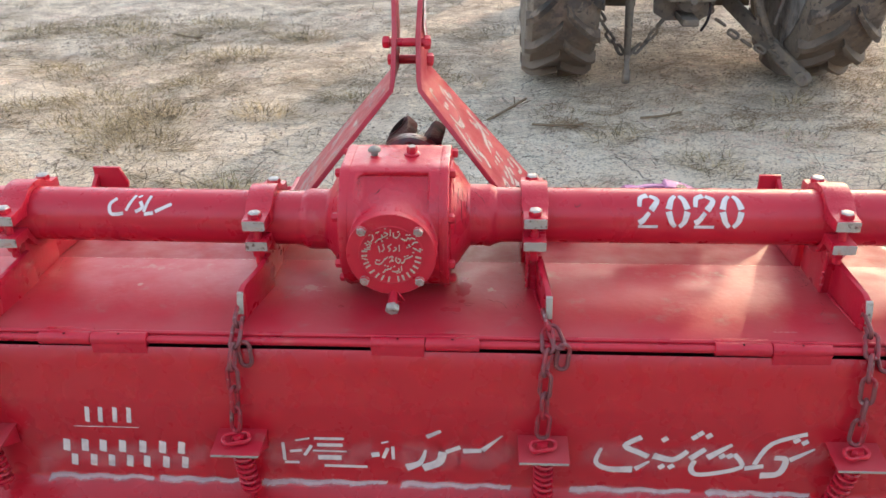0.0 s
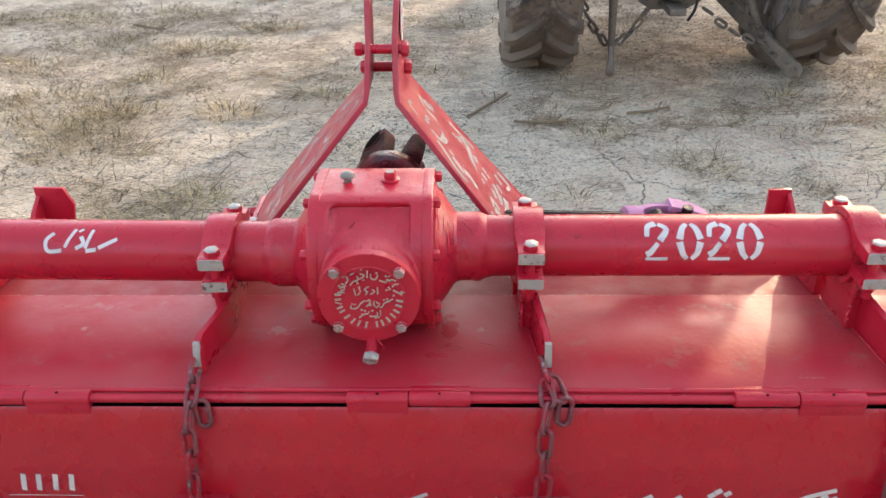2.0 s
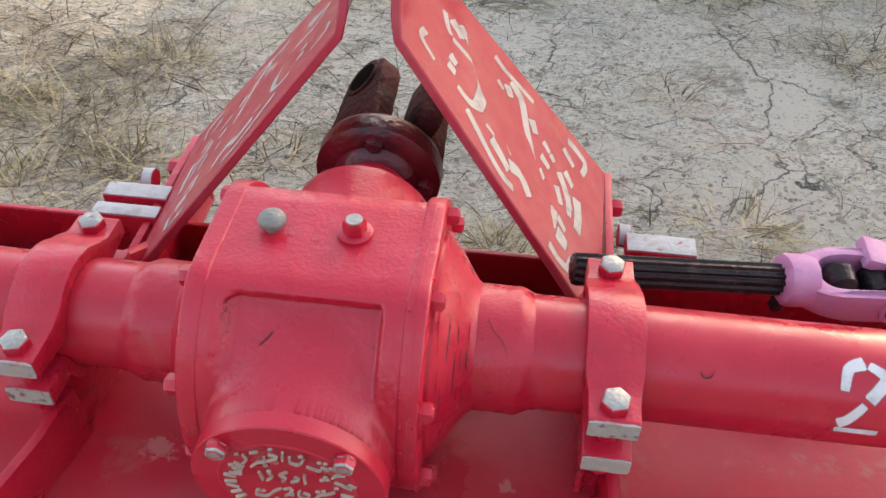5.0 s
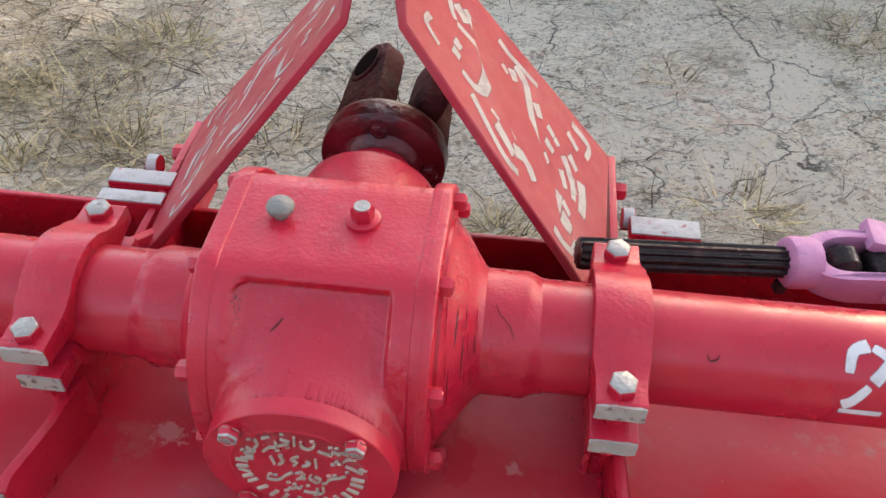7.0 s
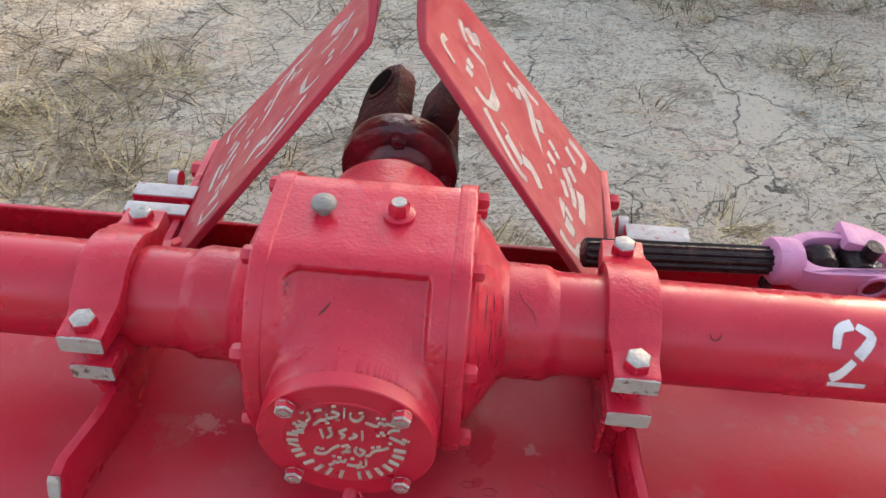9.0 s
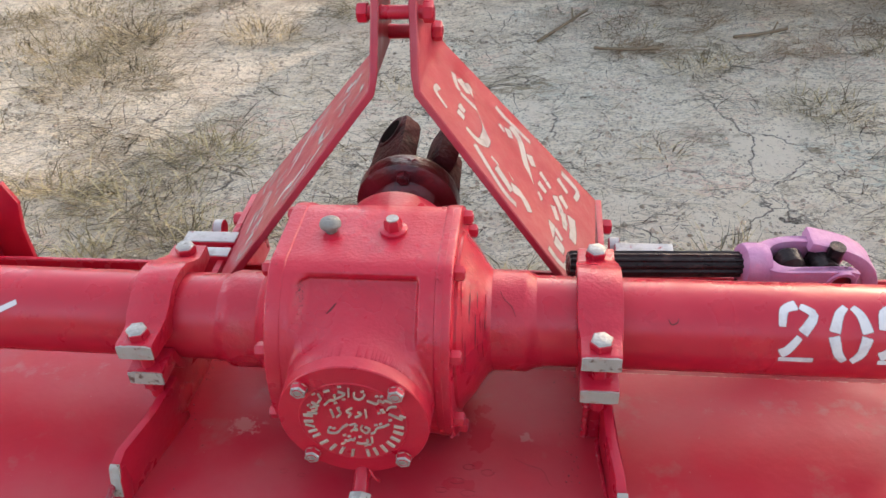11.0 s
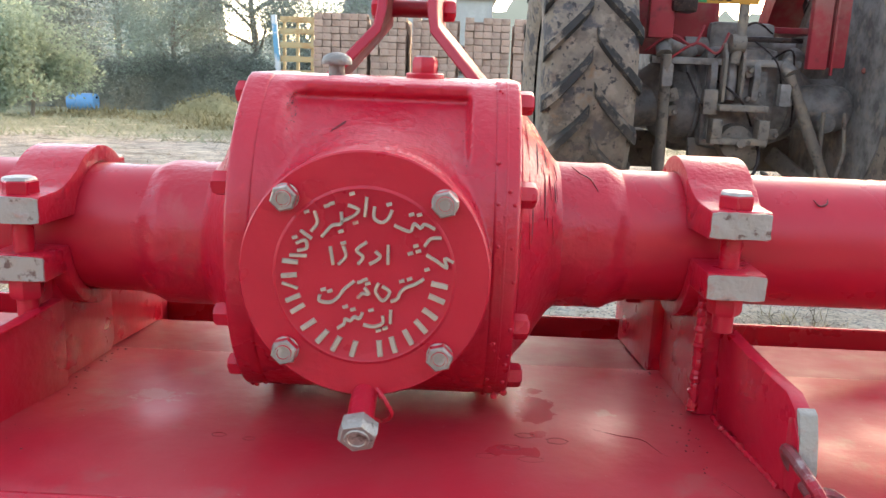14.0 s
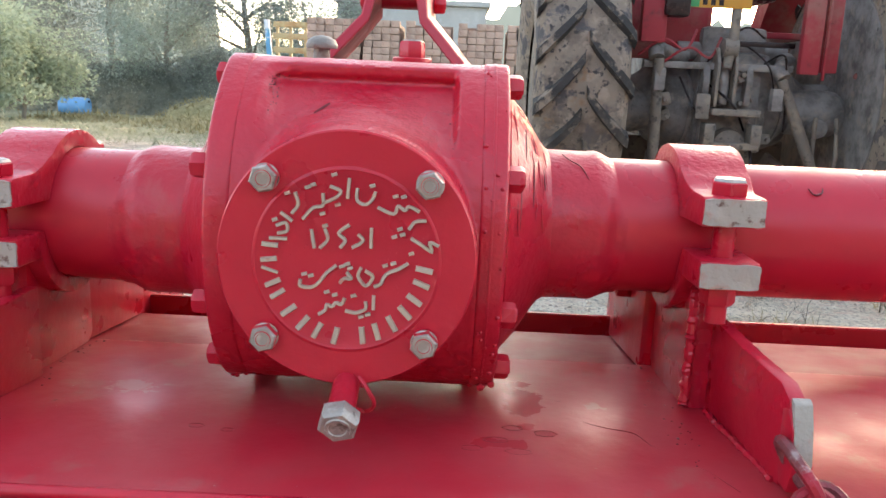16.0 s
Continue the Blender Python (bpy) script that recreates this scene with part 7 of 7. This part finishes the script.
def tree(x, y, height, spread, leaf, seed, label, leaves=3200, size=0.16, low=0.25, category="tree", droop=0.0):
    """Tapered trunk, limbs that fork, and leaf sprays round the limb ends."""
    rng = random.Random(seed)
    z0 = ground_z(x, y) - 0.08
    t = thing("tree" if category == "tree" else "bush", label, category, (x, y, z0), "trees at the edge of the field")
    bm = bmesh.new()
    top = Vector((x + rng.uniform(-0.3, 0.3), y, z0 + height * 0.72))
    trunk = smooth_pts([(x, y, z0), (x + rng.uniform(-0.15, 0.15), y, z0 + height * 0.22), (x + rng.uniform(-0.3, 0.3), y, z0 + height * 0.48), top], 4)
    r0 = height * 0.022
    tube(trunk, r0, 9, bm=bm, radii=[r0 * (1 - 0.8 * i / (len(trunk) - 1)) for i in range(len(trunk))])
    ends = [top]
    for k in range(11):
        f = rng.uniform(0.22, 0.95)
        p = trunk[int(f * (len(trunk) - 1))]
        a = rng.uniform(0, 6.28)
        ln = spread * rng.uniform(0.45, 0.95) * (1.15 - 0.5 * f)
        q = p + Vector((math.cos(a) * ln, math.sin(a) * ln, height * rng.uniform(0.06, 0.24) - droop * ln))
        mid = p.lerp(q, 0.5) + Vector((0, 0, height * 0.03))
        tube([p, mid, q], 0.03, 6, bm=bm, radii=[r0 * 0.34, r0 * 0.18, r0 * 0.04])
        ends += [q, mid, p.lerp(q, 0.75)]
        for _ in range(2):
            q2 = q + Vector((rng.uniform(-1, 1), rng.uniform(-1, 1), rng.uniform(-0.3, 0.7))) * ln * 0.45
            tube([mid.lerp(q, 0.6), q2], 0.02, 5, bm=bm, radii=[r0 * 0.10, r0 * 0.03])
            ends.append(q2)
    part("trunk", bm, BARK, t)
    V, F = [], []
    per = leaves // len(ends)
    for e in ends:
        rad = spread * rng.uniform(0.20, 0.42)
        for _ in range(per):
            v = Vector((rng.gauss(0, 1), rng.gauss(0, 1), rng.gauss(0, 0.75)))
            v = v.normalized() * rad * rng.random() ** 0.45
            p = e + v
            if p.z < z0 + height * low * rng.uniform(0.6, 1.1):
                continue
            d = (v.normalized() + Vector((rng.uniform(-0.8, 0.8), rng.uniform(-0.8, 0.8), rng.uniform(-0.7, 0.3)))).normalized()
            s = size * rng.uniform(0.6, 1.4)
            w = d.cross(Vector((rng.uniform(-1, 1), rng.uniform(-1, 1), rng.uniform(-1, 1)))).normalized() * s * 0.30
            k = len(V)
            V += [p, p + d * s * 0.5 + w, p + d * s, p + d * s * 0.5 - w]
            F.append((k, k + 1, k + 2, k + 3))
    if category == "bush" and height > 2:                 # long leafy shoots that arch out of the crown
        for _ in range(70):
            a, p = rng.uniform(0, 6.28), Vector((x, y, z0 + height * rng.uniform(0.45, 0.8)))
            reach, rise = spread * rng.uniform(0.9, 1.45), height * rng.uniform(0.12, 0.34)
            for q in range(46):
                f = (q + rng.random()) / 46
                if f < 0.3:
                    continue
                c = p + Vector((math.cos(a) * reach * f, math.sin(a) * reach * f, rise * math.sin(2.3 * f)))
                d = Vector((math.cos(a) * 0.6 + rng.uniform(-0.9, 0.9), math.sin(a) * 0.6 + rng.uniform(-0.9, 0.9), rng.uniform(-0.7, 0.2))).normalized()
                ln = size * rng.uniform(0.7, 1.5) * (1.25 - 0.5 * f)
                w = d.cross(Vector((rng.uniform(-1, 1), rng.uniform(-1, 1), 1))).normalized() * ln * 0.22
                k = len(V)
                V += [c, c + d * ln * 0.5 + w, c + d * ln, c + d * ln * 0.5 - w]
                F.append((k, k + 1, k + 2, k + 3))
    raw_mesh("crown", V, F, leaf, t)
    return t


# a light bush near the field, then the belt of trees
tree(-9.2, 17.5, 2.3, 1.75, LEAF_LIGHT, 21, "pale green feathery bush at the edge of the field", 24000, 0.085, 0.30, "bush", droop=0.05)
tree(-10.4, 17.9, 2.6, 1.7, LEAF_LIGHT, 22, "pale green feathery bush at the edge of the field", 18000, 0.095, 0.12, "bush")
tree(-10.0, 16.8, 1.2, 0.7, LEAF_LIGHT, 23, "low weedy green bush on the field", 2500, 0.08, 0.08, "bush")
spec = [(-17.5, 33, 8.5, 3.6), (-14.2, 35, 9.5, 3.8), (-11.2, 33, 7.5, 3.2), (-8.6, 35, 10.0, 3.6), (-6.2, 34, 7.0, 2.6), (-20.5, 35, 9.0, 4.0), (-3.9, 39, 9.0, 3.2)]
for i, (x, y, h, s) in enumerate(spec):
    tree(x, y, h, s, LEAF if i % 3 else LEAF_DARK, 40 + i, "tall green tree in a dense belt, its leaves paled for haze", 26000 if x < 0 else 7000, 0.085 if x < 0 else 0.30, 0.06, droop=0.12)


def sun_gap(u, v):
    """Two small gaps left in the added leaves to shape sun patches, by the place where their light comes down and their
    height in the crown.
    """
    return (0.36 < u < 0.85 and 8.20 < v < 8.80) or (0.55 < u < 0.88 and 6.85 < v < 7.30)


def sun_blocking_tree(x, half, seed):
    """A tall close-grown tree added towards the sun to shade the tiller; a gap in the leaves lets one strip of sun
    through.
    """
    rng = random.Random(seed)
    y, h = 36.0, 16.5
    z0 = ground_z(x, y) - 0.08
    t = thing("tree", "tall dense tree added beyond the tractor to block the sun", "tree", (x, y, z0), "trees at the edge of the field")
    bm = tube(smooth_pts([(x, y, z0), (x + 0.1, y, z0 + 5), (x - 0.1, y, z0 + 11), (x, y, z0 + h - 1)], 4), 0.2, 9, radii=[0.26 * (1 - 0.85 * i / 12) for i in range(13)])
    for k in range(14):
        a, z = rng.uniform(0, 6.28), z0 + rng.uniform(2.5, h - 2)
        tube([(x, y, z), (x + 0.8 * half * math.cos(a), y + 0.8 * math.sin(a), z + 1.2)], 0.03, 5, bm=bm, radii=[0.07, 0.02])
    part("trunk", bm, BARK, t)
    V, F = [], []
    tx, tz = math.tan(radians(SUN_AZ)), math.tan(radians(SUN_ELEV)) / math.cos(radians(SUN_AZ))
    for _ in range(15000):
        p = Vector((x + rng.uniform(-1, 1) * half * 1.12, y + rng.uniform(-1.1, 1.1), z0 + 2.0 + (h - 2.0) * rng.random()))
        d = Vector((rng.uniform(-1, 1), rng.uniform(-1, 1), rng.uniform(-0.8, 0.4))).normalized() * rng.uniform(0.25, 0.5)
        w = d.cross(Vector((rng.uniform(-1, 1), rng.uniform(-1, 1), rng.uniform(-1, 1)))).normalized() * d.length * 0.34
        leaf = [p, p + d * 0.5 + w, p + d, p + d * 0.5 - w]
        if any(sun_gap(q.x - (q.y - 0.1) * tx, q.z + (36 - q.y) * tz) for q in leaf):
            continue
        k = len(V)
        V += leaf
        F.append((k, k + 1, k + 2, k + 3))
    raw_mesh("crown", V, F, LEAF_DARK, t)


# row of added trees that keeps direct sun off the tiller
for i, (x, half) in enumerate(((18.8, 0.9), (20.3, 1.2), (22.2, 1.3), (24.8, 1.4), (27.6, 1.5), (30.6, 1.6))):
    sun_blocking_tree(x, half, 300 + i)
# dense undergrowth below the trees
rng = random.Random(5)
V, F = [], []
for _ in range(60000):
    x = rng.uniform(-24, -3.2)
    h = 2.3 + 0.9 * noise.noise(Vector((x * 0.5, 0, 2)))
    y = 31.0 + rng.uniform(0, 2.5)
    z = ground_z(x, y) + h * rng.random() ** 0.8
    d = Vector((rng.uniform(-1, 1), rng.uniform(-1, 0.2), rng.uniform(-0.6, 0.6))).normalized() * rng.uniform(0.06, 0.13)
    w = d.cross(Vector((rng.uniform(-1, 1), rng.uniform(-1, 1), 1))).normalized() * 0.030
    k = len(V)
    p = Vector((x, y, z))
    V += [p, p + d * 0.5 + w, p + d, p + d * 0.5 - w]
    F.append((k, k + 1, k + 2, k + 3))
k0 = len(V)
for i in range(61):                                    # sheet added behind the leaves to keep the growth dark, hiding bright ground
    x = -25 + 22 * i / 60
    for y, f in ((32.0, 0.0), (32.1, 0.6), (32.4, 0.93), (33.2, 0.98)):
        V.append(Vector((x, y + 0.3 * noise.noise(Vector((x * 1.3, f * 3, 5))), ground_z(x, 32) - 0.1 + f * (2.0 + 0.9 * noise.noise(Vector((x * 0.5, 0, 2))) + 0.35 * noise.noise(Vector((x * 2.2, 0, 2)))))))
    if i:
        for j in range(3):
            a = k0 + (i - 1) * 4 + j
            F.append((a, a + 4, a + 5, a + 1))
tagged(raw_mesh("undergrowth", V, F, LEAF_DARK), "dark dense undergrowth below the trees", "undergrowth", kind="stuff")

# beyond the trees: a plain glowing sheet that stands in for a hazy distant tree line
def distant_line():
    m = bpy.data.materials.new("glowing_far_haze")
    m.use_nodes = True
    N, L = m.node_tree.nodes, m.node_tree.links
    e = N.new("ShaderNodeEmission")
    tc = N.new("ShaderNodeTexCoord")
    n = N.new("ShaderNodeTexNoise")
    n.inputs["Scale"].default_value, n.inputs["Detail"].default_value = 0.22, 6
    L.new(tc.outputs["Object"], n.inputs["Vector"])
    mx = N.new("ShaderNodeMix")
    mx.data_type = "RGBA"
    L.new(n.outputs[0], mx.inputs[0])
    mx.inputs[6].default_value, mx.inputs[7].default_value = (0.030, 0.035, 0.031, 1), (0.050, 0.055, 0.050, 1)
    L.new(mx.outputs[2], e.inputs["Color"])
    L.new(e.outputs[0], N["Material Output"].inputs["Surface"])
    V, F = [], []
    n_ = 240
    for i in range(n_ + 1):
        a = radians(-62 + 124 * i / n_)
        x, y = 85 * math.sin(a), 85 * math.cos(a)
        tall = 9.5 if a < radians(-15.5) else 4.0 if a < radians(-6) else 8.0
        h = tall + 2.2 * noise.noise(Vector((i * 0.16, 0, 1))) + 0.9 * noise.noise(Vector((i * 0.7, 3, 1))) + 0.5 * noise.noise(Vector((i * 2.1, 7, 1)))
        V += [(x, y, -4.0), (x, y, h - 1.5)]
        if i:
            k = 2 * i
            F.append((k - 2, k, k + 1, k - 1))
    tagged(raw_mesh("backdrop", V, F, m), "glowing sheet painted as a hazy distant tree line", "backdrop", kind="structure")


distant_line()

# ---- grass, straw and twigs on the mud ----
GRASS_DRY = leaf_material("dry_grass", (0.74, 0.60, 0.38), (0.10, 0.070, 0.036), 0.3, 0.30)
GRASS_GREEN = leaf_material("yellow_green_grass", (0.17, 0.135, 0.070), (0.72, 0.60, 0.35), 0.3, 0.28)
LITTER = leaf_material("grey_brown_litter", (0.050, 0.038, 0.024), (0.42, 0.34, 0.23), 0.12, 0.25)


def blade(V, F, p, heading, length, lift, width, rng):
    """A thin bent blade from p; lift: 0 lies flat, 1 stands."""
    d = Vector((math.cos(heading), math.sin(heading), 0))
    q = Vector((-d.y, d.x, 0)) * width / 2
    k = len(V)
    bend = rng.uniform(-0.35, 0.35)
    for f, h in ((0, 0), (0.45, 0.75), (1.0, 1.0)):
        c = p + d * length * f * (1 - 0.55 * lift) + Vector((0, 0, length * lift * (h if lift < 0.75 else f))) + q.normalized() * bend * length * f * f
        w = q * (1 - 0.85 * f)
        V.append(c - w)
        V.append(c + w)
    F.append((k, k + 1, k + 3, k + 2))
    F.append((k + 2, k + 3, k + 5, k + 4))


def scatter(name, label, material, count, region, length, width, lift, seed, thresh, scale=1.3):
    rng = random.Random(seed)
    V, F = [], []
    n = tries = 0
    while n < count and tries < count * 30:
        tries += 1
        x, y = rng.uniform(region[0], region[1]), rng.uniform(region[2], region[3])
        w = 0.75 * noise.noise(Vector((x * scale, y * scale * 1.4, seed * 0.37))) + 0.85 * noise.noise(Vector((x * scale * 2.6, y * scale * 3.4, seed)))
        w += 0.28 * max(-1, min(1, -x - 0.2)) * (1 if y < 4.5 else 0.4)
        w += 0.40 if x > 2.2 and y > 3.0 else 0.22 if x > 1.0 and y > 3.4 else 0.0
        if w < thresh + rng.gauss(0, 0.06):
            continue
        if 0.3 < x < 2.5 and 3.0 < y < 6.5 and rng.random() < 0.6:
            continue
        blade(V, F, Vector((x, y, ground_z(x, y) + 0.002)), rng.gauss(0.35, 0.75) + (math.pi if rng.random() < 0.5 else 0), rng.uniform(*length), rng.uniform(*lift), rng.uniform(*width), rng)
        n += 1
    return tagged(raw_mesh(name, V, F, material), label, "grass", kind="stuff")


NEAR = (-4.6, 5.2, 0.55, 8.5)
scatter("straw_litter", "grey-brown straw and root litter lying on mud", LITTER, 17000, NEAR, (0.05, 0.20), (0.0022, 0.0056), (0.0, 0.22), 2, 0.50)
scatter("dry_grass", "thin dry yellow grass on the mud", GRASS_DRY, 5200, NEAR, (0.06, 0.22), (0.002, 0.005), (0.03, 0.45), 5, 0.34)
FIELD = leaf_material("cut_field_grass", (0.25, 0.27, 0.165), (0.38, 0.37, 0.26), 0.3)
scatter("far_grass", "sparse green weeds on the field beyond", FIELD, 16000, (-14, 3, 8, 27), (0.08, 0.26), (0.012, 0.03), (0.05, 0.5), 9, -0.05, 0.4)


scatter("root_litter", "thin dark roots and stalks lying on cracked mud", LITTER, 17000, (-2.4, 4.4, 0.6, 5.0), (0.03, 0.16), (0.0014, 0.0040), (0.0, 0.10), 15, -0.45, 2.0)


def clods(count, seed):
    """Small crumbs of dried mud, strewn in drifts."""
    rng = random.Random(seed)
    V, F = [], []
    n = 0
    while n < count:
        x, y = rng.uniform(-3.2, 3.8), rng.uniform(0.6, 5.2)
        if noise.noise(Vector((x * 1.7, y * 1.7, 6.0))) + 0.6 * noise.noise(Vector((x * 5, y * 5, 1.0))) < rng.uniform(-0.15, 0.35):
            continue
        r = 0.0025 + 0.008 * rng.random() ** 3
        z = ground_z(x, y) + r * 0.25
        k = len(V)
        a0 = rng.uniform(0, 6.28)
        for i in range(5):
            a = a0 + i * 1.2566
            V.append(Vector((x + r * 1.3 * math.cos(a) * rng.uniform(0.7, 1.3), y + r * 1.3 * math.sin(a) * rng.uniform(0.7, 1.3), z - r * 0.4)))
        V.append(Vector((x + r * rng.uniform(-0.4, 0.4), y + r * rng.uniform(-0.4, 0.4), z + r * rng.uniform(0.5, 0.9))))
        for i in range(5):
            F.append((k + i, k + (i + 1) % 5, k + 5))
        n += 1
    m = leaf_material("mud_crumbs", (0.44, 0.365, 0.285), (0.24, 0.195, 0.145), 0.0)
    tagged(raw_mesh("mud_crumbs", V, F, m), "loose crumbs of dried mud on the ground", "crumbs", kind="stuff")


clods(13000, 4)
BROWN_STRAW = leaf_material("trampled_brown_straw", (0.42, 0.30, 0.185), (0.14, 0.090, 0.055), 0.15)
scatter("trampled_straw", "trampled brown straw behind the tractor", BROWN_STRAW, 5200, (0.5, 2.7, 2.5, 4.6), (0.03, 0.12), (0.002, 0.005), (0.0, 0.2), 21, -0.22, 2.4)


def tuft(V, F, x, y, n, rad, length, seed):
    """A flattened clump: most blades lie outward, some stand."""
    rng = random.Random(seed)
    for _ in range(n):
        a, r = rng.uniform(0, 6.28), rad * 0.95 * rng.random() ** 0.7
        px, py = x + r * math.cos(a) * 1.35, y + r * math.sin(a) * 0.9
        blade(V, F, Vector((px, py, ground_z(px, py))), a + rng.uniform(-1.3, 1.3), rng.uniform(*length) * rng.uniform(0.5, 1.0), min(0.8, max(0.03, rng.gauss(0.26, 0.18))), rng.uniform(0.0024, 0.0052), rng)


CLUMPS = {0: ([], []), 1: ([], []), 2: ([], [])}
tufts = [
    (-1.02, 2.76, 420, 0.17, (0.10, 0.22), 0), (-0.92, 1.74, 380, 0.16, (0.10, 0.24), 1), (-1.05, 1.42, 320, 0.22, (0.10, 0.24), 1), (-0.78, 1.22, 300, 0.18, (0.10, 0.22), 1),
    (-1.35, 1.47, 320, 0.20, (0.10, 0.22), 1), (-1.06, 1.10, 260, 0.16, (0.10, 0.22), 1), (-1.65, 2.80, 260, 0.18, (0.08, 0.18), 0), (-1.76, 2.52, 260, 0.20, (0.08, 0.18), 1),
    (-0.48, 1.30, 160, 0.12, (0.08, 0.2), 0), (0.15, 1.05, 200, 0.10, (0.10, 0.2), 1), (0.02, 1.0, 140, 0.08, (0.08, 0.18), 1), (0.75, 1.20, 140, 0.12, (0.12, 0.26), 1),
    (-2.45, 4.6, 260, 0.24, (0.08, 0.18), 0),
]
tufts += [
    (-1.46, 3.95, 240, 0.22, (0.08, 0.18), 0), (-2.0, 4.4, 200, 0.22, (0.08, 0.16), 0), (1.86, 3.00, 160, 0.10, (0.14, 0.26), 0), (2.75, 3.0, 200, 0.16, (0.12, 0.24), 1),
    (0.80, 2.40, 130, 0.14, (0.06, 0.14), 0), (1.25, 2.0, 110, 0.12, (0.06, 0.14), 0), (2.3, 2.4, 160, 0.16, (0.08, 0.18), 0), (0.62, 1.75, 80, 0.10, (0.06, 0.14), 0),
    (1.6, 1.5, 90, 0.12, (0.06, 0.16), 0), (-0.70, 0.95, 260, 0.14, (0.10, 0.22), 1), (-1.4, 0.9, 240, 0.18, (0.10, 0.22), 1), (-0.35, 2.2, 100, 0.12, (0.06, 0.14), 0),
    (3.0, 4.2, 160, 0.2, (0.08, 0.18), 0),
]
for i, (x, y, n, rad, ln, g) in enumerate(tufts):
    tuft(*CLUMPS[g], x, y, int(n * (0.5 if g else 0.62)), rad * 0.78, (ln[0] * 0.8, ln[1] * 0.95), 100 + i)

# matted drifts of trodden stalks between the pale islands of mud
for i, (x, y, rad) in enumerate(((-2.55, 4.66, 0.30), (-2.10, 3.98, 0.30), (-1.47, 3.95, 0.26), (-1.93, 3.01, 0.26), (-1.54, 2.75, 0.20), (-1.56, 2.27, 0.26), (-1.94, 2.57, 0.20), (-1.11, 4.43, 0.20),
                                 (-2.44, 3.55, 0.24), (-3.21, 4.58, 0.24), (-2.37, 2.89, 0.18), (-1.82, 4.83, 0.28), (-0.58, 3.00, 0.13), (-1.63, 3.32, 0.15), (0.86, 2.44, 0.11), (1.20, 2.10, 0.13))):
    tuft(*CLUMPS[2], x, y, int((1500 if x < 0 else 700) * rad), rad, (0.06, 0.16), 200 + i)
for i, (x, y, rad) in enumerate(((0.61, 2.74, 0.13), (1.76, 2.41, 0.12), (2.21, 2.79, 0.16), (1.53, 2.56, 0.08), (0.05, 3.32, 0.17), (0.17, 4.55, 0.20), (-0.56, 5.29, 0.20), (-1.38, 1.77, 0.12), (-1.15, 1.43, 0.12), (-1.11, 1.71, 0.10),
                                 (-1.16, 1.21, 0.12), (-0.91, 1.25, 0.12), (-0.63, 1.45, 0.09), (2.45, 3.3, 0.2), (2.8, 2.7, 0.15))):
    tuft(*CLUMPS[2], x, y, int((420 if x < 0 else 600) * rad), rad, (0.05, 0.15), 240 + i)
MATTED = leaf_material("matted_olive_stalks", (0.080, 0.062, 0.034), (0.46, 0.37, 0.215), 0.15, 0.30)
tagged(raw_mesh("stalk_drifts", *CLUMPS[2], MATTED), "matted drifts of olive-brown trodden stalks on mud", "grass", kind="stuff")
tagged(raw_mesh("dry_grass_clumps", *CLUMPS[0], GRASS_DRY), "flattened clumps of dry straw-coloured grass on cracked mud", "grass", kind="stuff")
tagged(raw_mesh("green_grass_clumps", *CLUMPS[1], GRASS_GREEN), "flattened clumps of yellow-green grass on cracked mud", "grass", kind="stuff")

TWIG = mat("weathered_twig", (0.17, 0.125, 0.08), 0.9, bump=0.6)
for (x, y, a, ln) in ((0.30, 2.80, 0.95, 0.36), (0.55, 2.55, -0.2, 0.26), (-1.98, 4.42, -0.6, 0.34), (1.1, 2.7, 0.15, 0.22)):
    tw = thing("twig", "dry forked twig lying on the mud", "twig", (x, y, ground_z(x, y)), "twigs on the mud")
    z = ground_z(x, y) + 0.012
    d = Vector((math.cos(a), math.sin(a), 0))
    n_ = Vector((-d.y, d.x, 0))
    P = Vector((x, y, z))
    part("stem", tube(smooth_pts([P - d * ln / 2, P + n_ * 0.01, P + d * ln / 2 + Vector((0, 0, 0.02))], 5), 0.007, 7), TWIG, tw)
    part("side_shoot", tube([P + d * ln * 0.2, P + d * ln * 0.38 + n_ * 0.05 + Vector((0, 0, 0.03))], 0.004, 6), TWIG, tw)
    part("side_shoot", tube([P + d * ln * 0.35, P + d * ln * 0.46 - n_ * 0.04 + Vector((0, 0, 0.02))], 0.003, 6), TWIG, tw)
